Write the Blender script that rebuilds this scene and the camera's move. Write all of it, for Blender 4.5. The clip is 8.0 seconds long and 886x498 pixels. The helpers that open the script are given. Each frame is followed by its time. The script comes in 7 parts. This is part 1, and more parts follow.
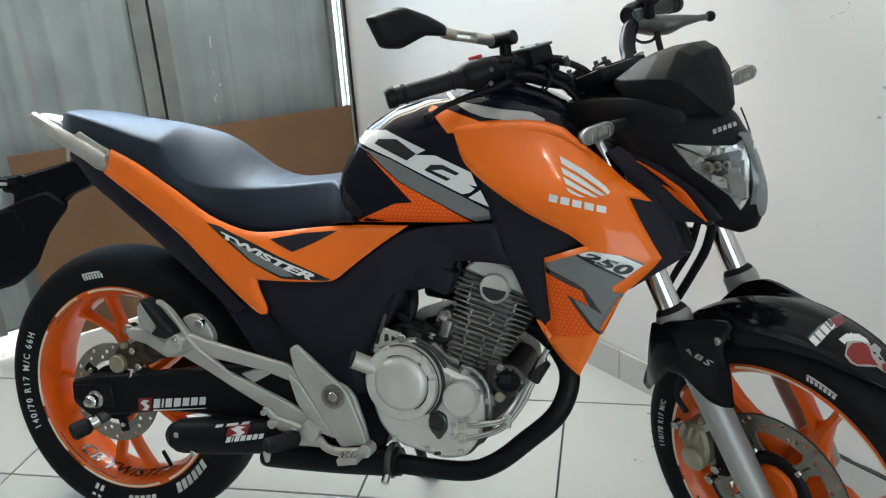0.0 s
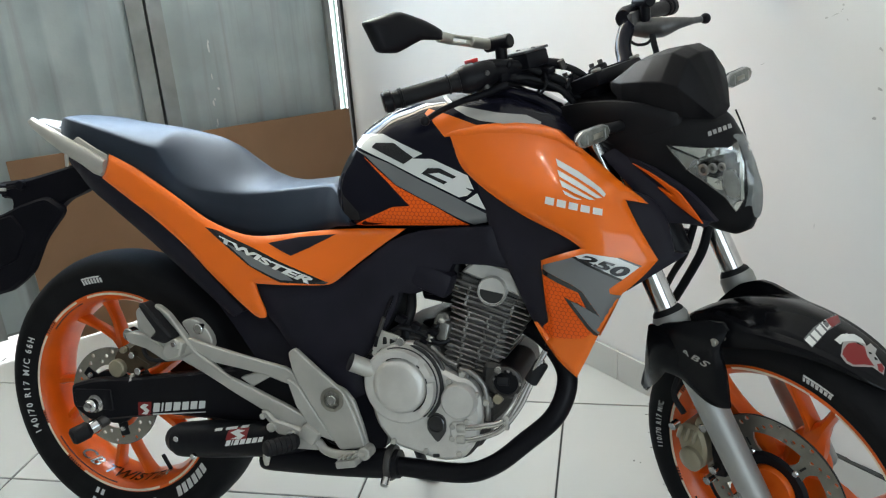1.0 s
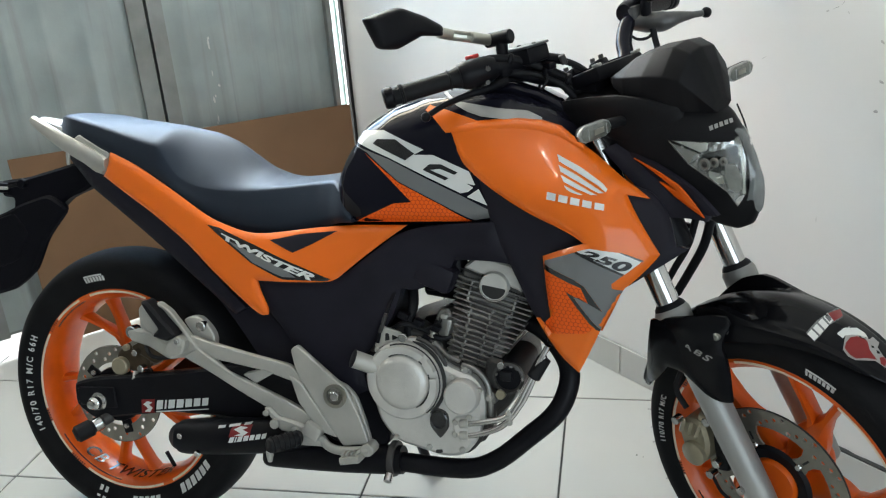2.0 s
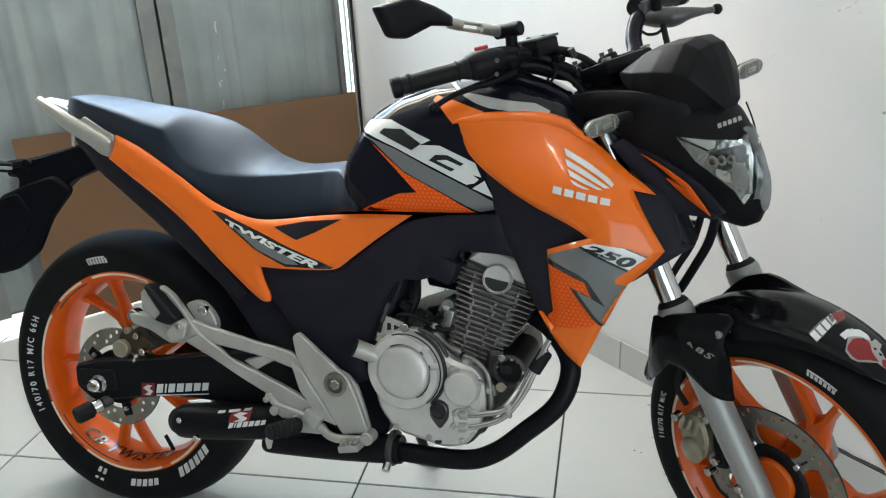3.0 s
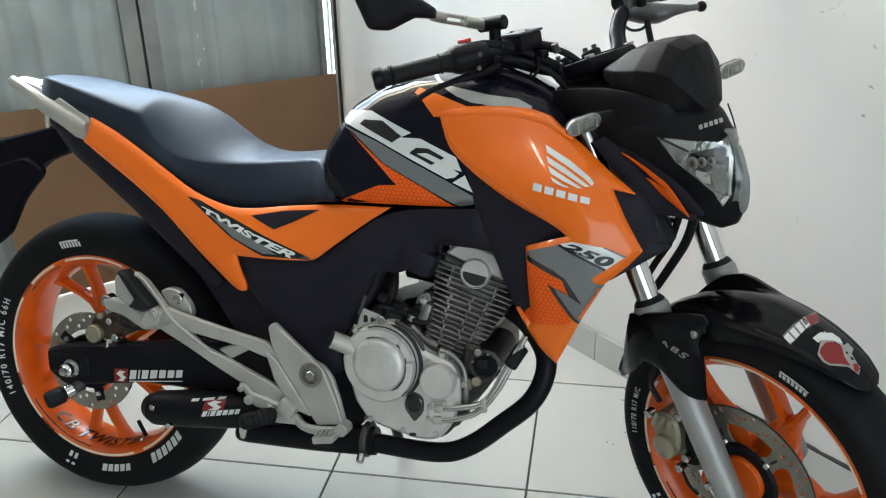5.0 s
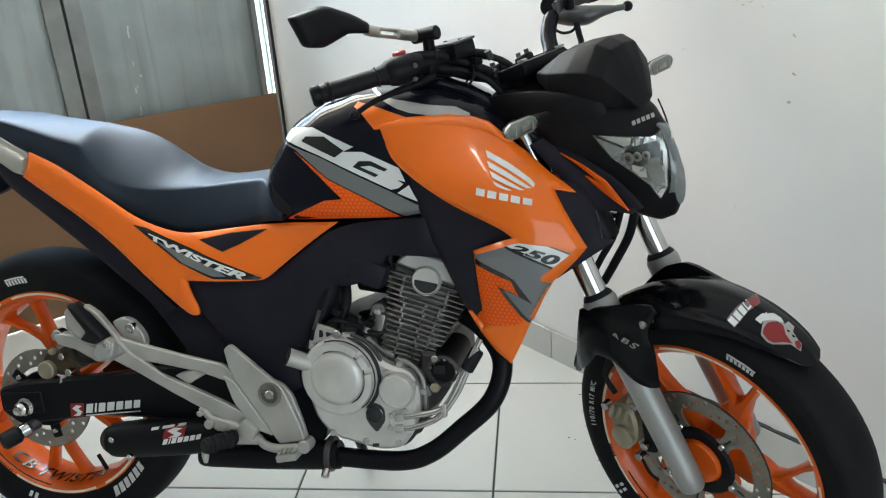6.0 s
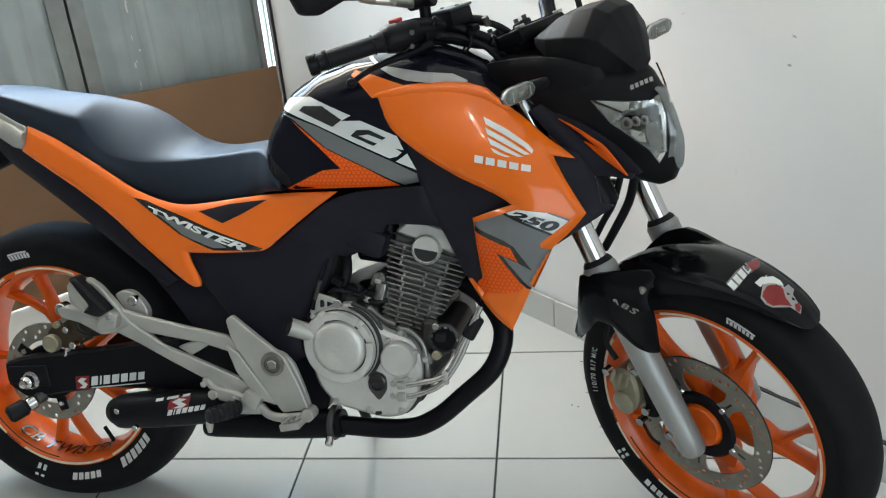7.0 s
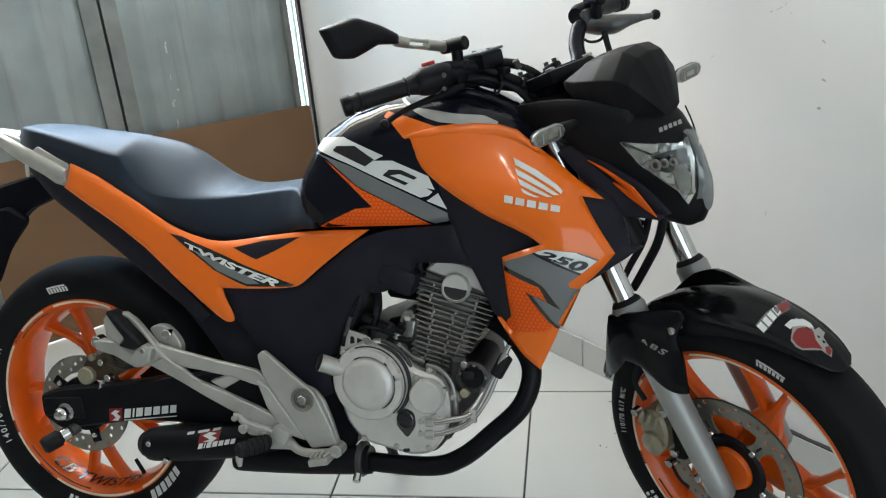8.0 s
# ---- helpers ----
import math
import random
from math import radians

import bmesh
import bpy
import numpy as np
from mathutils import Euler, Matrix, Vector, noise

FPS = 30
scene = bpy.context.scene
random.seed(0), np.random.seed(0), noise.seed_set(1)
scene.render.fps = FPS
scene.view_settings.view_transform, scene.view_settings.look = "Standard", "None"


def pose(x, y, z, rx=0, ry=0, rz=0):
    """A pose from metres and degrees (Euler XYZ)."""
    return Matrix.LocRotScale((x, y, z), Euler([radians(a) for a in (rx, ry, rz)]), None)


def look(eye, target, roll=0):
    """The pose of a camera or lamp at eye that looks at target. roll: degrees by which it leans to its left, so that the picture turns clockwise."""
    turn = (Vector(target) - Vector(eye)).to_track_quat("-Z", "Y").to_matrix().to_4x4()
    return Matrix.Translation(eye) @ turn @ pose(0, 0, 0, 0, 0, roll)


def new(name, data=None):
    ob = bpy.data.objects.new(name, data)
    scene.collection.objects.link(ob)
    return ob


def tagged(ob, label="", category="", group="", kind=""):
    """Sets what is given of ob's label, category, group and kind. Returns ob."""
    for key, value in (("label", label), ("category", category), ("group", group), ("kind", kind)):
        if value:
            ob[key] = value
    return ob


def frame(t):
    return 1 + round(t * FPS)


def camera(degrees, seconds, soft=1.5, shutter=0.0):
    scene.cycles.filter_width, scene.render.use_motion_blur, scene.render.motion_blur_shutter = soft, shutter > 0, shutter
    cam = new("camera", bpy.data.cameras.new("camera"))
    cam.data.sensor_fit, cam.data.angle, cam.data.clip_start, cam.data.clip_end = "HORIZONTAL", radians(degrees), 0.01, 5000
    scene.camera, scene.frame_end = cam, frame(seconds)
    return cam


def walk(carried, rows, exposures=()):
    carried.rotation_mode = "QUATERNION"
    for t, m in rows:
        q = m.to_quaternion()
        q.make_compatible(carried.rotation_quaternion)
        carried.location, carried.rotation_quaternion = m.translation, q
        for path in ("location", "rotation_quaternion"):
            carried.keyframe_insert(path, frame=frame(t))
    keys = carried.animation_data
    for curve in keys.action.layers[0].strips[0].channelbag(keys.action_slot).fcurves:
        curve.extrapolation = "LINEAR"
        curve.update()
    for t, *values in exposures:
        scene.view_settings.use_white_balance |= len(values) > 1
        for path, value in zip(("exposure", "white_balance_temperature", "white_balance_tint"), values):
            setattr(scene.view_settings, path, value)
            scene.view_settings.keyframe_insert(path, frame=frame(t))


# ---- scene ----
from mathutils import geometry
from mathutils.bvhtree import BVHTree

# ---- camera and its way ----
cam = camera(54.1, 8.0, soft=1.2)
ROWS = [  # seconds, eye, heading, tilt, roll
    (0.0, 1.2295, -1.3500, 1.2552, 18.742, -21.253, -3.915),
    (0.5, 1.2357, -1.3568, 1.2575, 18.876, -21.083, -4.254),
    (1.0, 1.2357, -1.3535, 1.2594, 18.736, -21.144, -4.252),
    (1.5, 1.2374, -1.3581, 1.2603, 18.831, -20.974, -4.459),
    (1.7, 1.2368, -1.3565, 1.2595, 18.965, -21.110, -4.736),
    (2.8, 1.2303, -1.3489, 1.2708, 18.590, -22.054, -3.646),
    (3.0, 1.2288, -1.3524, 1.2629, 18.967, -22.129, -3.260),
    (3.5, 1.2182, -1.3409, 1.2594, 19.132, -23.147, -3.183),
    (4.0, 1.2056, -1.3199, 1.2780, 19.216, -22.977, -2.661),
    (4.5, 1.2034, -1.3199, 1.2877, 19.218, -22.457, -1.820),
    (5.0, 1.2230, -1.3378, 1.2858, 17.411, -23.616, -1.428),
    (5.2, 1.2201, -1.3430, 1.2848, 14.341, -24.373, -0.561),
    (6.3, 1.2478, -1.3628, 1.2925, 15.499, -22.637, -5.619),
    (6.5, 1.2510, -1.3688, 1.2889, 16.356, -22.531, -6.179),
    (7.0, 1.2494, -1.3568, 1.2799, 14.711, -24.750, -5.183),
    (7.5, 1.2475, -1.3554, 1.2844, 15.189, -23.910, -5.198),
    (8.0, 1.2514, -1.3725, 1.2895, 16.491, -22.136, -5.273),
]
walk(cam, [(t, pose(x, y, z, 90 + tilt, 0, head) @ pose(0, 0, 0, 0, 0, roll)) for t, x, y, z, head, tilt, roll in ROWS],
     exposures=[(0, 0.03), (1.7, 0.05), (3, 0.11), (3.5, 0.16), (4, 0.2), (4.5, 0.12), (5, 0.14), (6.5, 0.05), (7, 0.09), (7.5, 0.15), (8, -0.03)])

# ---- the room's own axes: u along the white wall from the corner, v along the gate ----
CORNER = Vector((-0.12, 1.695, 0))
WALL_DEG = -38.0
ROOM = Matrix.Translation(CORNER) @ pose(0, 0, 0, 0, 0, WALL_DEG) @ Matrix.Diagonal((1, -1, 1, 1))
ROOM_U, ROOM_V, ROOM_H = 5.2, 3.6, 2.75


def room(u, v, z):
    return ROOM @ Vector((u, v, z))


# ---- light ----
world = bpy.data.worlds.new("sky")
scene.world = world
world.use_nodes = True
sky = world.node_tree.nodes.new("ShaderNodeTexSky")
sky.sky_type, sky.sun_disc = "NISHITA", False
sky.sun_elevation, sky.sun_rotation = radians(48), radians(200)
bg = world.node_tree.nodes["Background"]
bg.inputs["Strength"].default_value = 0.14
world.node_tree.links.new(sky.outputs[0], bg.inputs[0])
sun = new("sun", bpy.data.lights.new("sun", "SUN"))
sun.data.energy, sun.data.angle, sun.data.color = 3.0, radians(0.5), (1, 0.95, 0.88)
sun.matrix_world = look(room(1.5, -5, 8), room(1.5, 0, 0))


def area(name, eye, target, sx, sy, watts, colour):
    ob = new(name, bpy.data.lights.new(name, "AREA"))
    ob.data.shape, ob.data.size, ob.data.size_y, ob.data.energy, ob.data.color = "RECTANGLE", sx, sy, watts, colour
    ob.matrix_world = look(eye, target)
    return ob


# daylight in the opening over the gate, fill from an added unseen doorway behind the camera, and the lit bulb under the
# ceiling
area("gate_low_sky_light", room(0.02, 0.82, 1.49), room(1.3, 0.90, 1.42), 1.04, 0.42, 12, (0.46, 0.70, 1.0))
area("gate_sky_light", room(0.02, 0.95, 1.97), room(1.3, 1.15, 1.85), 1.8, 0.46, 52, (0.86, 0.93, 0.95))
area("gate_eaves_light", room(0.02, 0.95, 2.50), room(1.3, 1.15, 2.30), 1.8, 0.30, 34, (1.0, 0.90, 0.70))
area("doorway_fill", room(5.16, 1.9, 1.35), room(1.0, 1.3, 0.8), 2.4, 2.0, 35, (0.82, 0.95, 1.0))
bulb = new("ceiling_bulb", bpy.data.lights.new("ceiling_bulb", "POINT"))
bulb.data.energy, bulb.data.shadow_soft_size, bulb.data.color = 3.0, 0.018, (1.0, 0.93, 0.84)
bulb.location = room(2.02, 0.80, 2.62)


# ---- materials ----
def mat(name, colour, rough=0.5, metal=0.0, coat=0.0, vary=0.12, scale=6.0, bump=0.0, bump_scale=80.0, spec=0.5, second=None, rough_vary=0.1):
    """A surface: base colour with stains at one scale, grain and relief at another."""
    m = bpy.data.materials.new(name)
    m.use_nodes = True
    nt = m.node_tree
    n, ln = nt.nodes, nt.links
    b = n["Principled BSDF"]
    b.inputs["Roughness"].default_value, b.inputs["Metallic"].default_value = rough, metal
    b.inputs["Coat Weight"].default_value, b.inputs["Coat Roughness"].default_value = coat, 0.04
    b.inputs["Specular IOR Level"].default_value = spec
    tc = n.new("ShaderNodeTexCoord")
    big = n.new("ShaderNodeTexNoise")
    big.inputs["Scale"].default_value, big.inputs["Detail"].default_value = scale, 5
    fine = n.new("ShaderNodeTexNoise")
    fine.inputs["Scale"].default_value, fine.inputs["Detail"].default_value = bump_scale, 3
    ln.new(tc.outputs["Object"], big.inputs["Vector"])
    ln.new(tc.outputs["Object"], fine.inputs["Vector"])
    mix = n.new("ShaderNodeMix")
    mix.data_type = "RGBA"
    c2 = second or tuple(c * (1 - vary) for c in colour)
    mix.inputs[6].default_value, mix.inputs[7].default_value = (*colour, 1), (*c2, 1)
    ramp = n.new("ShaderNodeMapRange")
    ramp.inputs["From Min"].default_value, ramp.inputs["From Max"].default_value = 0.35, 0.7
    ln.new(big.outputs["Fac"], ramp.inputs["Value"])
    ln.new(ramp.outputs["Result"], mix.inputs[0])
    ln.new(mix.outputs[2], b.inputs["Base Color"])
    rr = n.new("ShaderNodeMapRange")
    rr.inputs["To Min"].default_value, rr.inputs["To Max"].default_value = max(0.02, rough * (1 - rough_vary)), min(1, rough * (1 + rough_vary))
    ln.new(fine.outputs["Fac"], rr.inputs["Value"])
    ln.new(rr.outputs["Result"], b.inputs["Roughness"])
    if bump:
        bp = n.new("ShaderNodeBump")
        bp.inputs["Strength"].default_value, bp.inputs["Distance"].default_value = bump, 0.002
        ln.new(fine.outputs["Fac"], bp.inputs["Height"])
        ln.new(bp.outputs["Normal"], b.inputs["Normal"])
    return m


ORANGE = mat("orange_paint", (0.86, 0.160, 0.007), 0.38, coat=0.62, vary=0.05, scale=3, spec=0.22)
ORANGE.node_tree.nodes["Principled BSDF"].inputs["Coat Roughness"].default_value = 0.10
ORANGE_WHEEL = mat("orange_wheel_paint", (0.74, 0.112, 0.005), 0.34, coat=0.3, vary=0.15, scale=20, spec=0.35)
FENDER = mat("black_fender_paint", (0.0065, 0.0065, 0.008), 0.15, coat=0.0, vary=0.2, spec=0.14)
GLOSS = mat("black_gloss_paint", (0.0085, 0.0085, 0.015), 0.07, coat=0.0, vary=0.2, spec=0.35)
GLOSS.node_tree.nodes["Principled BSDF"].inputs["IOR"].default_value = 1.3
PLASTIC = mat("black_matte_plastic", (0.0165, 0.0155, 0.0235), 0.46, vary=0.25, scale=14, bump=0.25, bump_scale=900, spec=0.15)
COWL = mat("dark_grey_cowl", (0.0085, 0.0082, 0.0095), 0.50, vary=0.12, scale=9, bump=0.1, bump_scale=700, spec=0.13)
STEEL_BLACK = mat("black_coated_steel", (0.0072, 0.0070, 0.0095), 0.40, vary=0.3, scale=18, spec=0.14)
RUBBER = mat("tyre_rubber", (0.0085, 0.0083, 0.0095), 0.66, vary=0.3, scale=25, bump=0.2, bump_scale=300, spec=0.14)
FLAP = mat("black_flap_plastic", (0.0055, 0.0053, 0.0085), 0.55, vary=0.3, scale=10, bump=0.2, bump_scale=400, spec=0.08)
LID = mat("reservoir_lid_plastic", (0.07, 0.073, 0.08), 0.35, vary=0.2, scale=40, spec=0.5)
GRIP = mat("grip_rubber", (0.0085, 0.0085, 0.0105), 0.6, vary=0.2, bump=0.3, bump_scale=500, spec=0.25)
VINYL = mat("seat_vinyl", (0.007, 0.0085, 0.0135), 0.47, coat=0.0, vary=0.15, scale=8, bump=0.2, bump_scale=1100, spec=0.60)
# blue skylight on the seat top is put into the specular and sheen tints
VINYL.node_tree.nodes["Principled BSDF"].inputs["Specular Tint"].default_value = (0.52, 0.72, 1.0, 1)
VINYL.node_tree.nodes["Principled BSDF"].inputs["Sheen Weight"].default_value = 0.10
VINYL.node_tree.nodes["Principled BSDF"].inputs["Sheen Roughness"].default_value = 0.3
VINYL.node_tree.nodes["Principled BSDF"].inputs["Sheen Tint"].default_value = (0.52, 0.70, 1.0, 1)
SILVER = mat("silver_painted_aluminium", (0.48, 0.468, 0.43), 0.42, metal=0.35, vary=0.2, scale=14, bump=0.08, bump_scale=500)
CAST = mat("cast_engine_aluminium", (0.68, 0.665, 0.63), 0.38, metal=0.4, vary=0.2, scale=16, bump=0.3, bump_scale=420)
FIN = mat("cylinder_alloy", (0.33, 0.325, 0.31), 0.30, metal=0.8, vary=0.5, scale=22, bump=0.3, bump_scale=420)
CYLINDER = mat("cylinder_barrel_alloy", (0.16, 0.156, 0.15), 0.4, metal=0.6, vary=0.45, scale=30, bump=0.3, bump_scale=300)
CASE_DARK = mat("dark_crankcase_alloy", (0.075, 0.072, 0.069), 0.45, metal=0.4, vary=0.4, scale=25, bump=0.3, bump_scale=300)
CHROME = mat("chrome", (0.62, 0.61, 0.60), 0.16, metal=1.0, vary=0.1, scale=30)
FORK_SILVER = mat("fork_leg_aluminium", (0.36, 0.36, 0.345), 0.46, metal=0.5, vary=0.1, scale=9)
DISC = mat("brake_disc_steel", (0.30, 0.285, 0.245), 0.34, metal=0.7, vary=0.2, scale=30)
GOLD = mat("caliper_bronze", (0.36, 0.32, 0.23), 0.4, metal=0.5, vary=0.15, scale=30, bump=0.2, bump_scale=300)
WHITE = mat("white_decal", (0.72, 0.73, 0.71), 0.25, coat=0.6, vary=0.04)
GREY = mat("grey_decal", (0.16, 0.165, 0.17), 0.25, coat=0.7, vary=0.06)
TRIM = mat("pale_grey_trim", (0.34, 0.335, 0.32), 0.35, coat=0.3, vary=0.15, scale=12)
INK = mat("black_decal", (0.008, 0.008, 0.01), 0.25, coat=0.7, vary=0.1)
RED = mat("red_decal", (0.21, 0.008, 0.008), 0.45, coat=0.0, vary=0.1)
TYRE_WHITE = mat("tyre_marker_white", (0.70, 0.70, 0.68), 0.6, vary=0.2, scale=60)
TAPE = mat("rim_tape", (0.80, 0.66, 0.48), 0.28, vary=0.1, scale=30)
REFLECTOR = mat("headlight_reflector", (0.75, 0.75, 0.74), 0.1, metal=1.0, vary=0.05)
# pale and grey facet tones: light on the headlight bowl put into colour
FACET = mat("headlight_facet", (0.62, 0.62, 0.57), 0.28, metal=0.55, vary=0.25, scale=60, bump=0.4, bump_scale=60)
FACET_GREY = mat("headlight_facet_grey", (0.34, 0.34, 0.315), 0.3, metal=0.5, vary=0.25, scale=50, bump=0.4, bump_scale=60)
SMOKE = mat("indicator_lens", (0.36, 0.36, 0.35), 0.15, coat=0.6, vary=0.35, scale=60)
BEZEL = mat("indicator_bezel", (0.22, 0.22, 0.21), 0.3, coat=0.4, vary=0.2, scale=30)
INDICATOR = mat("clear_lens", (0.17, 0.175, 0.155), 0.12, coat=0.8, vary=0.45, scale=70)
REFLECTOR_BOWL = mat("faceted_reflector", (0.40, 0.40, 0.385), 0.14, metal=1.0, vary=0.5, scale=45, bump=1.0, bump_scale=70)
# shade inside the headlight bowl as a dark colour
BOWL_DARK = mat("headlight_shadow_cells", (0.10, 0.10, 0.095), 0.2, metal=0.8, vary=0.6, scale=90, bump=1.0, bump_scale=150)
SMOKE_EDGE = mat("lens_side", (0.18, 0.195, 0.195), 0.15, coat=1.0, vary=0.5, scale=14)
SWITCH_RED = mat("red_switch", (0.5, 0.02, 0.015), 0.4)
SPRING_RED = mat("red_spring", (0.35, 0.012, 0.01), 0.35)
PERCH = mat("grey_lever_alloy", (0.11, 0.11, 0.112), 0.34, metal=0.5, vary=0.3, scale=40)
BARE = mat("bare_brushed_alloy", (0.42, 0.41, 0.36), 0.30, metal=0.75, vary=0.15, scale=40)
BRONZE_DARK = mat("dark_bronze_alloy", (0.085, 0.058, 0.034), 0.38, metal=0.5, vary=0.4, scale=40, bump=0.2, bump_scale=300)
SEAM = mat("dark_joint", (0.02, 0.02, 0.02), 0.7)


def honeycomb_orange():
    """Orange film with a fine darker hexagonal print."""
    m = mat("orange_honeycomb_film", (0.90, 0.125, 0.005), 0.5, coat=0.05, vary=0.05, spec=0.25)
    nt = m.node_tree
    tc = next(x for x in nt.nodes if x.type == "TEX_COORD")

    def vec(op, a, b=None):
        nd = nt.nodes.new("ShaderNodeVectorMath")
        nd.operation = op
        for sock, src in zip(nd.inputs, (a, b)):
            if isinstance(src, tuple):
                sock.default_value = src
            elif src is not None:
                nt.links.new(src, sock)
        return nd.outputs["Value" if op == "DOT_PRODUCT" else "Vector"]

    def num(op, a, b):
        nd = nt.nodes.new("ShaderNodeMath")
        nd.operation = op
        for sock, src in zip(nd.inputs, (a, b)):
            if isinstance(src, float):
                sock.default_value = src
            else:
                nt.links.new(src, sock)
        return nd.outputs[0]
    flat = nt.nodes.new("ShaderNodeMapping")
    flat.inputs["Scale"].default_value = (1 / 0.0082, 0.0, 1 / 0.0082)
    nt.links.new(tc.outputs["Object"], flat.inputs["Vector"])
    cell, half = (1.0, 1.0, 1.7320508), (0.5, 0.5, 0.8660254)
    far = vec("ADD", flat.outputs["Vector"], (500.0, 0.5, 866.0254))
    one = vec("SUBTRACT", vec("MODULO", far, cell), half)
    two = vec("SUBTRACT", vec("MODULO", vec("SUBTRACT", far, (0.5, 0.0, 0.8660254)), cell), half)
    pick = nt.nodes.new("ShaderNodeMix")
    pick.data_type = "VECTOR"
    nt.links.new(num("LESS_THAN", vec("DOT_PRODUCT", one, one), vec("DOT_PRODUCT", two, two)), pick.inputs[0])
    nt.links.new(two, pick.inputs[4])
    nt.links.new(one, pick.inputs[5])
    size = vec("ABSOLUTE", pick.outputs[1])
    lt_out = num("GREATER_THAN", num("MAXIMUM", vec("DOT_PRODUCT", size, (0.5, 0.0, 0.8660254)), vec("DOT_PRODUCT", size, (1.0, 0.0, 0.0))), 0.43)
    mx = nt.nodes.new("ShaderNodeMix")
    mx.data_type = "RGBA"
    mx.inputs[7].default_value = (0.58, 0.050, 0.005, 1)
    b = nt.nodes["Principled BSDF"]
    old = b.inputs["Base Color"].links[0].from_socket
    nt.links.new(old, mx.inputs[6])
    nt.links.new(lt_out, mx.inputs[0])
    nt.links.new(mx.outputs[2], b.inputs["Base Color"])
    return m


HONEY = honeycomb_orange()


def glass(name, colour, rough=0.02):
    m = bpy.data.materials.new(name)
    m.use_nodes = True
    b = m.node_tree.nodes["Principled BSDF"]
    b.inputs["Base Color"].default_value = (*colour, 1)
    b.inputs["Transmission Weight"].default_value, b.inputs["Roughness"].default_value, b.inputs["IOR"].default_value = 1.0, rough, 1.3
    return m


LENS = glass("clear_lens", (0.95, 0.96, 0.96))


# ---- shaping helpers ----
def part(name, bm, material, parent, label="", smooth=True, at=None):
    """One mesh object out of a bmesh, under a thing or a part."""
    bmesh.ops.recalc_face_normals(bm, faces=bm.faces[:])
    me = bpy.data.meshes.new(name)
    bm.to_mesh(me)
    bm.free()
    me.materials.append(material)
    if smooth:
        me.polygons.foreach_set("use_smooth", [True] * len(me.polygons))
        me.set_sharp_from_angle(angle=radians(38))
    ob = new(name, me)
    ob.parent = parent
    if at is not None:
        ob.matrix_basis = at
    if label:
        ob["label"] = label
    return ob


def ring_faces(bm, a, b, closed=True):
    n = len(a)
    for i in range(n if closed else n - 1):
        j = (i + 1) % n
        bm.faces.new((a[i], a[j], b[j], b[i]))


def loft(rings, cap=True, bm=None):
    """A skin over rings of points, each with the same count."""
    bm = bm or bmesh.new()
    vs = [[bm.verts.new(p) for p in r] for r in rings]
    for a, b in zip(vs, vs[1:]):
        ring_faces(bm, a, b)
    if cap:
        bm.faces.new(vs[0][::-1])
        bm.faces.new(vs[-1])
    return bm


def superring(x, zb, zt, w, e=2.6, n=28, low=1.0, e_low=None):
    """A rounded-box section across the machine at x; low narrows its lower half."""
    out = []
    zc, h = (zb + zt) / 2, (zt - zb) / 2
    for i in range(n):
        a = 2 * math.pi * i / n
        c, s = math.cos(a), math.sin(a)
        k = w * (low if s < 0 else 1.0)
        e2 = e_low if e_low and s < 0 else e
        out.append((x, k * math.copysign(abs(c) ** (2 / e2), c), zc + h * math.copysign(abs(s) ** (2 / e2), s)))
    return out


def lerp_table(rows, x):
    """Rows of numbers by their first column, read smoothly in between."""
    if x <= rows[0][0]:
        return rows[0][1:]
    for a, b in zip(rows, rows[1:]):
        if x <= b[0]:
            f = (x - a[0]) / (b[0] - a[0])
            return [p + (q - p) * f for p, q in zip(a[1:], b[1:])]
    return rows[-1][1:]


def smooth_line(points, steps=6, closed=False):
    """A Catmull-Rom line through the points."""
    pts = [Vector(p) for p in points]
    n = len(pts)
    out = []
    for i in range(n if closed else n - 1):
        p0 = pts[(i - 1) % n] if closed or i else pts[0] * 2 - pts[1]
        p1, p2 = pts[i], pts[(i + 1) % n]
        p3 = pts[(i + 2) % n] if closed or i + 2 < n else p2 * 2 - p1
        for k in range(steps):
            t = k / steps
            out.append(0.5 * (2 * p1 + (p2 - p0) * t + (2 * p0 - 5 * p1 + 4 * p2 - p3) * t * t + (3 * p1 - p0 - 3 * p2 + p3) * t ** 3))
    if not closed:
        out.append(pts[-1])
    return out


def tube(points, radius, n=12, steps=6, bm=None):
    """A round rod along a smooth line; radius is a number or one for each point."""
    line = smooth_line(points, steps) if steps > 1 else [Vector(p) for p in points]
    rad = radius if isinstance(radius, (list, tuple)) else None
    up = Vector((0.31, 0.87, 0.38)).normalized()
    rings = []
    for i, p in enumerate(line):
        d = (line[min(i + 1, len(line) - 1)] - line[max(i - 1, 0)]).normalized()
        side = d.cross(up).normalized()
        top = side.cross(d)
        up = top
        r = radius if rad is None else float(np.interp(i / max(1, len(line) - 1) * (len(rad) - 1), range(len(rad)), rad))
        rings.append([p + r * (math.cos(2 * math.pi * k / n) * side + math.sin(2 * math.pi * k / n) * top) for k in range(n)])
    return loft(rings, True, bm)


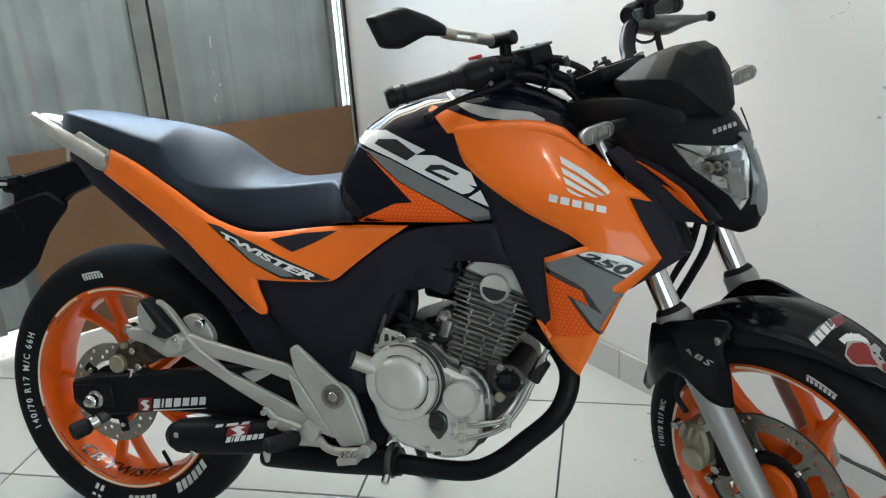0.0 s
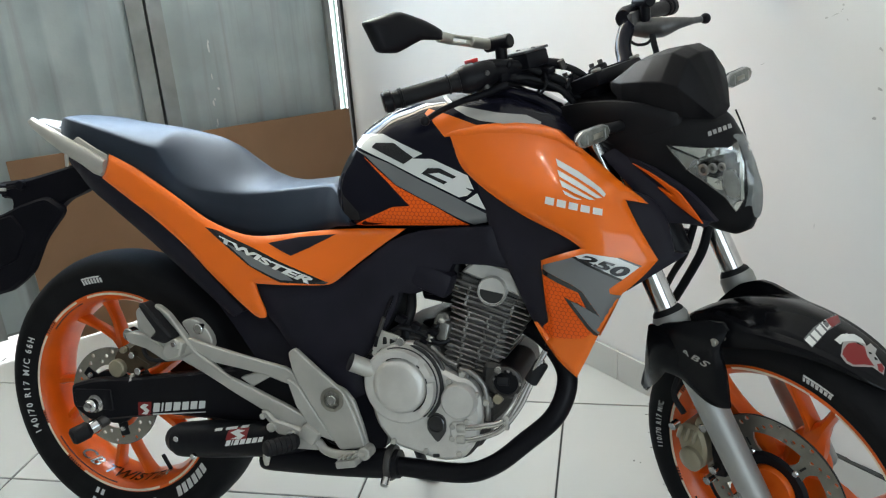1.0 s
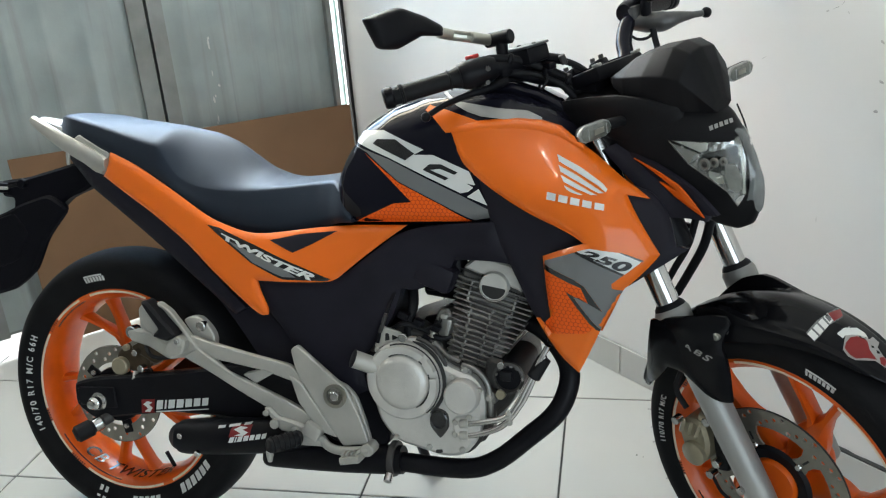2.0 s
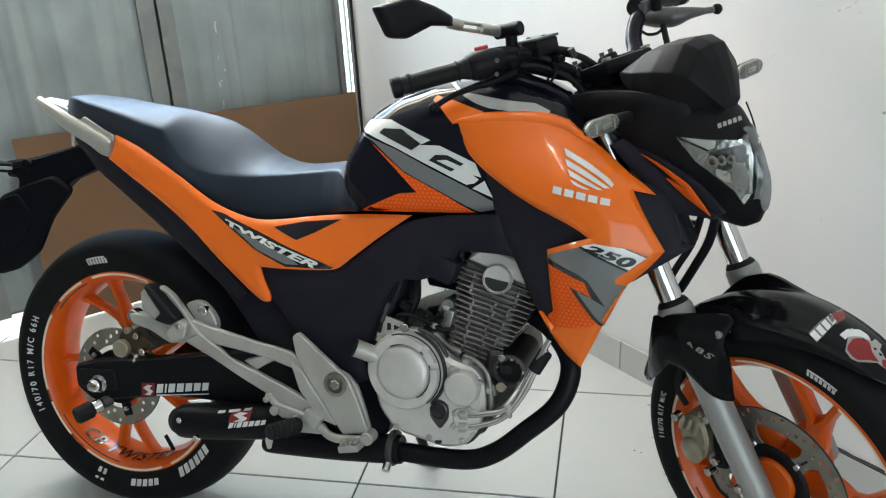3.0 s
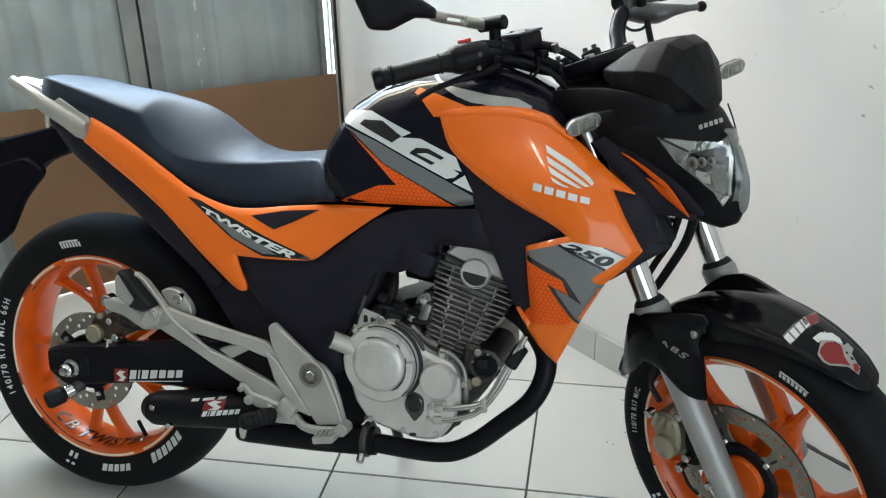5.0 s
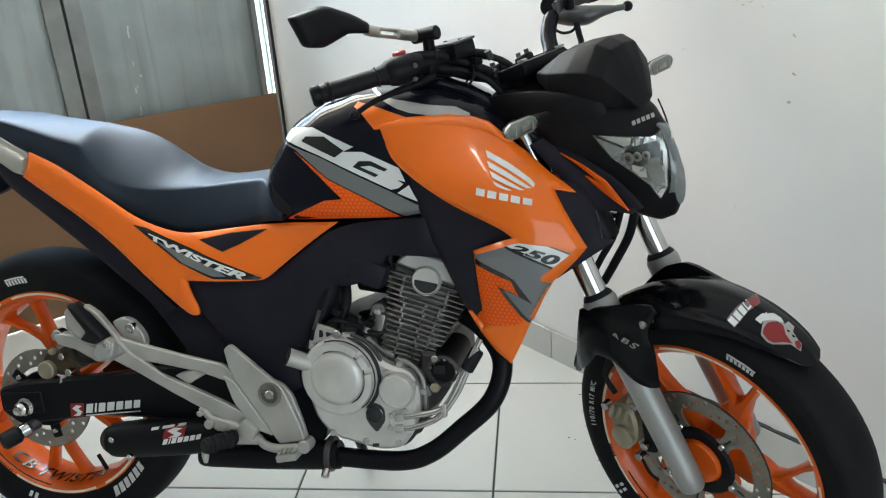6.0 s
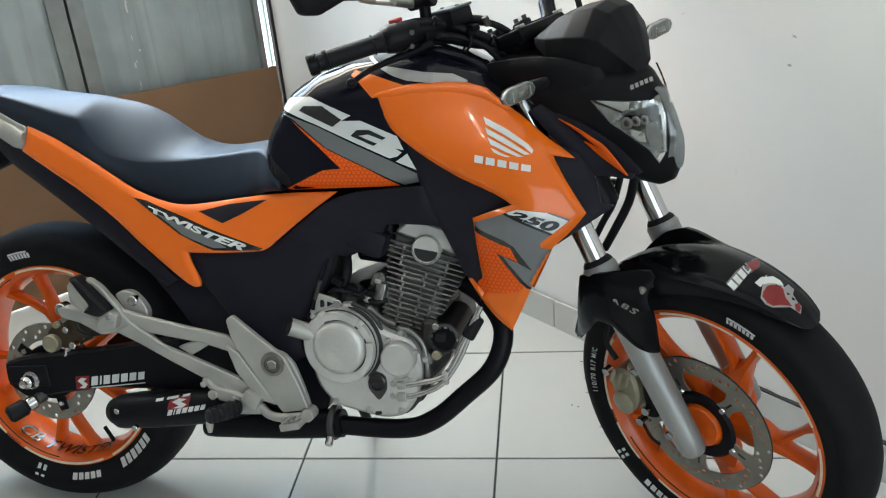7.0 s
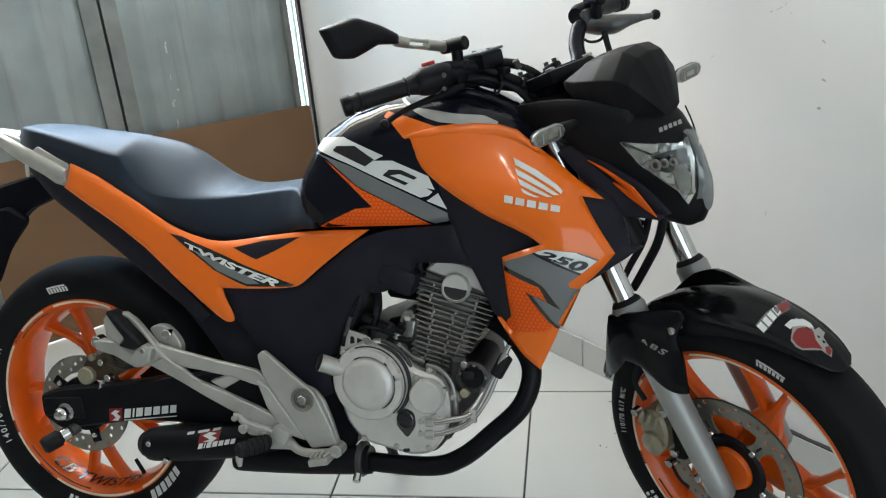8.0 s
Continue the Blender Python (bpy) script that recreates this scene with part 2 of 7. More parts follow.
def lathe(profile, n=64, closed=False, bm=None, centre=(0, 0, 0), cap=True):
    """Profile points (radius, y) turned about the y axis."""
    bm = bm or bmesh.new()
    cx, cy, cz = centre
    rows = [[bm.verts.new((cx + r * math.cos(2 * math.pi * i / n), cy + y, cz + r * math.sin(2 * math.pi * i / n))) for r, y in profile] for i in range(n)]
    for i in range(n):
        a, b = rows[i], rows[(i + 1) % n]
        m = len(profile)
        for k in range(m if closed else m - 1):
            j = (k + 1) % m
            bm.faces.new((a[k], a[j], b[j], b[k]))
    if cap and not closed:
        for k in (0, -1):
            if profile[k][0] > 1e-5:
                bm.faces.new([r[k] for r in rows])
    bmesh.ops.remove_doubles(bm, verts=bm.verts[:], dist=1e-6)
    return bm


def corners(outline, radius=0.004):
    """The outline with each corner cut by two small steps."""
    pts = [Vector(p) for p in outline]
    out = []
    for i, p in enumerate(pts):
        a, b = pts[i - 1] - p, pts[(i + 1) % len(pts)] - p
        ra, rb = min(radius, a.length * 0.4), min(radius, b.length * 0.4)
        pa, pb = p + a.normalized() * ra, p + b.normalized() * rb
        for t in (0, 0.5, 1):
            out.append((1 - t) ** 2 * pa + 2 * t * (1 - t) * p + t * t * pb)
    return out


def plate(outline, y0, y1, round_=0.004, bevel=0.002, bm=None):
    """A flat casting: an outline in x, z between two depths with eased edges."""
    bm = bm or bmesh.new()
    pts = corners(outline, round_)
    c = sum(pts, Vector((0, 0))) / len(pts)

    def inset(k):
        out = []
        for i, p in enumerate(pts):
            d = (pts[(i + 1) % len(pts)] - pts[i - 1])
            nrm = Vector((-d.y, d.x)).normalized()
            out.append(p + nrm * k)
        return out
    sgn = 1 if sum(pts[i - 1].x * p.y - p.x * pts[i - 1].y for i, p in enumerate(pts)) > 0 else -1
    rings = []
    for y, k in ((y0, bevel), (y0 + math.copysign(bevel, y1 - y0), 0), (y1 - math.copysign(bevel, y1 - y0), 0), (y1, bevel)):
        rings.append([bm.verts.new((p.x, y, p.y)) for p in inset(k * sgn)])
    for a, b in zip(rings, rings[1:]):
        ring_faces(bm, a, b)
    for r in (rings[0], rings[-1]):
        es = [bm.edges.get((r[i - 1], r[i])) for i in range(len(r))]
        bmesh.ops.triangle_fill(bm, edges=es, use_beauty=True)
    return bm


def fill2d(outline, step):
    """Points and triangles that fill an outline, on a grid of that step."""
    pts = [Vector(p) for p in outline]
    edge = []
    for i, p in enumerate(pts):
        q = pts[(i + 1) % len(pts)]
        k = max(1, int((q - p).length / step))
        edge += [p + (q - p) * j / k for j in range(k)]
    xs, zs = [p.x for p in edge], [p.y for p in edge]
    inner = []
    row = 0
    z = min(zs) + step * 0.5
    while z < max(zs):
        x = min(xs) + step * (0.5 if row % 2 else 0.25)
        while x < max(xs):
            p = Vector((x, z))
            inside = False
            near = 9.0
            for i, a in enumerate(edge):
                b = edge[i - 1]
                if (a.y > z) != (b.y > z) and x < (b.x - a.x) * (z - a.y) / (b.y - a.y) + a.x:
                    inside = not inside
                near = min(near, (a - p).length)
            if inside and near > step * 0.45:
                inner.append(p)
            x += step
        z += step * 0.87
        row += 1
    n = len(edge)
    v, _, f, _, _, _ = geometry.delaunay_2d_cdt(edge + inner, [(i, (i + 1) % n) for i in range(n)], [list(range(n))], 1, 1e-6)
    return v, f, edge


def eased(outline, limit=42, rounds=2):
    """The outline with its gentle bends rounded and its sharp corners kept."""
    pts = [Vector(p) for p in outline]
    for _ in range(rounds):
        out = []
        for i, p in enumerate(pts):
            q, r = pts[i - 1], pts[(i + 1) % len(pts)]
            if abs((p - q).angle_signed(r - p, 0.0)) < radians(limit):
                out += [p.lerp(q, 0.25), p.lerp(r, 0.25)]
            else:
                out.append(p)
        pts = out
    return pts


def thin_plate(guides, ease=2e-4):
    """A smooth sheet y(x, z) led by guide points."""
    g = np.array([(p, q) for p, q, _ in guides])
    y = np.array([r for _, _, r in guides])
    n = len(g)

    def kern(d2):
        return 0.5 * d2 * np.log(d2 + 1e-9)
    m = np.zeros((n + 3, n + 3))
    m[:n, :n] = kern(((g[:, None] - g[None]) ** 2).sum(2)) + ease * np.eye(n)
    m[:n, n], m[:n, n + 1:] = 1, g
    m[n, :n], m[n + 1:, :n] = 1, g.T
    w = np.linalg.solve(m, np.concatenate([y, np.zeros(3)]))

    def at(x, z):
        return float(w[:n] @ kern(((g - (x, z)) ** 2).sum(1)) + w[n] + w[n + 1] * x + w[n + 2] * z)
    return at


def skin(outline, depth, thick=0.004, step=0.012, edge_round=0.006, reach=0.014):
    """A moulded panel: an outline in x, z, whose depth y is led by the guides (x, z, y); its rim turns inwards."""
    line = eased(outline)
    v, f, edge = fill2d(line, step)
    lead = thin_plate(depth)
    la = np.array([(p.x, p.y) for p in line])
    lb = np.roll(la, -1, 0) - la
    l2 = np.maximum((lb ** 2).sum(1), 1e-12)
    bm = bmesh.new()
    front, back = [], []
    for p in v:
        y = lead(p.x, p.y)
        rel = np.array((p.x, p.y)) - la
        k = np.clip((rel * lb).sum(1) / l2, 0, 1)
        nd = float(np.sqrt(((rel - k[:, None] * lb) ** 2).sum(1).min()))
        s = 1 if y < 0 else -1
        y2 = y + s * edge_round * max(0.0, 1 - nd / reach) ** 2
        front.append(bm.verts.new((p.x, y2, p.y)))
        back.append(bm.verts.new((p.x, y2 + s * thick, p.y)))
    rim = {}
    for t in f:
        bm.faces.new([front[i] for i in t])
        bm.faces.new([back[i] for i in reversed(t)])
        for i in range(len(t)):
            a, b = t[i], t[(i + 1) % len(t)]
            k = (min(a, b), max(a, b))
            rim[k] = None if k in rim else (a, b)
    for e in rim.values():
        if e:
            a, b = e
            bm.faces.new((front[b], front[a], back[a], back[b]))
    return bm


def mirror(bm):
    bm = bm.copy()
    for v in bm.verts:
        v.co.y = -v.co.y
    return bm


def surface_of(*obs):
    """The faces of some meshes that share one frame, to lay stickers on."""
    vs, fs = [], []
    for ob in obs:
        o = len(vs)
        vs += [ob.matrix_basis @ v.co for v in ob.data.vertices]
        fs += [[o + i for i in p.vertices] for p in ob.data.polygons]
    return BVHTree.FromPolygons(vs, fs)


def surface_of_raw(ob):
    """The faces of a turning part in its own frame."""
    return BVHTree.FromPolygons([v.co.copy() for v in ob.data.vertices], [list(p.vertices) for p in ob.data.polygons])


def sticker(outline, tree, lift=0.0012, step=0.008, side=-1):
    """A thin film that follows the surface under an outline in x, z."""
    v, f, _ = fill2d(outline, step)
    bm = bmesh.new()
    ys = []
    for p in v:
        hit = tree.ray_cast(Vector((p.x, side * 1.0, p.y)), Vector((0, -side, 0)))
        ys.append(hit[0] if hit[0] else tree.find_nearest(Vector((p.x, side * 0.12, p.y)))[0])
    front = [bm.verts.new((y.x, y.y + side * lift, y.z)) for y in ys]
    for t in f:
        bm.faces.new([front[i] for i in t])
    return bm


def sphere(centre, r, squash=(1, 1, 1), bm=None, u=16, v=10):
    bm = bm or bmesh.new()
    bmesh.ops.create_uvsphere(bm, u_segments=u, v_segments=v, radius=1, matrix=Matrix.Translation(centre) @ Matrix.Diagonal((r * squash[0], r * squash[1], r * squash[2], 1)))
    return bm


def rod(a, b, r, n=14, bm=None, ease=0.15):
    """A round bar from a to b with eased ends."""
    a, b = Vector(a), Vector(b)
    d = (b - a)
    e = d.normalized() * min(r * ease, d.length * 0.3)
    k = 1 - ease
    return tube([a, a + e, b - e, b], [r * k, r, r, r * k], n, 1, bm)


def block(centre, size, bevel=0.003, turn=None, bm=None):
    """A box with eased edges."""
    own = bmesh.new()
    m = Matrix.Translation(centre) @ (turn or Matrix()) @ Matrix.Diagonal((*size, 1))
    bmesh.ops.create_cube(own, size=1, matrix=m)
    bmesh.ops.bevel(own, geom=own.edges[:], offset=min(bevel, min(size) * 0.4), segments=2, profile=0.5, affect="EDGES")
    if bm is None:
        return own
    me = bpy.data.meshes.new("tmp")
    own.to_mesh(me)
    own.free()
    bm.from_mesh(me)
    bpy.data.meshes.remove(me)
    return bm


def letters(text, size, slant=0.0, spread=1.0, bold=0.022):
    """The built-in font as flat triangles: points (x, y) and faces, with the text's width."""
    cu = bpy.data.curves.new("letters", "FONT")
    cu.body, cu.size, cu.shear, cu.space_character, cu.offset = text, size, slant, spread, bold * size
    ob = bpy.data.objects.new("letters", cu)
    scene.collection.objects.link(ob)
    dg = bpy.context.evaluated_depsgraph_get()
    me = ob.evaluated_get(dg).to_mesh()
    vs = [(v.co.x, v.co.y) for v in me.vertices]
    fs = [list(p.vertices) for p in me.polygons]
    bpy.data.objects.remove(ob)
    bpy.data.curves.remove(cu)
    return vs, fs, max(v[0] for v in vs)


def bars(widths, height, gap, slant=0.0):
    """Plain upright bars in place of writing: points and faces."""
    vs, fs, x = [], [], 0.0
    for w in widths:
        o = len(vs)
        vs += [(x, 0), (x + w, 0), (x + w + slant * height, height), (x + slant * height, height)]
        fs.append([o, o + 1, o + 2, o + 3])
        x += w + gap
    return vs, fs, x - gap


def lay(shape, place):
    """Flat writing put on a surface: place(x, y) gives the point in space."""
    vs, fs, _ = shape
    bm = bmesh.new()
    used = sorted({i for f in fs for i in f})
    w = {i: bm.verts.new(place(*vs[i])) for i in used}
    for f in fs:
        try:
            bm.faces.new([w[i] for i in f])
        except ValueError:
            pass
    return bm


def film(points, tree, way, lift=0.0015, step=0.006):
    """A thin film on a curved surface: its outline in space, laid on along a direction."""
    way = Vector(way).normalized()
    e1 = way.cross(Vector((0, 0, 1))).normalized()
    e2 = e1.cross(way)
    pts = [Vector(p) for p in points]
    c = sum(pts, Vector()) / len(pts)
    v, f, _ = fill2d([((p - c).dot(e1), (p - c).dot(e2)) for p in pts], step)
    bm = bmesh.new()
    far = sum((p - c).dot(way) for p in pts) / len(pts)
    vs = []
    for p in v:
        o = c + e1 * p.x + e2 * p.y
        hit = tree.ray_cast(o - way, way)
        vs.append(bm.verts.new((hit[0] if hit[0] else o + way * far) - way * lift))
    for t in f:
        bm.faces.new([vs[i] for i in t])
    return bm


def writing(shape, place, material, parent, name="letter"):
    """Each letter or bar of a piece of writing as a part of its own."""
    vs, fs, _ = shape
    root = list(range(len(vs)))

    def top(i):
        while root[i] != i:
            root[i] = root[root[i]]
            i = root[i]
        return i
    for f in fs:
        for i in f[1:]:
            root[top(i)] = top(f[0])
    groups = {}
    for f in fs:
        groups.setdefault(top(f[0]), []).append(f)
    for g in groups.values():
        part(name, lay((vs, g, 0), place), material, parent, smooth=False)


def in_quad(shape, corners4, tree=None, y=-0.2, side=-1, lift=0.0022):
    """Places flat writing in a four-cornered field (top left, top right, bottom right, bottom left; x, z) on a surface."""
    vs = shape[0]
    w, h = max(v[0] for v in vs), max(v[1] for v in vs)
    tl, tr, br, bl = [Vector(p) for p in corners4]

    def place(x, q):
        u, v = x / w, q / h
        p = (bl.lerp(br, u)).lerp(tl.lerp(tr, u), v)
        d = y
        if tree:
            hit = tree.ray_cast(Vector((p.x, side * 1.0, p.y)), Vector((0, -side, 0)))
            d = hit[0].y if hit[0] else y
        return (p.x, d + side * lift, p.y)
    return place


# ---- the room ----
def gate_metal():
    m = mat("galvanised_gate_steel", (0.36, 0.41, 0.405), 0.45, metal=0.25, vary=0.22, scale=5, bump=0.15, bump_scale=120)
    nt = m.node_tree
    n, ln = nt.nodes, nt.links
    tc = next(x for x in n if x.type == "TEX_COORD")
    mp = n.new("ShaderNodeMapping")
    mp.inputs["Scale"].default_value = (34, 34, 1.6)
    run = n.new("ShaderNodeTexNoise")
    run.inputs["Scale"].default_value, run.inputs["Detail"].default_value = 1.0, 4
    mr = n.new("ShaderNodeMapRange")
    mr.inputs["From Min"].default_value, mr.inputs["From Max"].default_value, mr.inputs["To Max"].default_value = 0.55, 0.85, 0.75
    mx = n.new("ShaderNodeMix")
    mx.data_type = "RGBA"
    mx.inputs[7].default_value = (0.22, 0.215, 0.205, 1)
    b = n["Principled BSDF"]
    old = b.inputs["Base Color"].links[0].from_socket
    ln.new(tc.outputs["Object"], mp.inputs["Vector"])
    ln.new(mp.outputs["Vector"], run.inputs["Vector"])
    ln.new(run.outputs["Fac"], mr.inputs["Value"])
    ln.new(mr.outputs["Result"], mx.inputs[0])
    ln.new(old, mx.inputs[6])
    ln.new(mx.outputs[2], b.inputs["Base Color"])
    return m


GATE = gate_metal()
GATE_FRAME = mat("gate_frame_steel", (0.27, 0.285, 0.275), 0.5, metal=0.2, vary=0.3, scale=9, bump=0.15, bump_scale=150)
PLASTER = mat("white_wall_paint", (0.76, 0.75, 0.715), 0.55, vary=0.05, scale=2.2, bump=0.10, bump_scale=45, second=(0.71, 0.71, 0.69))
# grey of the unseen walls, kept dark so gloss parts mirror a dim room
UNSEEN_DARK = mat("unseen_wall_dark", (0.22, 0.22, 0.21), 0.7, vary=0.1, scale=2)
CEILING = mat("ceiling_paint", (0.66, 0.65, 0.63), 0.8, vary=0.06, scale=2)
GROUT = mat("grout", (0.045, 0.047, 0.045), 0.85, vary=0.3, scale=15)
CARD = mat("corrugated_cardboard", (0.235, 0.137, 0.078), 0.8, vary=0.12, scale=4, bump=0.2, bump_scale=200, spec=0.2)
PATIO = mat("pale_concrete", (0.5, 0.49, 0.46), 0.8, vary=0.2, scale=2)


def tile_glaze():
    m = mat("white_floor_tile", (0.51, 0.515, 0.485), 0.10, vary=0.05, scale=3, spec=0.5, bump=0.16, bump_scale=9)
    nt = m.node_tree
    b = nt.nodes["Principled BSDF"]
    info = nt.nodes.new("ShaderNodeObjectInfo")
    hsv = nt.nodes.new("ShaderNodeHueSaturation")
    mr = nt.nodes.new("ShaderNodeMapRange")
    mr.inputs["To Min"].default_value, mr.inputs["To Max"].default_value = 0.95, 1.03
    nt.links.new(info.outputs["Random"], mr.inputs["Value"])
    nt.links.new(mr.outputs["Result"], hsv.inputs["Value"])
    old = b.inputs["Base Color"].links[0].from_socket
    nt.links.new(old, hsv.inputs["Color"])
    nt.links.new(hsv.outputs["Color"], b.inputs["Base Color"])
    return m


TILE = tile_glaze()


def room_box(bm, u0, u1, v0, v1, z0, z1):
    vs = [bm.verts.new(room(u, v, z)) for z in (z0, z1) for u, v in ((u0, v0), (u1, v0), (u1, v1), (u0, v1))]
    for f in ((3, 2, 1, 0), (4, 5, 6, 7), (0, 1, 5, 4), (1, 2, 6, 5), (2, 3, 7, 6), (3, 0, 4, 7)):
        bm.faces.new([vs[i] for i in f])
    return bm


def structure(name, boxes, material, label):
    bm = bmesh.new()
    for b in boxes:
        room_box(bm, *b)
    ob = part(name, bm, material, None, smooth=False)
    return tagged(ob, label, name.split("_")[0], kind="structure")


T = 0.15
floor = structure("floor", [(0, ROOM_U, 0, ROOM_V, -0.12, -0.003)], GROUT, "white glazed square floor tiles laid diagonally")
wall_white = structure("wall_white", [(-0.02, ROOM_U + T, -T, 0, -0.12, ROOM_H)], PLASTER, "white painted plaster wall behind the motorcycle")
structure("wall_gate", [(-T, 0, 1.41, ROOM_V + T, -0.12, 1.70), (-T, 0, 1.87, ROOM_V + T, 1.70, ROOM_H), (-T, 0, 0.0, 1.87, 2.70, ROOM_H)], PLASTER, "white plastered wall with the gate opening in it")
structure("wall_back", [(ROOM_U, ROOM_U + T, 0, 0.65, -0.12, ROOM_H), (ROOM_U, ROOM_U + T, 3.15, ROOM_V, -0.12, ROOM_H), (ROOM_U, ROOM_U + T, 0.65, 3.15, 2.4, ROOM_H)], UNSEEN_DARK, "unseen dark grey wall with a wide doorway added for fill light")
structure("wall_street", [(0, ROOM_U + T, ROOM_V, ROOM_V + T, -0.12, ROOM_H)], UNSEEN_DARK, "plain unseen wall, dark grey to dim the reflections")
structure("ceiling", [(-T, ROOM_U + T, -T, ROOM_V + T, ROOM_H, ROOM_H + 0.12)], CEILING, "plain white painted ceiling")
ground = part("ground", room_box(bmesh.new(), -300, 300, -300, 300, -0.3, -0.125), PATIO, None, smooth=False)
tagged(ground, "pale concrete ground outside the room", "ground", kind="structure")


# emission stands in for daylight on the yard beyond the gate
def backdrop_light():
    m = bpy.data.materials.new("outdoors_glow")
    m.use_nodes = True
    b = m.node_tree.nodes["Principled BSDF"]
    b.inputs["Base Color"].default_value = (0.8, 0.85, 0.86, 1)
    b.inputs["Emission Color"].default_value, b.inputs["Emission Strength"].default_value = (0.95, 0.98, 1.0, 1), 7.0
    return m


# flat glowing sheet added outside the gate gaps
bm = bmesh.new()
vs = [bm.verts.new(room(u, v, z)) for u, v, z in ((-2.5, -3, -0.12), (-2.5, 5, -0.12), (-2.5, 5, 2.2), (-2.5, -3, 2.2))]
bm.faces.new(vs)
tagged(part("backdrop", bm, backdrop_light(), None, smooth=False), "glowing sheet in place of the bright yard beyond the gate", "backdrop", kind="structure")


def baseboard_run(u0, u1):
    """Skirting of cut tiles along the white wall."""
    bm = bmesh.new()
    room_box(bm, 0.0, ROOM_U, 0.0, 0.004, 0.0, 0.088)
    run = tagged(part("baseboard", bm, GROUT, None, smooth=False), "low skirting of white cut tiles along the wall", "baseboard", kind="structure")
    u = 1.416 - 0.455 * 3
    while u < ROOM_U - 0.1:
        a, b = max(u + 0.0020, 0.002), min(u + 0.4530, ROOM_U - 0.002)
        if b - a > 0.03:
            t = bmesh.new()
            room_box(t, a, b, 0.0035, 0.011, 0.001, 0.090)
            part("tile", t, TILE, run, smooth=False)
        u += 0.455
    bead = bmesh.new()
    rnd = random.Random(4)
    line = []
    n = 260
    for i in range(n + 1):
        uu = 1.86 + (ROOM_U - 1.87) * i / n
        h = 0.0022 + 0.0028 * rnd.random()
        line.append([bead.verts.new(room(uu, v, z)) for v, z in ((0.0085, 0.0902), (0.0085, 0.0905 + h), (0.0005, 0.0908 + h * 1.2))])
    for p, q in zip(line, line[1:]):
        for k in range(2):
            bead.faces.new((p[k], p[k + 1], q[k + 1], q[k]))
    part("grout_bead", bead, GROUT, run, "dark uneven joint on top of the skirting", smooth=False)
    return run


baseboard_run(0, ROOM_U)


def corrugated(v0, v1, z0, z1, u, pitch=0.1185, depth=0.0095):
    """A trapezoid-ribbed sheet standing along v, with thickness."""
    bm = bmesh.new()
    prof, v = [(v0, 0)], v0 - 0.026
    k = 0
    shape = ((0.0, 0), (0.28, 0.06), (0.56, 0), (0.76, 1), (0.88, 1))
    while v < v1:
        for f, d in shape:
            if v0 < v + f * pitch < v1:
                prof.append((v + f * pitch, d * depth))
        v += pitch
    prof.append((v1, 0))
    zs = [z0 + (z1 - z0) * i / 8 for i in range(9)]
    grid = []
    for th in (0, -0.0012):
        grid.append([[bm.verts.new(room(u + d + th + 0.0015 * math.sin(5 * z + 9 * p), p, z)) for z in zs] for p, d in prof])
    for g in grid:
        for a, b in zip(g, g[1:]):
            for i in range(8):
                bm.faces.new((a[i], a[i + 1], b[i + 1], b[i]))
    for i in range(8):
        for e in (0, -1):
            bm.faces.new((grid[0][e][i], grid[0][e][i + 1], grid[1][e][i + 1], grid[1][e][i]))
    for i in range(len(prof) - 1):
        for e in (0, -1):
            bm.faces.new((grid[0][i][e], grid[0][i + 1][e], grid[1][i + 1][e], grid[1][i][e]))
    return bm


SCRATCH = mat("bare_scratch", (0.62, 0.62, 0.60), 0.6, vary=0.2, scale=80)


def gate_leaf(v0, v1, label, scratches=()):
    leaf = tagged(new("gate_leaf"), label, "gate", group="gate leaves")
    leaf.location = room(-0.04, v0, 0.0)
    inv = Matrix.Translation(-leaf.location)
    z0, z1 = 0.050, 1.265
    made = [part("sheet", corrugated(v0 + 0.004, v1 - 0.004, z0 + 0.01, z1 - 0.01, -0.040), GATE, leaf)]
    for a, b in ((v0, v0 + 0.056 if v0 > 0.5 else v0 + 0.020), (v1 - 0.050, v1)):
        made.append(part("stile", room_box(bmesh.new(), -0.045, -0.018, a, b, z0, z1), GATE_FRAME, leaf, smooth=False))
    for z in (z0, z1 - 0.04):
        made.append(part("rail", room_box(bmesh.new(), -0.075, -0.042, v0, v1, z, z + 0.04), GATE_FRAME, leaf, smooth=False))
    for v, z, h, w in scratches:
        bm = bmesh.new()
        vs = [bm.verts.new(room(-0.0235, v + dv * w, z + dz * h)) for dv, dz in ((-0.5, 0), (0.3, 0.05), (0.6, 0.5), (0.1, 1), (-0.4, 0.6))]
        bm.faces.new(vs)
        made.append(part("scratch", bm, SCRATCH, leaf, smooth=False))
    for ob in made:
        ob.matrix_basis = inv
    return leaf


gate_leaf(0.043, 0.7085, "grey-green ribbed sheet-metal gate leaf with scratches",
          ((0.522, 0.866, 0.042, 0.006), (0.519, 0.898, 0.012, 0.004), (0.526, 0.775, 0.022, 0.0035), (0.509, 0.735, 0.010, 0.008),
           (0.535, 0.682, 0.024, 0.007), (0.528, 0.700, 0.010, 0.005), (0.532, 0.612, 0.030, 0.0045), (0.536, 0.606, 0.010, 0.006)))
part("gate_astragal", room_box(bmesh.new(), -0.060, -0.047, 0.695, 0.735, 0.04, 1.26), SEAM, None, smooth=False)
tagged(bpy.data.objects["gate_astragal"], "dark steel strip behind the gate joint", "trim", kind="structure")
gate_leaf(0.7185, 1.406, "grey-green ribbed sheet-metal gate leaf beside the wall")
bars_bm = bmesh.new()
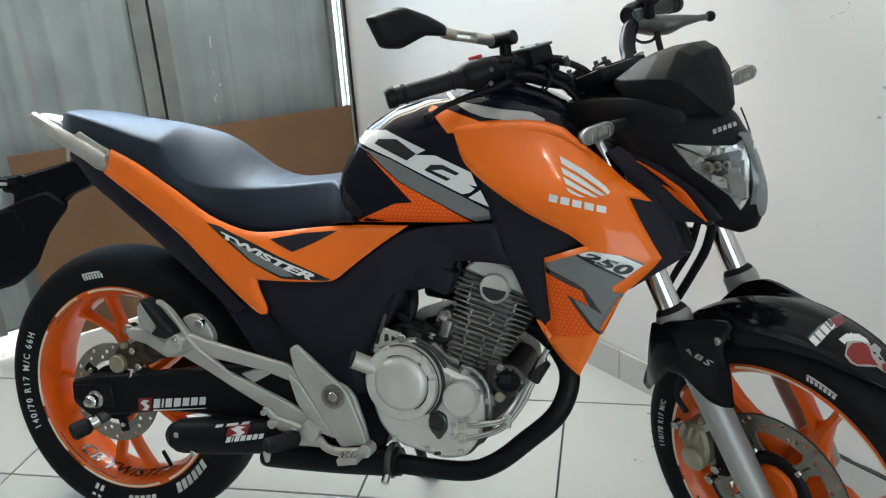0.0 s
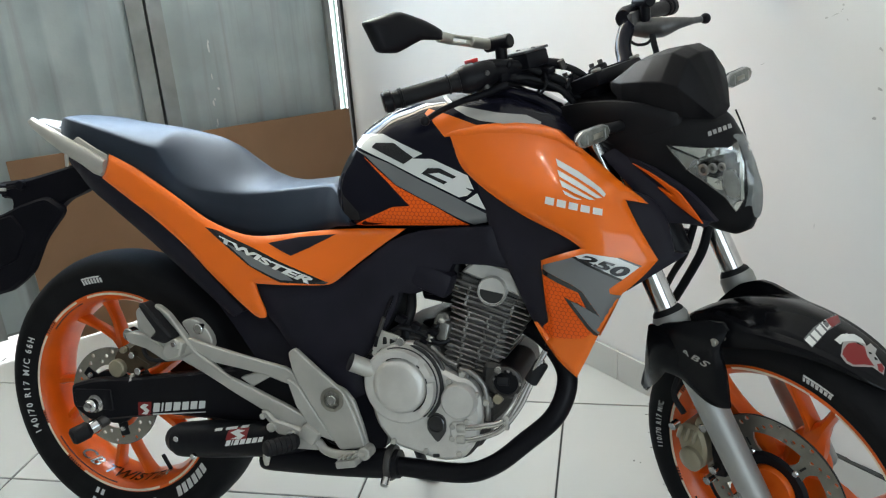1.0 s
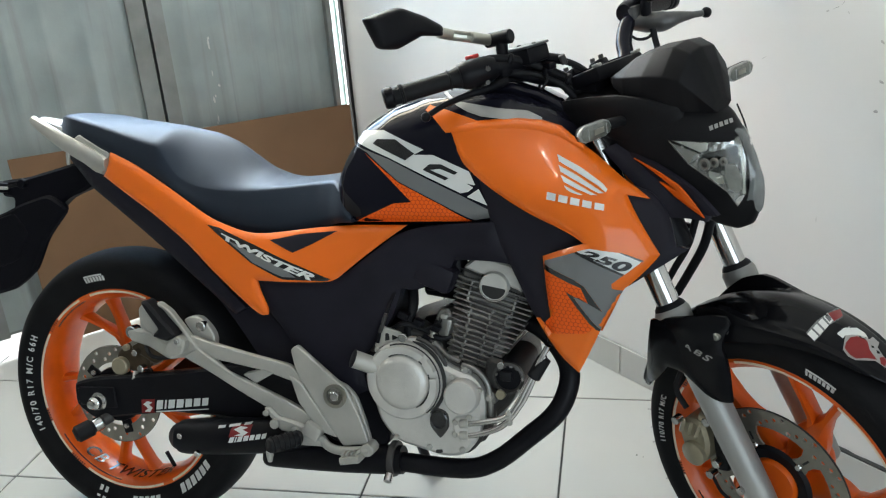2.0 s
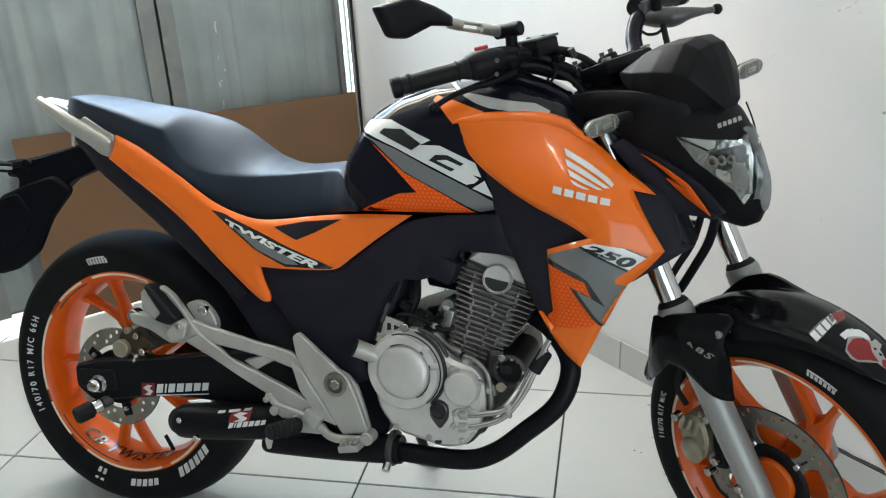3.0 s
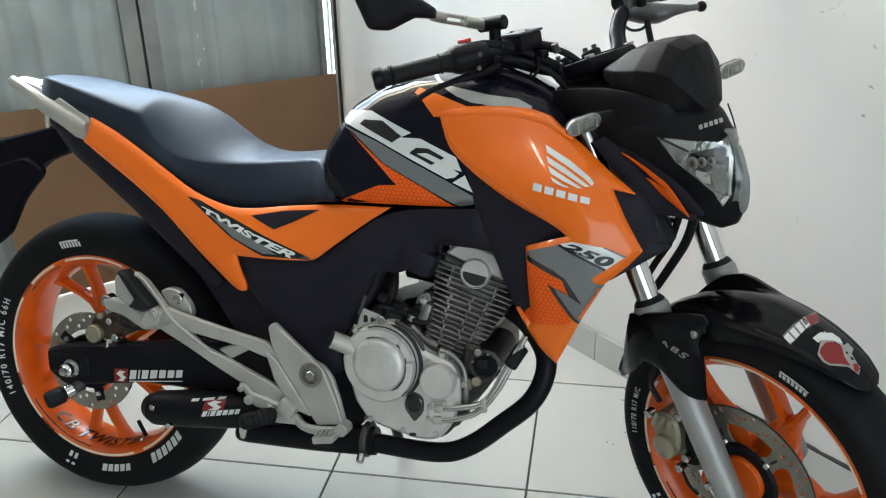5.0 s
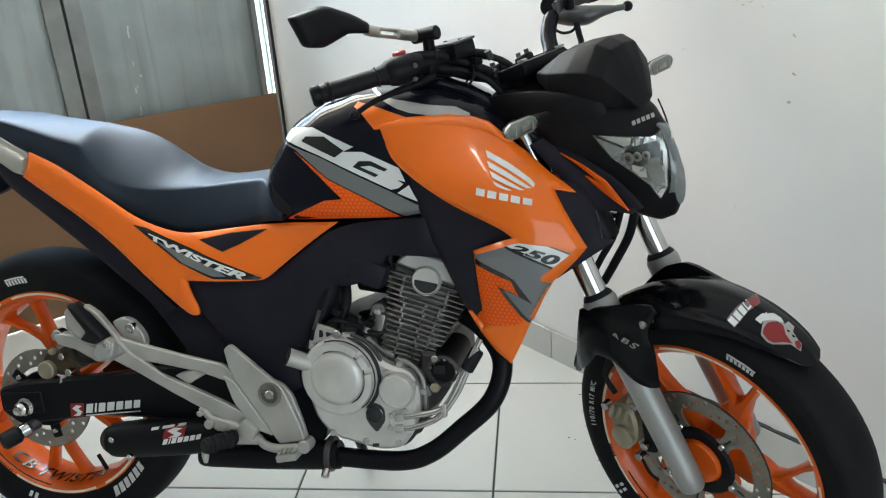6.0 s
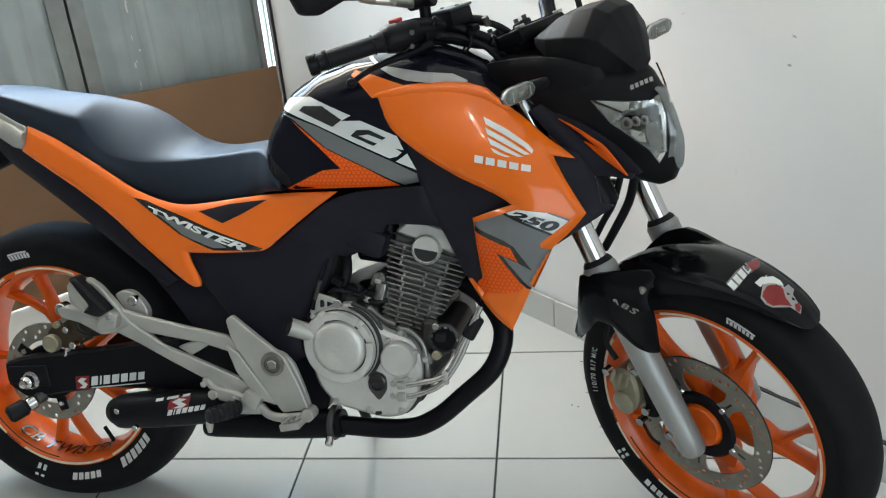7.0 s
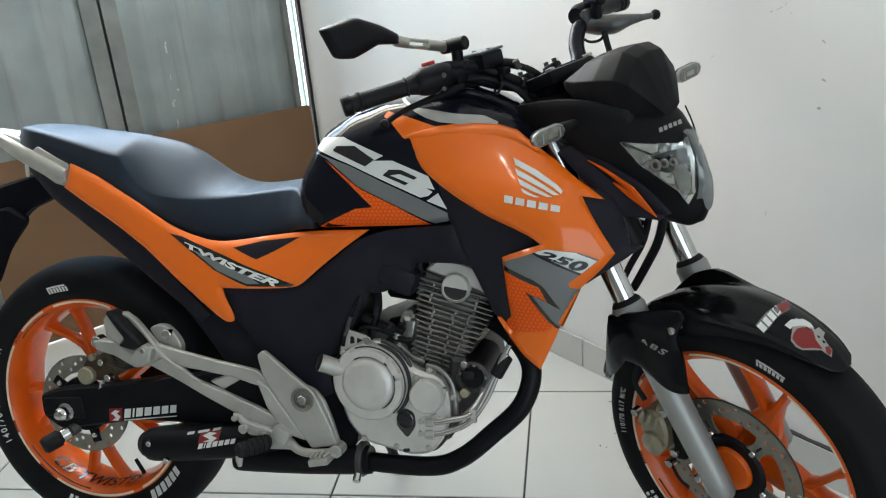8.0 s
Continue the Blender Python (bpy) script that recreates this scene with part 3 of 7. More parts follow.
for z0, z1 in ((1.715, 1.735), (2.215, 2.335)):
    room_box(bars_bm, 0.030, 0.055, 0.02, 1.87, z0, z1)
tagged(part("window_transom", bars_bm, GATE_FRAME, None, smooth=False), "grey steel transoms of the opening over the gate", "window", kind="structure")
for k in range(4):
    v = 0.42 + 0.43 * k
    tagged(part("window_mullion", room_box(bmesh.new(), 0.032, 0.052, v, v + 0.022, 1.27 if v < 1.3 else 1.74, 2.66), GATE_FRAME, None, smooth=False), "grey steel mullion in the opening over the gate", "window", kind="structure")
jamb = tagged(part("gate_jamb", room_box(bmesh.new(), -0.020, 0.004, 0.0, 0.012, 0, 2.70), SEAM, None, smooth=False),
              "narrow dark gate jamb in the corner", "trim", kind="structure")
PALE_GREEN = mat("pale_green_paint", (0.42, 0.60, 0.55), 0.5, vary=0.2, scale=10)
tagged(part("gate_post", room_box(bmesh.new(), -0.075, -0.045, 0.004, 0.013, 0, 1.70), PALE_GREEN, None, smooth=False),
       "pale green painted edge beside the gate gap", "trim", kind="structure")
SMUDGE = mat("wall_scuff", (0.60, 0.59, 0.56), 0.7, vary=0.4, scale=60)


def scuff(u, z, w, h, lean=0.0):
    """A thin dark mark on the white wall."""
    bm = bmesh.new()
    rnd = random.Random(int(u * 1000 + z * 77))
    ring = []
    for k in range(9):
        t = 2 * math.pi * k / 9
        r = 0.55 + 0.45 * rnd.random()
        x, y = w * r * math.cos(t) / 2, h * r * math.sin(t) / 2
        ring.append(bm.verts.new(room(u + x * math.cos(lean) - y * math.sin(lean), 0.0012, z + x * math.sin(lean) + y * math.cos(lean))))
    bm.faces.new(ring)
    part("scuff", bm, SMUDGE, wall_white, smooth=False)


for mark in ((1.985, 1.047, 0.006, 0.007), (1.953, 1.021, 0.009, 0.005, 0.4), (1.970, 1.028, 0.022, 0.002, 0.45), (1.984, 1.038, 0.010, 0.002, 1.0), (1.996, 1.020, 0.008, 0.003, -0.9),
             (2.067, 0.971, 0.012, 0.006, -0.6), (2.073, 0.898, 0.014, 0.006, -0.5), (2.069, 0.842, 0.012, 0.008, -0.3), (1.966, 0.600, 0.0018, 0.018), (1.818, 0.921, 0.018, 0.002, 0.5), (1.15, 0.62, 0.006, 0.002, 0.3)):
    scuff(*mark)


def cardboard():
    """One flattened sheet that leans on the gate; slightly bowed."""
    bm = bmesh.new()
    n, m = 24, 8
    grid = {}
    for s in (0, 1):
        for i in range(n + 1):
            for j in range(m + 1):
                a, b = i / n, j / m
                v = 0.028 + 1.205 * a
                top = 0.590 + 0.046 * a
                u = 0.024 * (1 - b) + 0.012 * b + 0.010 * math.sin(math.pi * a) * math.sin(math.pi * b) + s * 0.005
                grid[s, i, j] = bm.verts.new(room(u, v, 0.004 + (top - 0.004) * b))
    for s in (0, 1):
        for i in range(n):
            for j in range(m):
                bm.faces.new([grid[s, i + p, j + q] for p, q in ((0, 0), (1, 0), (1, 1), (0, 1))])
    for i in range(n):
        for j in (0, m):
            bm.faces.new((grid[0, i, j], grid[0, i + 1, j], grid[1, i + 1, j], grid[1, i, j]))
    for j in range(m):
        for i in (0, n):
            bm.faces.new((grid[0, i, j], grid[0, i, j + 1], grid[1, i, j + 1], grid[1, i, j]))
    ob = part("cardboard_sheet", bm, CARD, None)
    return tagged(ob, "large plain brown cardboard sheet leaning on the gate", "cardboard")


cardboard()


# ---- the motorcycle: x ahead from the rear axle, y to its left, z up along its own plane ----
LEAN_DEG, STEER_DEG = 13.29, -39.35
R_REAR, R_FRONT, BASE, RAKE = 0.314, 0.2955, 1.386, radians(25)
bike = tagged(new("motorcycle"), "orange and black naked motorcycle leaning on its side stand", "motorcycle")
bike.matrix_basis = pose(0, 0, 0.002, -LEAN_DEG, 0, 0)
UP = Vector((-math.sin(RAKE), 0, math.cos(RAKE)))
PIVOT = Vector((BASE + 0.098, 0, 0))
STEER = Matrix.Translation(PIVOT) @ Matrix.Rotation(radians(STEER_DEG), 4, UP) @ Matrix.Translation(-PIVOT)


def fixed(name, bm, material, label="", smooth=True):
    return part(name, bm, material, bike, label, smooth)


def turning(name, bm, material, label="", smooth=True):
    """A part that turns with the handlebar."""
    return part(name, bm, material, bike, label, smooth, STEER)


# -- wheels --
def on_tyre(radius, y, degrees):
    """Lays writing round a wheel, its feet to the hub, from an angle clockwise."""
    def place(x, h):
        a = radians(degrees) - x / radius
        r = radius + h
        return (r * math.cos(a), y(r) if callable(y) else y, r * math.sin(a))
    return place


def on_tyre_in(radius, y, degrees):
    """The same with its feet to the rim's outside, from an angle anticlockwise."""
    def place(x, h):
        a = radians(degrees) + x / radius
        r = radius - h
        return (r * math.cos(a), y(r) if callable(y) else y, r * math.sin(a))
    return place


def arc_strip(r0, r1, a0, a1, y, lift=0.0):
    bm = bmesh.new()
    n = max(3, int(abs(a1 - a0) / 3))
    row = []
    for i in range(n + 1):
        a = radians(a0 + (a1 - a0) * i / n)
        row.append([bm.verts.new((r * math.cos(a), y + d, r * math.sin(a))) for r, d in ((r0, lift), (r1, 0))])
    for a, b in zip(row, row[1:]):
        bm.faces.new((a[0], a[1], b[1], b[0]))
    return bm


def disc_with_holes(r_out, r_in, y, thick, holes):
    bm = bmesh.new()
    loops = [(0, 0, r_out, 72), (0, 0, r_in, 48)] + [(r * math.cos(a), r * math.sin(a), q, 8) for r, a, q in holes]
    tops, bots = [], []
    es = []
    for cx, cz, r, n in loops:
        top = [bm.verts.new((cx + r * math.cos(2 * math.pi * i / n), y, cz + r * math.sin(2 * math.pi * i / n))) for i in range(n)]
        tops.append(top)
        es += [bm.edges.new((top[i - 1], top[i])) for i in range(n)]
    bmesh.ops.triangle_fill(bm, edges=es, use_beauty=True)
    faces = bm.faces[:]
    low = {v: bm.verts.new(v.co + Vector((0, thick, 0))) for t in tops for v in t}
    for f in faces:
        bm.faces.new([low[v] for v in reversed(f.verts)])
    for t in tops:
        ring_faces(bm, t, [low[v] for v in t])
    return bm


def wheel(centre, big_r, half, rim_half, disc_r, disc_y, turn, front):
    """A cast wheel with forked spokes, its tyre and brake disc, on the machine's right side."""
    at = (STEER if front else Matrix()) @ Matrix.Translation(centre)
    rr = 0.2305
    rim = [(rr, -rim_half), (rr - 0.008, -rim_half - 0.002), (rr - 0.016, -rim_half + 0.007), (rr - 0.026, -rim_half * 0.55), (rr - 0.029, 0), (rr - 0.026, rim_half * 0.55),
           (rr - 0.016, rim_half - 0.007), (rr - 0.008, rim_half + 0.002), (rr, rim_half), (rr - 0.010, rim_half * 0.75), (rr - 0.013, 0), (rr - 0.010, -rim_half * 0.75)]
    w = part("front_wheel" if front else "rear_wheel", lathe(rim, 96, True), ORANGE_WHEEL, bike, "orange cast alloy wheel with reflective tape", at=at)
    h = big_r - rr
    prof = [(rr - 0.006, -rim_half + 0.004), (rr + 0.001, -rim_half - 0.003)]
    for f, g in ((0.16, 0.90), (0.34, 0.985), (0.5, 1.0), (0.66, 0.95), (0.80, 0.80), (0.90, 0.58), (0.97, 0.32), (1.0, 0.0)):
        prof.append((rr + h * f, -half * g))
    prof += [(r, -y) for r, y in prof[-2::-1]]
    tyre = part("tyre", lathe(prof, 96, cap=False), RUBBER, w, "black road tyre with white sidewall writing")
    part("hub", lathe([(0.012, -0.062), (0.040, -0.062), (0.046, -0.05), (0.040, -0.02), (0.040, 0.02), (0.05, 0.05), (0.046, 0.062), (0.012, 0.062)], 40), ORANGE_WHEEL, w)
    for k in range(5):
        a0 = radians(turn + 72 * k)
        bm = bmesh.new()

        def spoke_ring(r, a, wide, deep, off=0.0):
            c = Vector((r * math.cos(a), off, r * math.sin(a)))
            t = Vector((-math.sin(a), 0, math.cos(a)))
            return [c + t * wide * p + Vector((0, deep * q, 0)) for p, q in ((-1, -0.45), (-0.5, -1), (0.5, -1), (1, -0.45), (1, 0.45), (0.5, 1), (-0.5, 1), (-1, 0.45))]
        if front:
            loft([spoke_ring(0.036, a0, 0.024, 0.026), spoke_ring(0.075, a0 + 0.02, 0.034, 0.021), spoke_ring(0.100, a0 + 0.03, 0.029, 0.019), spoke_ring(0.122, a0 + 0.03, 0.019, 0.018), spoke_ring(0.150, a0 + 0.005, 0.0085, 0.0165), spoke_ring(0.185, a0, 0.0080, 0.0165), spoke_ring(rr - 0.022, a0, 0.012, 0.019)], True, bm)
            loft([spoke_ring(0.110, a0 + 0.08, 0.012, 0.017), spoke_ring(0.134, a0 + 0.16, 0.0085, 0.0165), spoke_ring(0.158, a0 + 0.30, 0.0072, 0.016), spoke_ring(0.182, a0 + 0.405, 0.0075, 0.0165), spoke_ring(rr - 0.022, a0 + 0.465, 0.012, 0.019)], True, bm)
        else:
            loft([spoke_ring(0.036, a0, 0.016, 0.026), spoke_ring(0.07, a0, 0.013, 0.022), spoke_ring(0.105, a0, 0.012, 0.019), spoke_ring(0.155, a0 + 0.005, 0.0085, 0.0165), spoke_ring(0.188, a0 + 0.03, 0.0085, 0.017), spoke_ring(rr - 0.024, a0 + 0.045, 0.012, 0.020)], True, bm)
            loft([spoke_ring(0.088, a0 + 0.03, 0.009, 0.018), spoke_ring(0.118, a0 + 0.13, 0.008, 0.0165), spoke_ring(0.146, a0 + 0.265, 0.0078, 0.0165), spoke_ring(0.182, a0 + 0.41, 0.008, 0.017), spoke_ring(rr - 0.024, a0 + 0.475, 0.012, 0.020)], True, bm)
        part("spoke", bm, ORANGE_WHEEL, w)
    holes = []
    count = 52 if front else 36
    for k in range(count):
        a = 2 * math.pi * k / count
        f = (0.955, 0.905, 0.855, 0.81)[k % 4] if front else (0.93, 0.84, 0.75)[k % 3]
        holes.append((disc_r * f, a, 0.0044 if front else 0.0046))
    inner = 0.765 if front else 0.66
    disc = part("brake_disc", disc_with_holes(disc_r, disc_r * inner, disc_y - 0.002, 0.004, holes), DISC, w, "drilled steel brake disc")
    part("disc_edge", lathe([(disc_r + 0.0004, disc_y - 0.0012), (disc_r + 0.0014, disc_y), (disc_r + 0.0004, disc_y + 0.003)], 72, cap=False), SEAM, disc)
    carrier = bmesh.new()
    if front:
        lathe([(0.046, disc_y + 0.003), (0.046, disc_y - 0.005), (0.064, disc_y - 0.007), (0.070, disc_y - 0.001), (0.064, disc_y + 0.004)], 48, True, carrier)
        for k in range(5):
            a = radians(turn - 13.5 + 72 * k)
            rows = []
            for r, half_w in ((0.066, 0.016), (0.078, 0.0125), (0.092, 0.0135), (0.1065, 0.021)):
                rows.append([Vector((r * math.cos(a) - q * half_w * math.sin(a), disc_y + d, r * math.sin(a) + q * half_w * math.cos(a))) for q, d in ((-1, -0.002), (1, -0.002), (1, 0.002), (-1, 0.002))])
            part("disc_arm", loft(rows), DISC, disc)
            slot = Vector((0.088 * math.cos(a), 0, 0.088 * math.sin(a)))
            part("arm_slot", block(slot + Vector((0, disc_y - 0.0022, 0)), (0.016, 0.0012, 0.004), 0.0005, Matrix.Rotation(-a, 4, "Y")), SEAM, disc)
    else:
        lathe([(0.030, disc_y + 0.004), (0.030, disc_y - 0.004), (disc_r * 0.55, disc_y - 0.006), (disc_r * 0.57, disc_y), (disc_r * 0.55, disc_y + 0.006)], 48, True, carrier)
        for k in range(5):
            a = radians(turn + 36 + 72 * k)
            c = Vector((disc_r * 0.63 * math.cos(a), disc_y - 0.001, disc_r * 0.63 * math.sin(a)))
            block(c, (0.042, 0.008, 0.022), 0.003, Matrix.Rotation(-a, 4, "Y"), carrier)
    part("disc_carrier", carrier, STEEL_BLACK, w)
    for k in range(5):
        a = radians(turn + (-13.5 if front else 36) + 72 * k)
        rv = 0.071 if front else disc_r * 0.67
        c = Vector((rv * math.cos(a), 0, rv * math.sin(a)))
        part("rivet", lathe([(0.0065, disc_y - 0.006), (0.005, disc_y - 0.009), (0.0001, disc_y - 0.009)], 12, centre=c), CHROME, w)
    # reflective tape on the lip, in five lengths with gaps
    for a0, a1 in ((72, 110), (118, 138), (149, 196), (204, 226), (240, 293), (300, 330), (345, 372), (22, 60)):
        part("tape", arc_strip(rr - 0.0095, rr - 0.0045, a0, a1, -rim_half - 0.0035, 0.0008), TAPE, w)
    for a0, n in ((139, 6), (197, 5), (227, 7), (331, 6)):
        for i in range(n):
            part("tape", arc_strip(rr - 0.010, rr - 0.004, a0 + 1.5 * i, a0 + 1.5 * i + 0.6, -rim_half - 0.0035, 0.0008), INK, w)
    for a0, a1 in ((116, 143), (214, 262), (318, 352)):
        part("tape", arc_strip(rr - 0.0150, rr - 0.0130, a0, a1, -rim_half + 0.0035, 0.0015), INK, w)
    return w, tyre


def wall_y(rr, h, half):
    def y(r):
        f = max(0.0, min(1.0, (r - rr) / h))
        return -half * float(np.interp(f, (0, 0.16, 0.34, 0.5, 0.66, 0.8, 0.9), (0.82, 0.90, 0.985, 1.0, 0.95, 0.80, 0.58))) - 0.0012
    return y


rear, rear_tyre = wheel((0, 0, R_REAR), R_REAR, 0.070, 0.058, 0.108, -0.082, 106.5, False)
front, front_tyre = wheel((BASE, 0, R_FRONT), R_FRONT, 0.053, 0.044, 0.138, -0.050, 61.5, True)
yr, yf = wall_y(0.2305, R_REAR - 0.2305, 0.070), wall_y(0.2305, R_FRONT - 0.2305, 0.053)
writing(letters("140/70 R17 M/C 66H", 0.0185, spread=1.42), on_tyre(0.247, yr, 207), TYRE_WHITE, rear_tyre)
writing(bars([0.0085, 0.0085], 0.028, 0.0065), on_tyre_in(0.266, yr, -109), TYRE_WHITE, rear_tyre)
writing(bars([0.0135] * 6, 0.024, 0.0045), on_tyre_in(0.260, yr, -57), TYRE_WHITE, rear_tyre)
writing(bars([0.012] * 5, 0.014, 0.004), on_tyre_in(0.258, yr, -88), TYRE_WHITE, rear_tyre)
writing(bars([0.004] + [0.0055] * 6, 0.011, 0.0022), on_tyre(0.250, yr, 108), TYRE_WHITE, rear_tyre)
part("letter", arc_strip(0.262, 0.2655, 97.5, 108, yr(0.264)), TYRE_WHITE, rear_tyre)
writing(letters("110/70 R17 M/C", 0.0135, spread=1.25), on_tyre(0.245, yf, 187), TYRE_WHITE, front_tyre)
writing(bars([0.007, 0.007], 0.020, 0.006), on_tyre_in(0.262, yf, -142), TYRE_WHITE, front_tyre)
writing(bars([0.012] * 5, 0.013, 0.004), on_tyre_in(0.258, yf, -124), TYRE_WHITE, front_tyre)
writing(bars([0.004] + [0.0055] * 6, 0.011, 0.0022), on_tyre(0.243, yf, 76), TYRE_WHITE, front_tyre)
part("letter", arc_strip(0.255, 0.2585, 64, 76, yf(0.256)), TYRE_WHITE, front_tyre)
# moulding hairs left on the new front tyre
hairs = bmesh.new()
rnd = random.Random(7)
for k in range(70):
    ang, side = radians(95 + 3.2 * k), rnd.choice((-1, 1))
    f = rnd.uniform(0.82, 0.93)
    r0 = 0.2305 + (R_FRONT - 0.2305) * f
    y0 = side * 0.053 * float(np.interp(f, (0.66, 0.8, 0.9, 0.97), (0.95, 0.80, 0.58, 0.32)))
    out = Vector((math.cos(ang), side * 0.8, math.sin(ang))).normalized()
    base = Vector((r0 * math.cos(ang), y0, r0 * math.sin(ang)))
    tube([base - out * 0.001, base + out * rnd.uniform(0.004, 0.008)], 0.0006, 5, 1, hairs)
part("tyre_hairs", hairs, RUBBER, front_tyre)
# black writing inside the rear rim
def in_barrel(x, h):
    y = -0.046 + h * 1.0
    r = float(np.interp(y, (-0.047, -0.010), (0.2065, 0.1995)))
    a = radians(-131) + x / 0.2145
    return (r * math.cos(a), y, r * math.sin(a))


writing(letters("CB TWISTER", 0.042, slant=0.25, spread=1.12, bold=0.02), in_barrel, INK, rear)
for w, a in ((rear, -66), (front, 208)):
    d = Vector((math.cos(radians(a)), 0, math.sin(radians(a))))
    part("valve", rod(d * 0.204 + Vector((0, -0.01, 0)), d * 0.165 + Vector((0, -0.016, 0)), 0.0045), RUBBER, w)

# -- swingarm, rear axle, brake --
swing = fixed("swingarm", plate([(-0.075, 0.296), (-0.078, 0.345), (-0.02, 0.362), (0.126, 0.382), (0.41, 0.432), (0.50, 0.42), (0.50, 0.31), (0.402, 0.300), (0.28, 0.306), (0.164, 0.304), (-0.03, 0.268)], -0.128, -0.098, 0.012, 0.005), STEEL_BLACK, "black box-section swingarm")
part("swingarm_side", mirror(plate([(-0.075, 0.296), (-0.078, 0.345), (-0.02, 0.362), (0.41, 0.432), (0.50, 0.42), (0.50, 0.33), (0.164, 0.306)], -0.128, -0.098, 0.012, 0.005)), STEEL_BLACK, swing)
# black filler added to hide the pale floor between swingarm and muffler
part("dark_filler", plate([(0.258, 0.330), (0.42, 0.345), (0.56, 0.320), (0.56, 0.270), (0.42, 0.262), (0.285, 0.272)], -0.118, -0.108, 0.008, 0.003), STEEL_BLACK, swing)
part("axle_plate", plate([(-0.062, 0.300), (-0.066, 0.338), (0.028, 0.346), (0.034, 0.300)], -0.1315, -0.126, 0.005, 0.0015), STEEL_BLACK, swing)
part("axle_nut", lathe([(0.020, -0.128), (0.020, -0.134), (0.0145, -0.135), (0.0145, -0.150), (0.011, -0.153), (0.009, -0.160), (0.0001, -0.161)], 12, centre=(-0.010, 0, 0.312)), CHROME, swing)
spool = fixed("paddock_spool", rod((-0.014, -0.148, 0.262), (-0.038, -0.180, 0.249), 0.0185, 20, ease=0.3), GRIP, "black rubber paddock-stand spool")
part("collar", rod((-0.003, -0.134, 0.268), (-0.0145, -0.1495, 0.2615), 0.0150, 18), CHROME, spool)
part("stem", rod((0.008, -0.118, 0.276), (-0.002, -0.134, 0.269), 0.0125, 16), CASE_DARK, spool)
cal = fixed("rear_caliper", plate([(0.02, 0.385), (0.022, 0.415), (0.05, 0.440), (0.105, 0.430), (0.112, 0.392), (0.07, 0.375)], -0.108, -0.062, 0.01, 0.004), BRONZE_DARK, "dark bronze rear brake caliper with a pale piston cover")
part("piston_cover", lathe([(0.0195, -0.106), (0.0195, -0.118), (0.017, -0.121), (0.0001, -0.122)], 28, centre=(0.036, 0, 0.389)), GOLD, cal)
part("bolt", rod((0.098, -0.115, 0.392), (0.098, -0.132, 0.392), 0.008, 10), CHROME, cal)
part("bolt", rod((0.085, -0.115, 0.425), (0.085, -0.132, 0.425), 0.007, 10), CHROME, cal)
part("caliper_arm", plate([(0.060, 0.428), (0.082, 0.462), (0.112, 0.470), (0.150, 0.452), (0.158, 0.420), (0.118, 0.398)], -0.112, -0.086, 0.008, 0.004), BRONZE_DARK, cal)
part("pad_pin", rod((0.052, -0.106, 0.430), (0.052, -0.118, 0.430), 0.007, 10), GOLD, cal)
part("pad_spring", block((0.078, -0.114, 0.446), (0.026, 0.006, 0.010), 0.002, Matrix.Rotation(radians(-30), 4, "Y")), DISC, cal)
part("bleed_nipple", rod((0.072, -0.112, 0.378), (0.078, -0.126, 0.366), 0.0055, 8), SILVER, cal)
part("hose", tube([(0.106, -0.118, 0.438), (0.125, -0.13, 0.424), (0.150, -0.13, 0.420), (0.19, -0.12, 0.425)], 0.0045, 8), GRIP, cal)

# -- silver footrest bracket --
brk = fixed("footrest_bracket", plate([(0.483, 0.482), (0.496, 0.491), (0.548, 0.450), (0.596, 0.413), (0.606, 0.393), (0.626, 0.349), (0.638, 0.314), (0.586, 0.303), (0.573, 0.322), (0.537, 0.373), (0.506, 0.418), (0.491, 0.447)], -0.196, -0.183, 0.006, 0.0022), SILVER, "silver painted aluminium footrest bracket")


def beam(points, widths, y0, y1):
    """A flat arm along a line in x, z."""
    pts = [Vector(p) for p in points]
    left, right = [], []
    for i, p in enumerate(pts):
        d = (pts[min(i + 1, len(pts) - 1)] - pts[max(i - 1, 0)]).normalized()
        nrm = Vector((-d.y, d.x)) * widths[i]
        left.append(p + nrm)
        right.append(p - nrm)
    return plate(left + right[::-1], y0, y1, 0.006, 0.004)


part("plate_shoulder", plate([(0.570, 0.424), (0.592, 0.416), (0.610, 0.396), (0.626, 0.353), (0.638, 0.311), (0.610, 0.302), (0.585, 0.34)], -0.184, -0.172, 0.006, 0.0022), SILVER, brk)
part("upper_arm", plate([(0.262, 0.492), (0.296, 0.483), (0.392, 0.464), (0.476, 0.450), (0.494, 0.437), (0.510, 0.412), (0.469, 0.421), (0.427, 0.433), (0.367, 0.441), (0.307, 0.449), (0.268, 0.458)], -0.191, -0.179, 0.005, 0.0022), SILVER, brk)
part("lower_arm", plate([(0.246, 0.449), (0.280, 0.467), (0.312, 0.452), (0.344, 0.425), (0.404, 0.404), (0.476, 0.377), (0.531, 0.352), (0.572, 0.328), (0.533, 0.322), (0.486, 0.336), (0.427, 0.363), (0.367, 0.391), (0.306, 0.422)], -0.1945, -0.181, 0.006, 0.0022), SILVER, brk)
part("cross_arm", plate([(0.479, 0.434), (0.504, 0.419), (0.545, 0.362), (0.576, 0.319), (0.546, 0.327), (0.522, 0.350), (0.498, 0.381)], -0.1985, -0.182, 0.005, 0.0022), SILVER, brk)
part("web", plate([(0.372, 0.420), (0.418, 0.436), (0.440, 0.428), (0.400, 0.404)], -0.184, -0.168, 0.004, 0.0022), SILVER, brk)
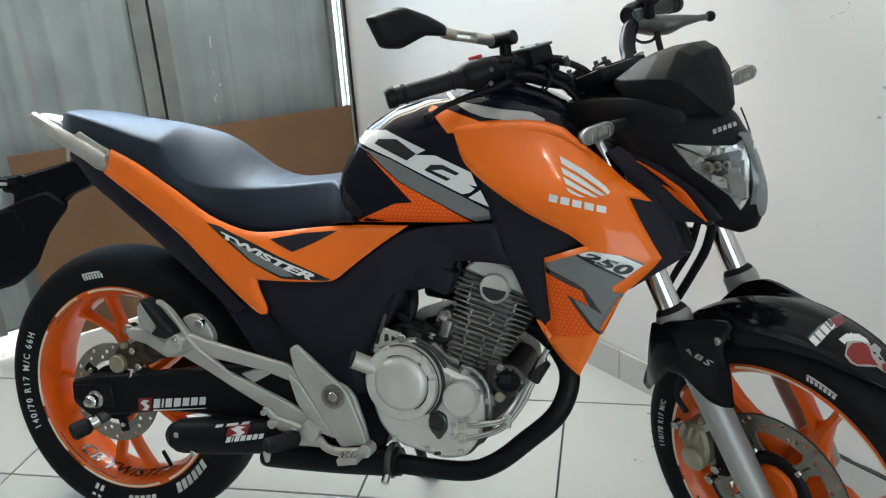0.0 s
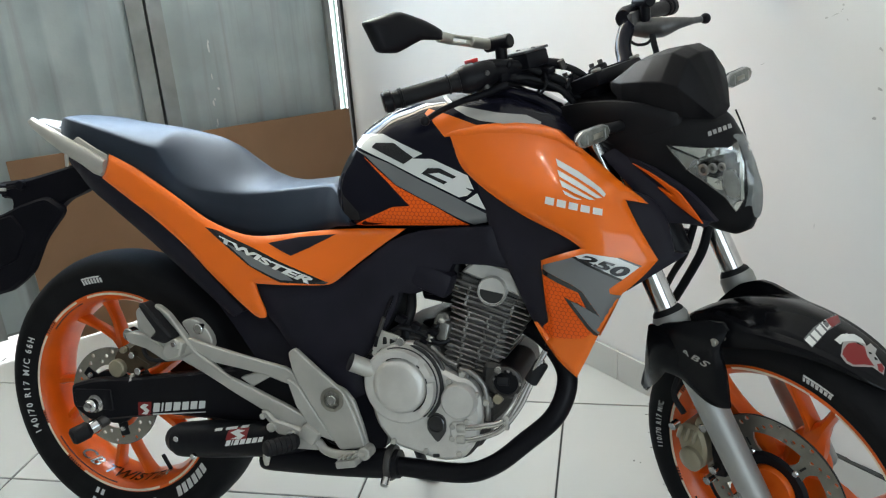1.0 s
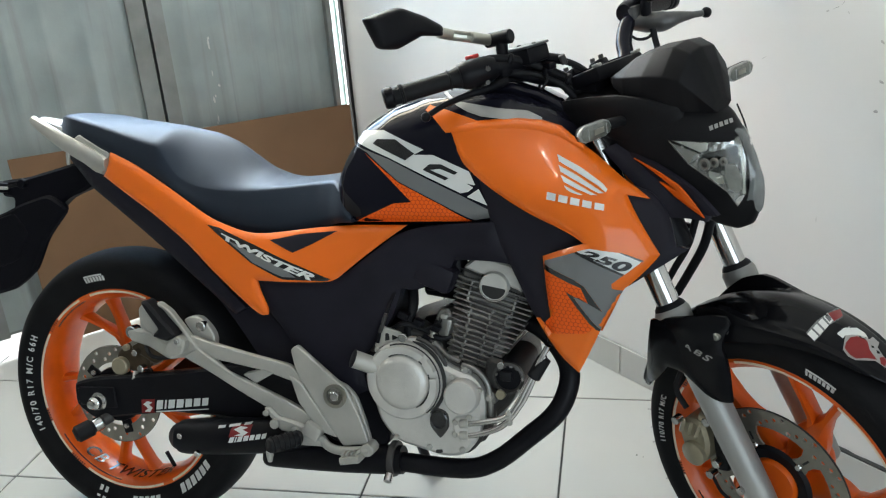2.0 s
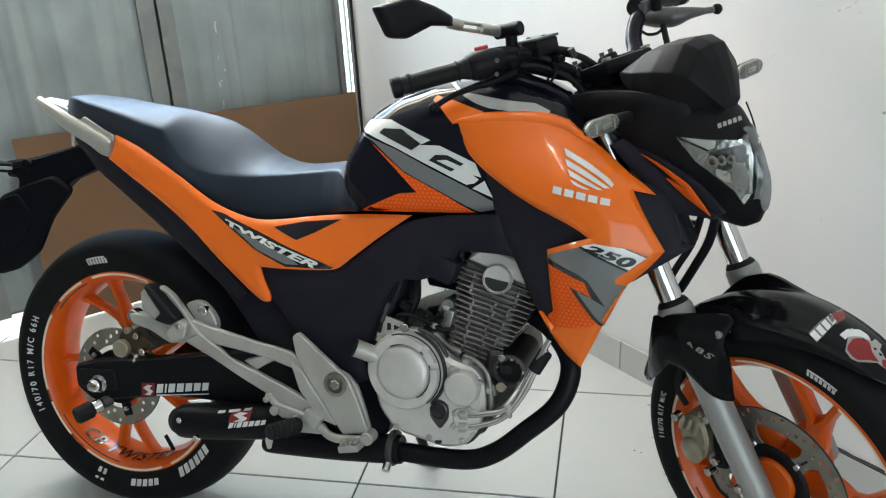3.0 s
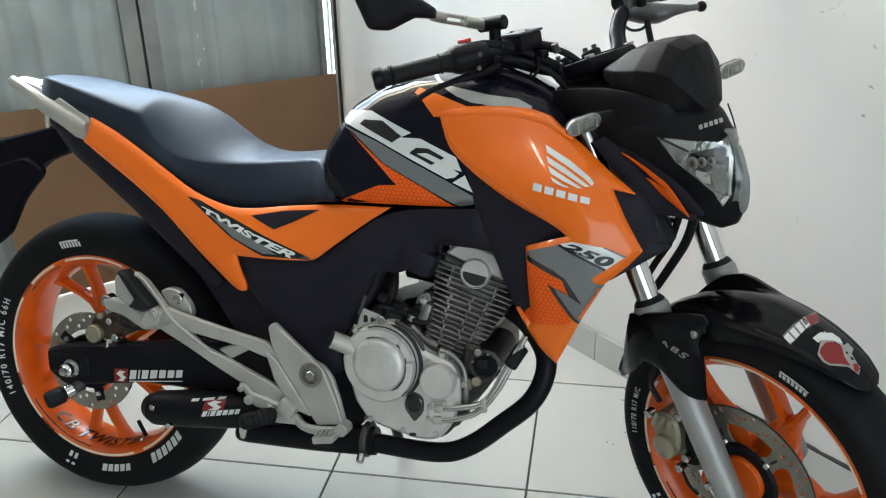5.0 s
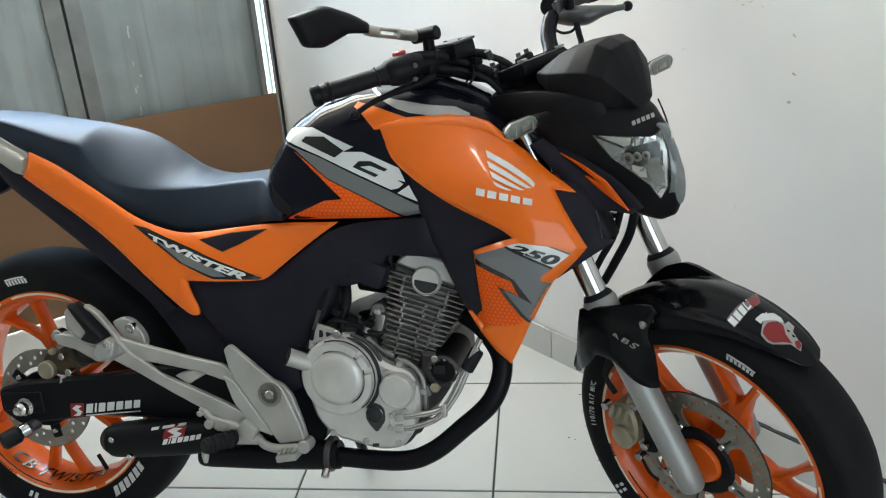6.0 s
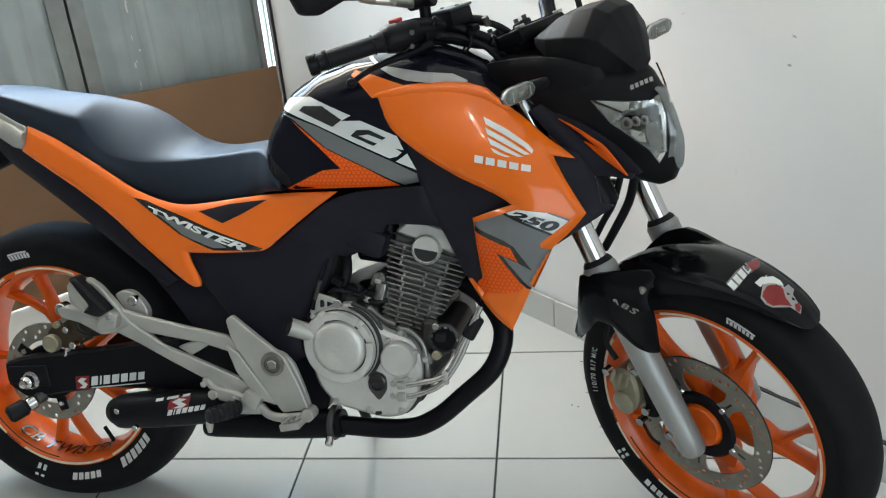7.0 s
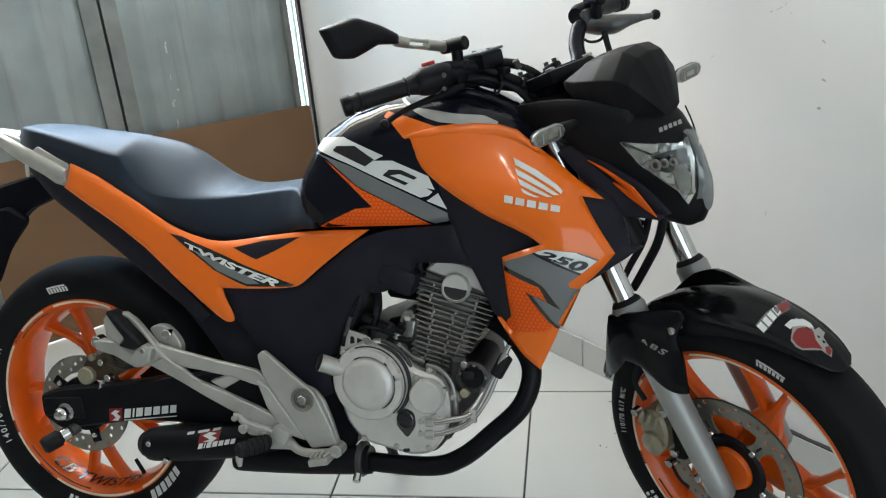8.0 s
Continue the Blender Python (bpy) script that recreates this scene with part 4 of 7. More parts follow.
part("hanger", plate([(0.177, 0.549), (0.197, 0.553), (0.221, 0.538), (0.245, 0.511), (0.279, 0.470), (0.306, 0.450), (0.290, 0.430), (0.265, 0.436), (0.242, 0.447), (0.244, 0.486), (0.232, 0.501), (0.205, 0.526)], -0.1885, -0.176, 0.005, 0.0022), SILVER, brk)
part("hanger_edge", tube([(0.186, -0.189, 0.549), (0.213, -0.189, 0.540), (0.245, -0.190, 0.507), (0.278, -0.191, 0.468), (0.312, -0.1935, 0.447), (0.360, -0.194, 0.419)], [0.003, 0.0045, 0.005, 0.005, 0.0045, 0.003], 8), SILVER, brk)
part("hanger_back", plate([(0.140, 0.534), (0.152, 0.546), (0.175, 0.550), (0.212, 0.52), (0.236, 0.480), (0.212, 0.462), (0.180, 0.480), (0.143, 0.497)], -0.182, -0.166, 0.005, 0.0022), SILVER, brk)
part("ear", plate([(0.234, 0.516), (0.252, 0.524), (0.273, 0.523), (0.291, 0.507), (0.303, 0.490), (0.305, 0.468), (0.261, 0.478)], -0.168, -0.150, 0.008, 0.0022), SILVER, brk)
part("bolt", rod((0.277, -0.160, 0.506), (0.277, -0.176, 0.506), 0.0105, 14), CHROME, brk)
part("frame_lower", plate([(0.545, 0.45), (0.600, 0.475), (0.650, 0.470), (0.652, 0.395), (0.664, 0.345), (0.655, 0.292), (0.60, 0.282), (0.54, 0.287), (0.50, 0.325)], -0.140, -0.100, 0.010, 0.004), STEEL_BLACK, brk)
part("pivot_cover", lathe([(0.023, -0.196), (0.023, -0.199), (0.0165, -0.1995), (0.0155, -0.196), (0.0001, -0.196)], 32, centre=(0.573, 0, 0.400)), DISC, brk)
part("bolt", rod((0.573, -0.19, 0.400), (0.573, -0.203, 0.400), 0.010, 6), CHROME, brk)
part("passenger_footrest", plate([(0.169, 0.555), (0.179, 0.561), (0.189, 0.554), (0.218, 0.524), (0.248, 0.495), (0.227, 0.482), (0.214, 0.484), (0.193, 0.490), (0.208, 0.504), (0.185, 0.533)], -0.216, -0.180, 0.005, 0.005), GRIP, brk, "folded black rubber passenger footrest")
hinge = part("peg_hinge", plate([(0.224, 0.480), (0.246, 0.494), (0.263, 0.484), (0.255, 0.458), (0.229, 0.447), (0.214, 0.461)], -0.208, -0.186, 0.004, 0.003), SILVER, brk)
part("peg_lug", plate([(0.156, 0.537), (0.166, 0.550), (0.181, 0.530), (0.204, 0.503), (0.191, 0.489), (0.179, 0.494), (0.160, 0.517)], -0.204, -0.180, 0.003, 0.003), SILVER, brk)
part("hinge_step", plate([(0.236, 0.487), (0.250, 0.494), (0.260, 0.487), (0.257, 0.474), (0.245, 0.470)], -0.213, -0.206, 0.003, 0.002), SILVER, hinge)
part("hinge_pin", rod((0.249, -0.210, 0.483), (0.249, -0.217, 0.483), 0.0055, 10), CHROME, hinge)
part("hanger_bolt", rod((0.108, -0.145, 0.480), (0.108, -0.168, 0.480), 0.013, 20), CHROME, brk)
part("heel_lug", plate([(0.100, 0.484), (0.118, 0.488), (0.150, 0.484), (0.215, 0.455), (0.246, 0.462), (0.250, 0.440), (0.196, 0.432), (0.150, 0.455), (0.108, 0.464)], -0.170, -0.150, 0.006, 0.003), SILVER, brk)
part("peg_mount", plate([(0.425, 0.364), (0.440, 0.366), (0.454, 0.351), (0.496, 0.342), (0.533, 0.327), (0.551, 0.300), (0.497, 0.297), (0.484, 0.320), (0.460, 0.322), (0.443, 0.341)], -0.203, -0.180, 0.004, 0.004), SILVER, brk)
for x, z, r in ((0.451, 0.337, 0.0095), (0.492, 0.326, 0.0085), (0.434, 0.357, 0.006)):
    part("mount_bolt", rod((x, -0.198, z), (x, -0.211, z), r, 12), SILVER, brk)
rest = fixed("rider_footrest", tube([(0.505, -0.205, 0.316), (0.501, -0.210, 0.316), (0.484, -0.232, 0.314), (0.467, -0.254, 0.313), (0.464, -0.258, 0.313)], [0.010, 0.0145, 0.0155, 0.0145, 0.011], 16, 3), GRIP, "black rubber rider footrest")
for k in range(6):
    q = Vector((0.505, -0.205, 0.316)).lerp(Vector((0.464, -0.258, 0.313)), 0.12 + 0.15 * k)
    out = (Vector((0.464, -0.258, 0.313)) - Vector((0.505, -0.205, 0.316))).normalized() * 0.0018
    part("rubber_rib", rod(q - out, q + out, 0.0166, 16), GRIP, rest)
part("ball_tip", lathe([(0.0068, 0.0), (0.0068, 0.008), (0.004, 0.020), (0.0001, 0.022)], 12), SILVER, rest).matrix_basis = Matrix.Translation((0.466, -0.255, 0.303)) @ Matrix.Rotation(radians(-90), 4, "X")
part("hinge", block((0.528, -0.196, 0.330), (0.036, 0.030, 0.030), 0.006, Matrix.Rotation(radians(28), 4, "Y")), SILVER, rest)
part("spring", tube([(0.422 + 0.0022 * i + 0.006 * math.cos(i * 1.3), -0.186 + 0.007 * math.sin(i * 1.3), 0.362 - 0.0017 * i + 0.006 * math.cos(i * 1.3)) for i in range(24)], 0.0024, 6, 3), CASE_DARK, rest)
stand = fixed("side_stand", tube([(0.585, 0.125, 0.300), (0.592, 0.20, 0.185), (0.600, 0.268, 0.072)], [0.013, 0.012, 0.011], 12), STEEL_BLACK, "black steel side stand")
part("stand_foot", block((0.605, 0.272, 0.0690), (0.055, 0.035, 0.008), 0.002, Matrix.Rotation(radians(LEAN_DEG), 4, "X")), STEEL_BLACK, stand)
pedal = fixed("brake_pedal", tube([(0.540, -0.190, 0.312), (0.560, -0.198, 0.300), (0.590, -0.203, 0.298), (0.640, -0.200, 0.303)], 0.0085, 10), SILVER, "silver rear brake pedal")
part("pad", block((0.612, -0.212, 0.291), (0.040, 0.036, 0.014), 0.003, Matrix.Rotation(radians(-12), 4, "Y")), SILVER, pedal)
for k in range(4):
    part("ridge", block((0.598 + 0.009 * k, -0.212, 0.300 + 0.0018 * k), (0.004, 0.034, 0.005), 0.001), SILVER, pedal)
part("pivot", rod((0.638, -0.175, 0.305), (0.638, -0.207, 0.305), 0.0125, 16), SILVER, pedal)

# -- exhaust --
pipe = fixed("exhaust_pipe", tube([(0.90, -0.06, 0.54), (0.955, -0.09, 0.515), (0.994, -0.115, 0.462), (0.979, -0.13, 0.394), (0.923, -0.137, 0.336), (0.864, -0.14, 0.286), (0.80, -0.14, 0.264), (0.66, -0.14, 0.263)], 0.0185, 18, 7), STEEL_BLACK, "black painted exhaust header pipe")
part("collector", tube([(0.685, -0.14, 0.267), (0.66, -0.14, 0.265), (0.55, -0.14, 0.256), (0.42, -0.14, 0.250), (0.399, -0.14, 0.250)], [0.027, 0.0285, 0.0285, 0.0285, 0.026], 20, 4), STEEL_BLACK, pipe)
clamp = part("clamp", lathe([(0.033, -0.006), (0.035, 0), (0.033, 0.006)], 28), CASE_DARK, pipe)
clamp.matrix_basis = Matrix.Translation((0.668, -0.14, 0.268)) @ Matrix.Rotation(radians(90), 4, "Z")
part("clamp_bolt", rod((0.668, -0.170, 0.250), (0.668, -0.182, 0.238), 0.008, 10), CHROME, pipe)
muffler = fixed("muffler", tube([(0.218, -0.165, 0.271), (0.226, -0.165, 0.272), (0.30, -0.163, 0.281), (0.40, -0.160, 0.291), (0.47, -0.155, 0.300), (0.51, -0.15, 0.305)], [0.029, 0.0345, 0.0375, 0.0345, 0.030, 0.022], 22, 5), STEEL_BLACK, "short black aftermarket muffler")
part("bolt", rod((0.236, -0.197, 0.287), (0.236, -0.205, 0.287), 0.006, 8), CHROME, muffler)
part("bolt", rod((0.272, -0.195, 0.254), (0.272, -0.204, 0.254), 0.006, 8), CHROME, muffler)
part("outlet", lathe([(0.030, -0.004), (0.022, -0.003), (0.020, 0.03), (0.0001, 0.03)], 24), STEEL_BLACK, muffler).matrix_basis = Matrix.Translation((0.218, -0.165, 0.273)) @ Matrix.Rotation(radians(-90), 4, "Z")

# -- engine --
crank = bmesh.new()
plate([(0.60, 0.44), (0.62, 0.50), (0.70, 0.53), (0.738, 0.518), (0.752, 0.474), (0.80, 0.452), (0.855, 0.440), (0.865, 0.37), (0.845, 0.315), (0.78, 0.295), (0.68, 0.300), (0.62, 0.345)], -0.135, 0.135, 0.02, 0.01, crank)
engine = fixed("engine", crank, CASE_DARK, "air-cooled single-cylinder engine in bare cast alloy")
part("clutch_cover", plate([(0.628, 0.42), (0.635, 0.47), (0.668, 0.505), (0.72, 0.512), (0.755, 0.492), (0.775, 0.466), (0.800, 0.456), (0.832, 0.448), (0.848, 0.42), (0.851, 0.378), (0.843, 0.350), (0.831, 0.320), (0.812, 0.299), (0.772, 0.293), (0.68, 0.313), (0.648, 0.35)], -0.166, -0.132, 0.014, 0.007), CAST, engine)
part("clutch_housing", lathe([(0.0735, -0.158), (0.0725, -0.176), (0.069, -0.181), (0.061, -0.1825), (0.0515, -0.1825), (0.0495, -0.187), (0.045, -0.1915), (0.037, -0.1945), (0.0001, -0.196)], 64, centre=(0.701, 0, 0.434)), CAST, engine)
gap = [(0.701 + 0.0755 * math.cos(radians(a)), -0.169, 0.434 + 0.0755 * math.sin(radians(a))) for a in range(78, -58, -8)]
part("cover_gap", tube(gap, [0.001] + [0.0038] * 10 + [0.001], 8, 2), SEAM, engine)
part("case_ridge", tube([(x + 0.004, -0.158, z + 0.003) for x, _, z in gap], 0.0042, 8, 2), CASE_DARK, engine)
ring = bmesh.new()
for a0, a1 in ((52, 118), (-48, 12), (22, 44)):
    n = 20
    row = []
    for i in range(n + 1):
        a = radians(a0 + (a1 - a0) * i / n)
        row.append([ring.verts.new((0.701 + r * math.cos(a), y, 0.434 + r * math.sin(a))) for r, y in ((0.0535, -0.180), (0.0545, -0.1905), (0.0665, -0.189), (0.0695, -0.179))])
    for a, b in zip(row, row[1:]):
        for k in range(3):
            ring.faces.new((a[k], a[k + 1], b[k + 1], b[k]))
    for e in (row[0], row[-1]):
        ring.faces.new(e)
part("cover_rim", ring, CAST, engine)
seam = [(0.701 + 0.0522 * math.cos(radians(a)), -0.1826, 0.434 + 0.0522 * math.sin(radians(a))) for a in range(-60, 130, 10)]
part("cover_seam", tube(seam, 0.0013, 6, 2), SEAM, engine)
seam = [(0.701 + 0.0705 * math.cos(radians(a)), -0.1800, 0.434 + 0.0705 * math.sin(radians(a))) for a in range(-50, 120, 10)]
part("cover_seam", tube(seam, 0.0014, 6, 2), SEAM, engine)
part("filter_cover", lathe([(0.0335, -0.160), (0.0325, -0.178), (0.029, -0.1825), (0.0001, -0.1835)], 40, centre=(0.810, 0, 0.414)), CAST, engine)
part("filler_cap", rod((0.648, -0.165, 0.452), (0.607, -0.19, 0.473), 0.0165, 18), SILVER, engine)
part("cap_seal", rod((0.6095, -0.1885, 0.4718), (0.606, -0.1906, 0.4735), 0.0172, 18), GRIP, engine)
part("sight_glass", lathe([(0.0165, -0.164), (0.0165, -0.171), (0.0145, -0.172), (0.0145, -0.1695), (0.0001, -0.1695)], 28, centre=(0.766, 0, 0.365)), INK, engine)
part("glass_recess", plate([(0.746, 0.352), (0.752, 0.384), (0.768, 0.387), (0.784, 0.378), (0.786, 0.352), (0.768, 0.326)], -0.1675, -0.160, 0.008, 0.002), CASE_DARK, engine)
part("drain_slot", plate([(0.758, 0.306), (0.772, 0.308), (0.772, 0.301), (0.759, 0.299)], -0.1672, -0.160, 0.003, 0.001), SEAM, engine)
part("union_plate", plate([(0.792, 0.352), (0.797, 0.373), (0.836, 0.376), (0.846, 0.366), (0.838, 0.333), (0.805, 0.327)], -0.1705, -0.160, 0.004, 0.002), CAST, engine)
for x, z in ((0.683, 0.322), (0.747, 0.310), (0.810, 0.312), (0.648, 0.487), (0.757, 0.480), (0.771, 0.436), (0.790, 0.446), (0.823, 0.374), (0.797, 0.363), (0.796, 0.340), (0.840, 0.425)):
    part("bolt", lathe([(0.0058, -0.160), (0.0058, -0.170), (0.0045, -0.1715), (0.0001, -0.1715)], 10, centre=(x, 0, z)), SILVER, engine)
# cylinder with cooling fins, tipped forwards
CYL = Matrix.Translation((0.809, 0, 0.447)) @ Matrix.Rotation(radians(15.5), 4, "Y")


def cyl(name, bm, material, label="", smooth=True):
    ob = part(name, bm, material, engine, label, smooth)
    ob.matrix_basis = CYL
    return ob


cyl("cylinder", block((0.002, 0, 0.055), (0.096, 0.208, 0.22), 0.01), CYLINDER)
cyl("cylinder_base", plate([(-0.058, -0.030), (-0.054, 0.010), (0.040, 0.010), (0.056, -0.010), (0.052, -0.034)], -0.112, 0.110, 0.008, 0.004), CASE_DARK)
rnd = random.Random(11)
for k in range(16):
    z = 0.014 + 0.0100 * k
    f = k / 15
    xl = float(np.interp(z, (0.014, 0.10, 0.13, 0.165), (-0.052, -0.060, -0.070, -0.080))) + rnd.uniform(-0.002, 0.002)
    xr = float(np.interp(z, (0.014, 0.033, 0.109, 0.144, 0.165), (0.042, 0.050, 0.074, 0.080, 0.062))) + rnd.uniform(-0.003, 0.003)
    out = -0.117 + rnd.uniform(0, 0.003)
    step = 0.0016 if k % 3 == 0 else 0.0
    bm = plate([(xl, -0.0016), (xl + 0.024, -0.0019 - step), (-0.004, -0.0016), (0.028, -0.0019), (xr, -0.0019), (xr, 0.0014), (0.028, 0.0017), (-0.004, 0.0016 + step), (xl + 0.024, 0.0015), (xl, 0.0017)], out, 0.116, 0.0007, 0.0010)
    bmesh.ops.translate(bm, verts=bm.verts[:], vec=(0, 0, z))
    cyl("fin", bm, FIN)
    if k < 15:
        for x in (-0.036 + 0.012 * (1 - f) + 0.003 * (k % 2), 0.012 - 0.004 * (k % 2), 0.030 + 0.014 * f) if k < 11 else (-0.040, 0.046):
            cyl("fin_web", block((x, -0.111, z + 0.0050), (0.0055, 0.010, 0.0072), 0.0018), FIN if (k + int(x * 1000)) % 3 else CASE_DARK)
cyl("chain_boss", plate([(-0.088, 0.060), (-0.086, 0.094), (-0.070, 0.100), (-0.060, 0.092), (-0.060, 0.056), (-0.074, 0.048)], -0.120, -0.080, 0.006, 0.003), FIN)
cyl("boss_bolt", rod((-0.074, -0.118, 0.078), (-0.074, -0.127, 0.078), 0.006, 8), CASE_DARK)
cyl("cylinder_head", plate([(-0.066, 0.150), (-0.066, 0.180), (-0.052, 0.206), (0.034, 0.206), (0.060, 0.166), (0.066, 0.150)], -0.106, 0.104, 0.008, 0.005), CYLINDER)
cyl("head_cover", plate([(-0.065, 0.180), (-0.054, 0.196), (-0.040, 0.212), (0.026, 0.212), (0.056, 0.170), (0.02, 0.174)], -0.112, 0.108, 0.006, 0.004), CAST)
cyl("cam_cap", lathe([(0.0275, -0.1), (0.0275, -0.1205), (0.0255, -0.1235), (0.0238, -0.1195), (0.0001, -0.1195)], 36, centre=(0.002, 0, 0.166)), CAST)
cyl("cam_cap_lower", plate([(-0.0205, 0.163), (0.0245, 0.168), (0.0225, 0.155), (0.0145, 0.1468), (0.003, 0.1435), (-0.009, 0.1460), (-0.0175, 0.153)], -0.1208, -0.115, 0.003, 0.0006), SEAM)
for x, z, w in ((-0.045, 0.1765, 0.044), (0.044, 0.1645, 0.036)):
    cyl("cover_seam", block((x, -0.1125, z), (w, 0.006, 0.0030), 0.001, Matrix.Rotation(radians(6), 4, "Y")), SEAM)
# intake, throttle body and small hardware behind the cylinder
part("throttle_body", rod((0.70, -0.03, 0.590), (0.785, -0.03, 0.580), 0.024, 20), STEEL_BLACK, engine)
part("intake_flange", rod((0.767, -0.075, 0.670), (0.776, -0.075, 0.616), 0.021, 20), STEEL_BLACK, engine)
part("idle_valve", rod((0.712, -0.06, 0.512), (0.756, -0.075, 0.526), 0.019, 18), STEEL_BLACK, engine)
part("throttle_cap", block((0.728, -0.060, 0.598), (0.040, 0.04, 0.03), 0.008), STEEL_BLACK, engine)
part("sensor", block((0.767, -0.118, 0.528), (0.020, 0.03, 0.036), 0.004, Matrix.Rotation(radians(15), 4, "Y")), FIN, engine)
part("sensor_cap", block((0.764, -0.122, 0.548), (0.013, 0.022, 0.010), 0.003, Matrix.Rotation(radians(15), 4, "Y")), SILVER, engine)
part("breather_hose", tube([(0.694, -0.13, 0.505), (0.696, -0.125, 0.54), (0.700, -0.115, 0.565), (0.69, -0.09, 0.60)], 0.0095, 12), GRIP, engine)
part("vacuum_hose", tube([(0.738, -0.135, 0.498), (0.744, -0.13, 0.520), (0.750, -0.11, 0.540), (0.765, -0.08, 0.56)], 0.0055, 10), GRIP, engine)
part("hose_clip", rod((0.741, -0.133, 0.508), (0.744, -0.130, 0.519), 0.0085, 12), DISC, engine)
part("wiring_lead", tube([(0.672, -0.14, 0.525), (0.690, -0.145, 0.533), (0.722, -0.135, 0.524), (0.758, -0.135, 0.508), (0.778, -0.125, 0.512)], 0.0045, 8), GRIP, engine)
part("wiring_lead", tube([(0.700, -0.12, 0.530), (0.720, -0.135, 0.522), (0.745, -0.13, 0.530), (0.765, -0.12, 0.545)], 0.0035, 8), GRIP, engine)
for x, y, z, r in ((0.690, -0.140, 0.548, 0.009), (0.718, -0.138, 0.536, 0.008), (0.733, -0.138, 0.508, 0.007), (0.752, -0.138, 0.528, 0.007)):
    part("connector", block((x, y, z), (r * 2.2, 0.02, r * 1.5), 0.002, Matrix.Rotation(radians(25), 4, "Y")), STEEL_BLACK, engine)
for x, z in ((0.752, 0.490), (0.811, 0.458), (0.856, 0.410)):
    lug = part("case_lug", plate([(x - 0.012, z - 0.010), (x + 0.013, z - 0.012), (x + 0.010, z + 0.010), (x - 0.008, z + 0.013)], -0.152, -0.130, 0.006, 0.002), FIN, engine)
    part("bolt", lathe([(0.0062, -0.150), (0.0062, -0.158), (0.0048, -0.160), (0.0001, -0.160)], 10, centre=(x, 0, z)), SILVER, lug)
part("case_rib", tube([(0.806, -0.150, 0.466), (0.830, -0.152, 0.460), (0.851, -0.152, 0.438), (0.858, -0.152, 0.405), (0.858, -0.15, 0.375)], 0.0050, 10), FIN, engine)
part("case_rib", tube([(0.750, -0.145, 0.503), (0.775, -0.148, 0.482), (0.80, -0.148, 0.472)], 0.0045, 10), FIN, engine)
part("gasket_edge", plate([(0.724, 0.516), (0.760, 0.496), (0.780, 0.470), (0.803, 0.460), (0.836, 0.452), (0.853, 0.42), (0.856, 0.376), (0.848, 0.347), (0.836, 0.316), (0.815, 0.294), (0.772, 0.289), (0.70, 0.306)], -0.141, -0.128, 0.012, 0.003), CASE_DARK, engine)
lever_plate = part("clutch_lever", plate([(0.6526, 0.532), (0.664, 0.5287), (0.689, 0.522), (0.704, 0.516), (0.706, 0.509), (0.695, 0.504), (0.664, 0.498), (0.646, 0.487), (0.640, 0.492)], -0.165, -0.158, 0.003, 0.0015), SILVER, engine)
part("lever_recess", plate([(0.6625, 0.519), (0.6695, 0.518), (0.6705, 0.506), (0.6615, 0.504)], -0.1658, -0.1645, 0.002, 0.0003), INK, lever_plate)
part("lever_recess", plate([(0.6755, 0.5165), (0.688, 0.512), (0.6755, 0.5055)], -0.1658, -0.1645, 0.002, 0.0003), INK, lever_plate)
part("bolt", rod((0.699, -0.163, 0.514), (0.699, -0.176, 0.514), 0.0085, 12), CHROME, lever_plate)
part("clutch_cable", tube([(0.648, -0.168, 0.500), (0.654, -0.168, 0.525), (0.664, -0.165, 0.552), (0.675, -0.135, 0.60), (0.70, -0.11, 0.66)], 0.0035, 8), STEEL_BLACK, engine)
part("cable_stay", rod((0.653, -0.168, 0.520), (0.666, -0.168, 0.556), 0.0040, 10), CASE_DARK, engine)
part("starter_motor", rod((0.892, -0.02, 0.46), (0.890, -0.148, 0.448), 0.027, 26), STEEL_BLACK, engine)
for k in range(14):
    a = radians(k * 360 / 14 + 6)
    part("starter_tooth", block((0.892 + 0.0245 * math.cos(a), -0.1525, 0.446 + 0.0245 * math.sin(a)), (0.0035, 0.004, 0.0055), 0.001, Matrix.Rotation(-a, 4, "Y")), CASE_DARK if k % 3 else FIN, engine)
part("starter_ring", lathe([(0.029, -0.142), (0.029, -0.150), (0.024, -0.152), (0.022, -0.146), (0.0001, -0.144)], 28, centre=(0.890, 0, 0.448)), CASE_DARK, engine)
part("starter_cap", block((0.886, -0.150, 0.452), (0.022, 0.012, 0.018), 0.004), GRIP, engine)
part("bolt", rod((0.877, -0.140, 0.418), (0.877, -0.158, 0.418), 0.009, 10), GOLD, engine)
part("bolt", rod((0.876, -0.140, 0.470), (0.876, -0.152, 0.470), 0.007, 10), CHROME, engine)
part("front_case", plate([(0.835, 0.34), (0.875, 0.375), (0.898, 0.405), (0.898, 0.45), (0.870, 0.475), (0.84, 0.475)], -0.125, 0.125, 0.015, 0.008), CASE_DARK, engine)
for dz, run in ((0.0, ((0.813, 0.362), (0.852, 0.370), (0.897, 0.387), (0.928, 0.444), (0.943, 0.476), (0.962, 0.515))), (0.0, ((0.813, 0.340), (0.841, 0.346), (0.885, 0.366), (0.918, 0.410), (0.936, 0.450), (0.956, 0.498)))):
    part("oil_pipe", tube([(x, -0.170 + 0.12 * max(0, x - 0.85), z) for x, z in run], 0.0055, 10), CHROME, engine)
for z in (0.362, 0.340):
    part("pipe_union", rod((0.806, -0.170, z), (0.822, -0.170, z + 0.002), 0.0085, 12), SILVER, engine)
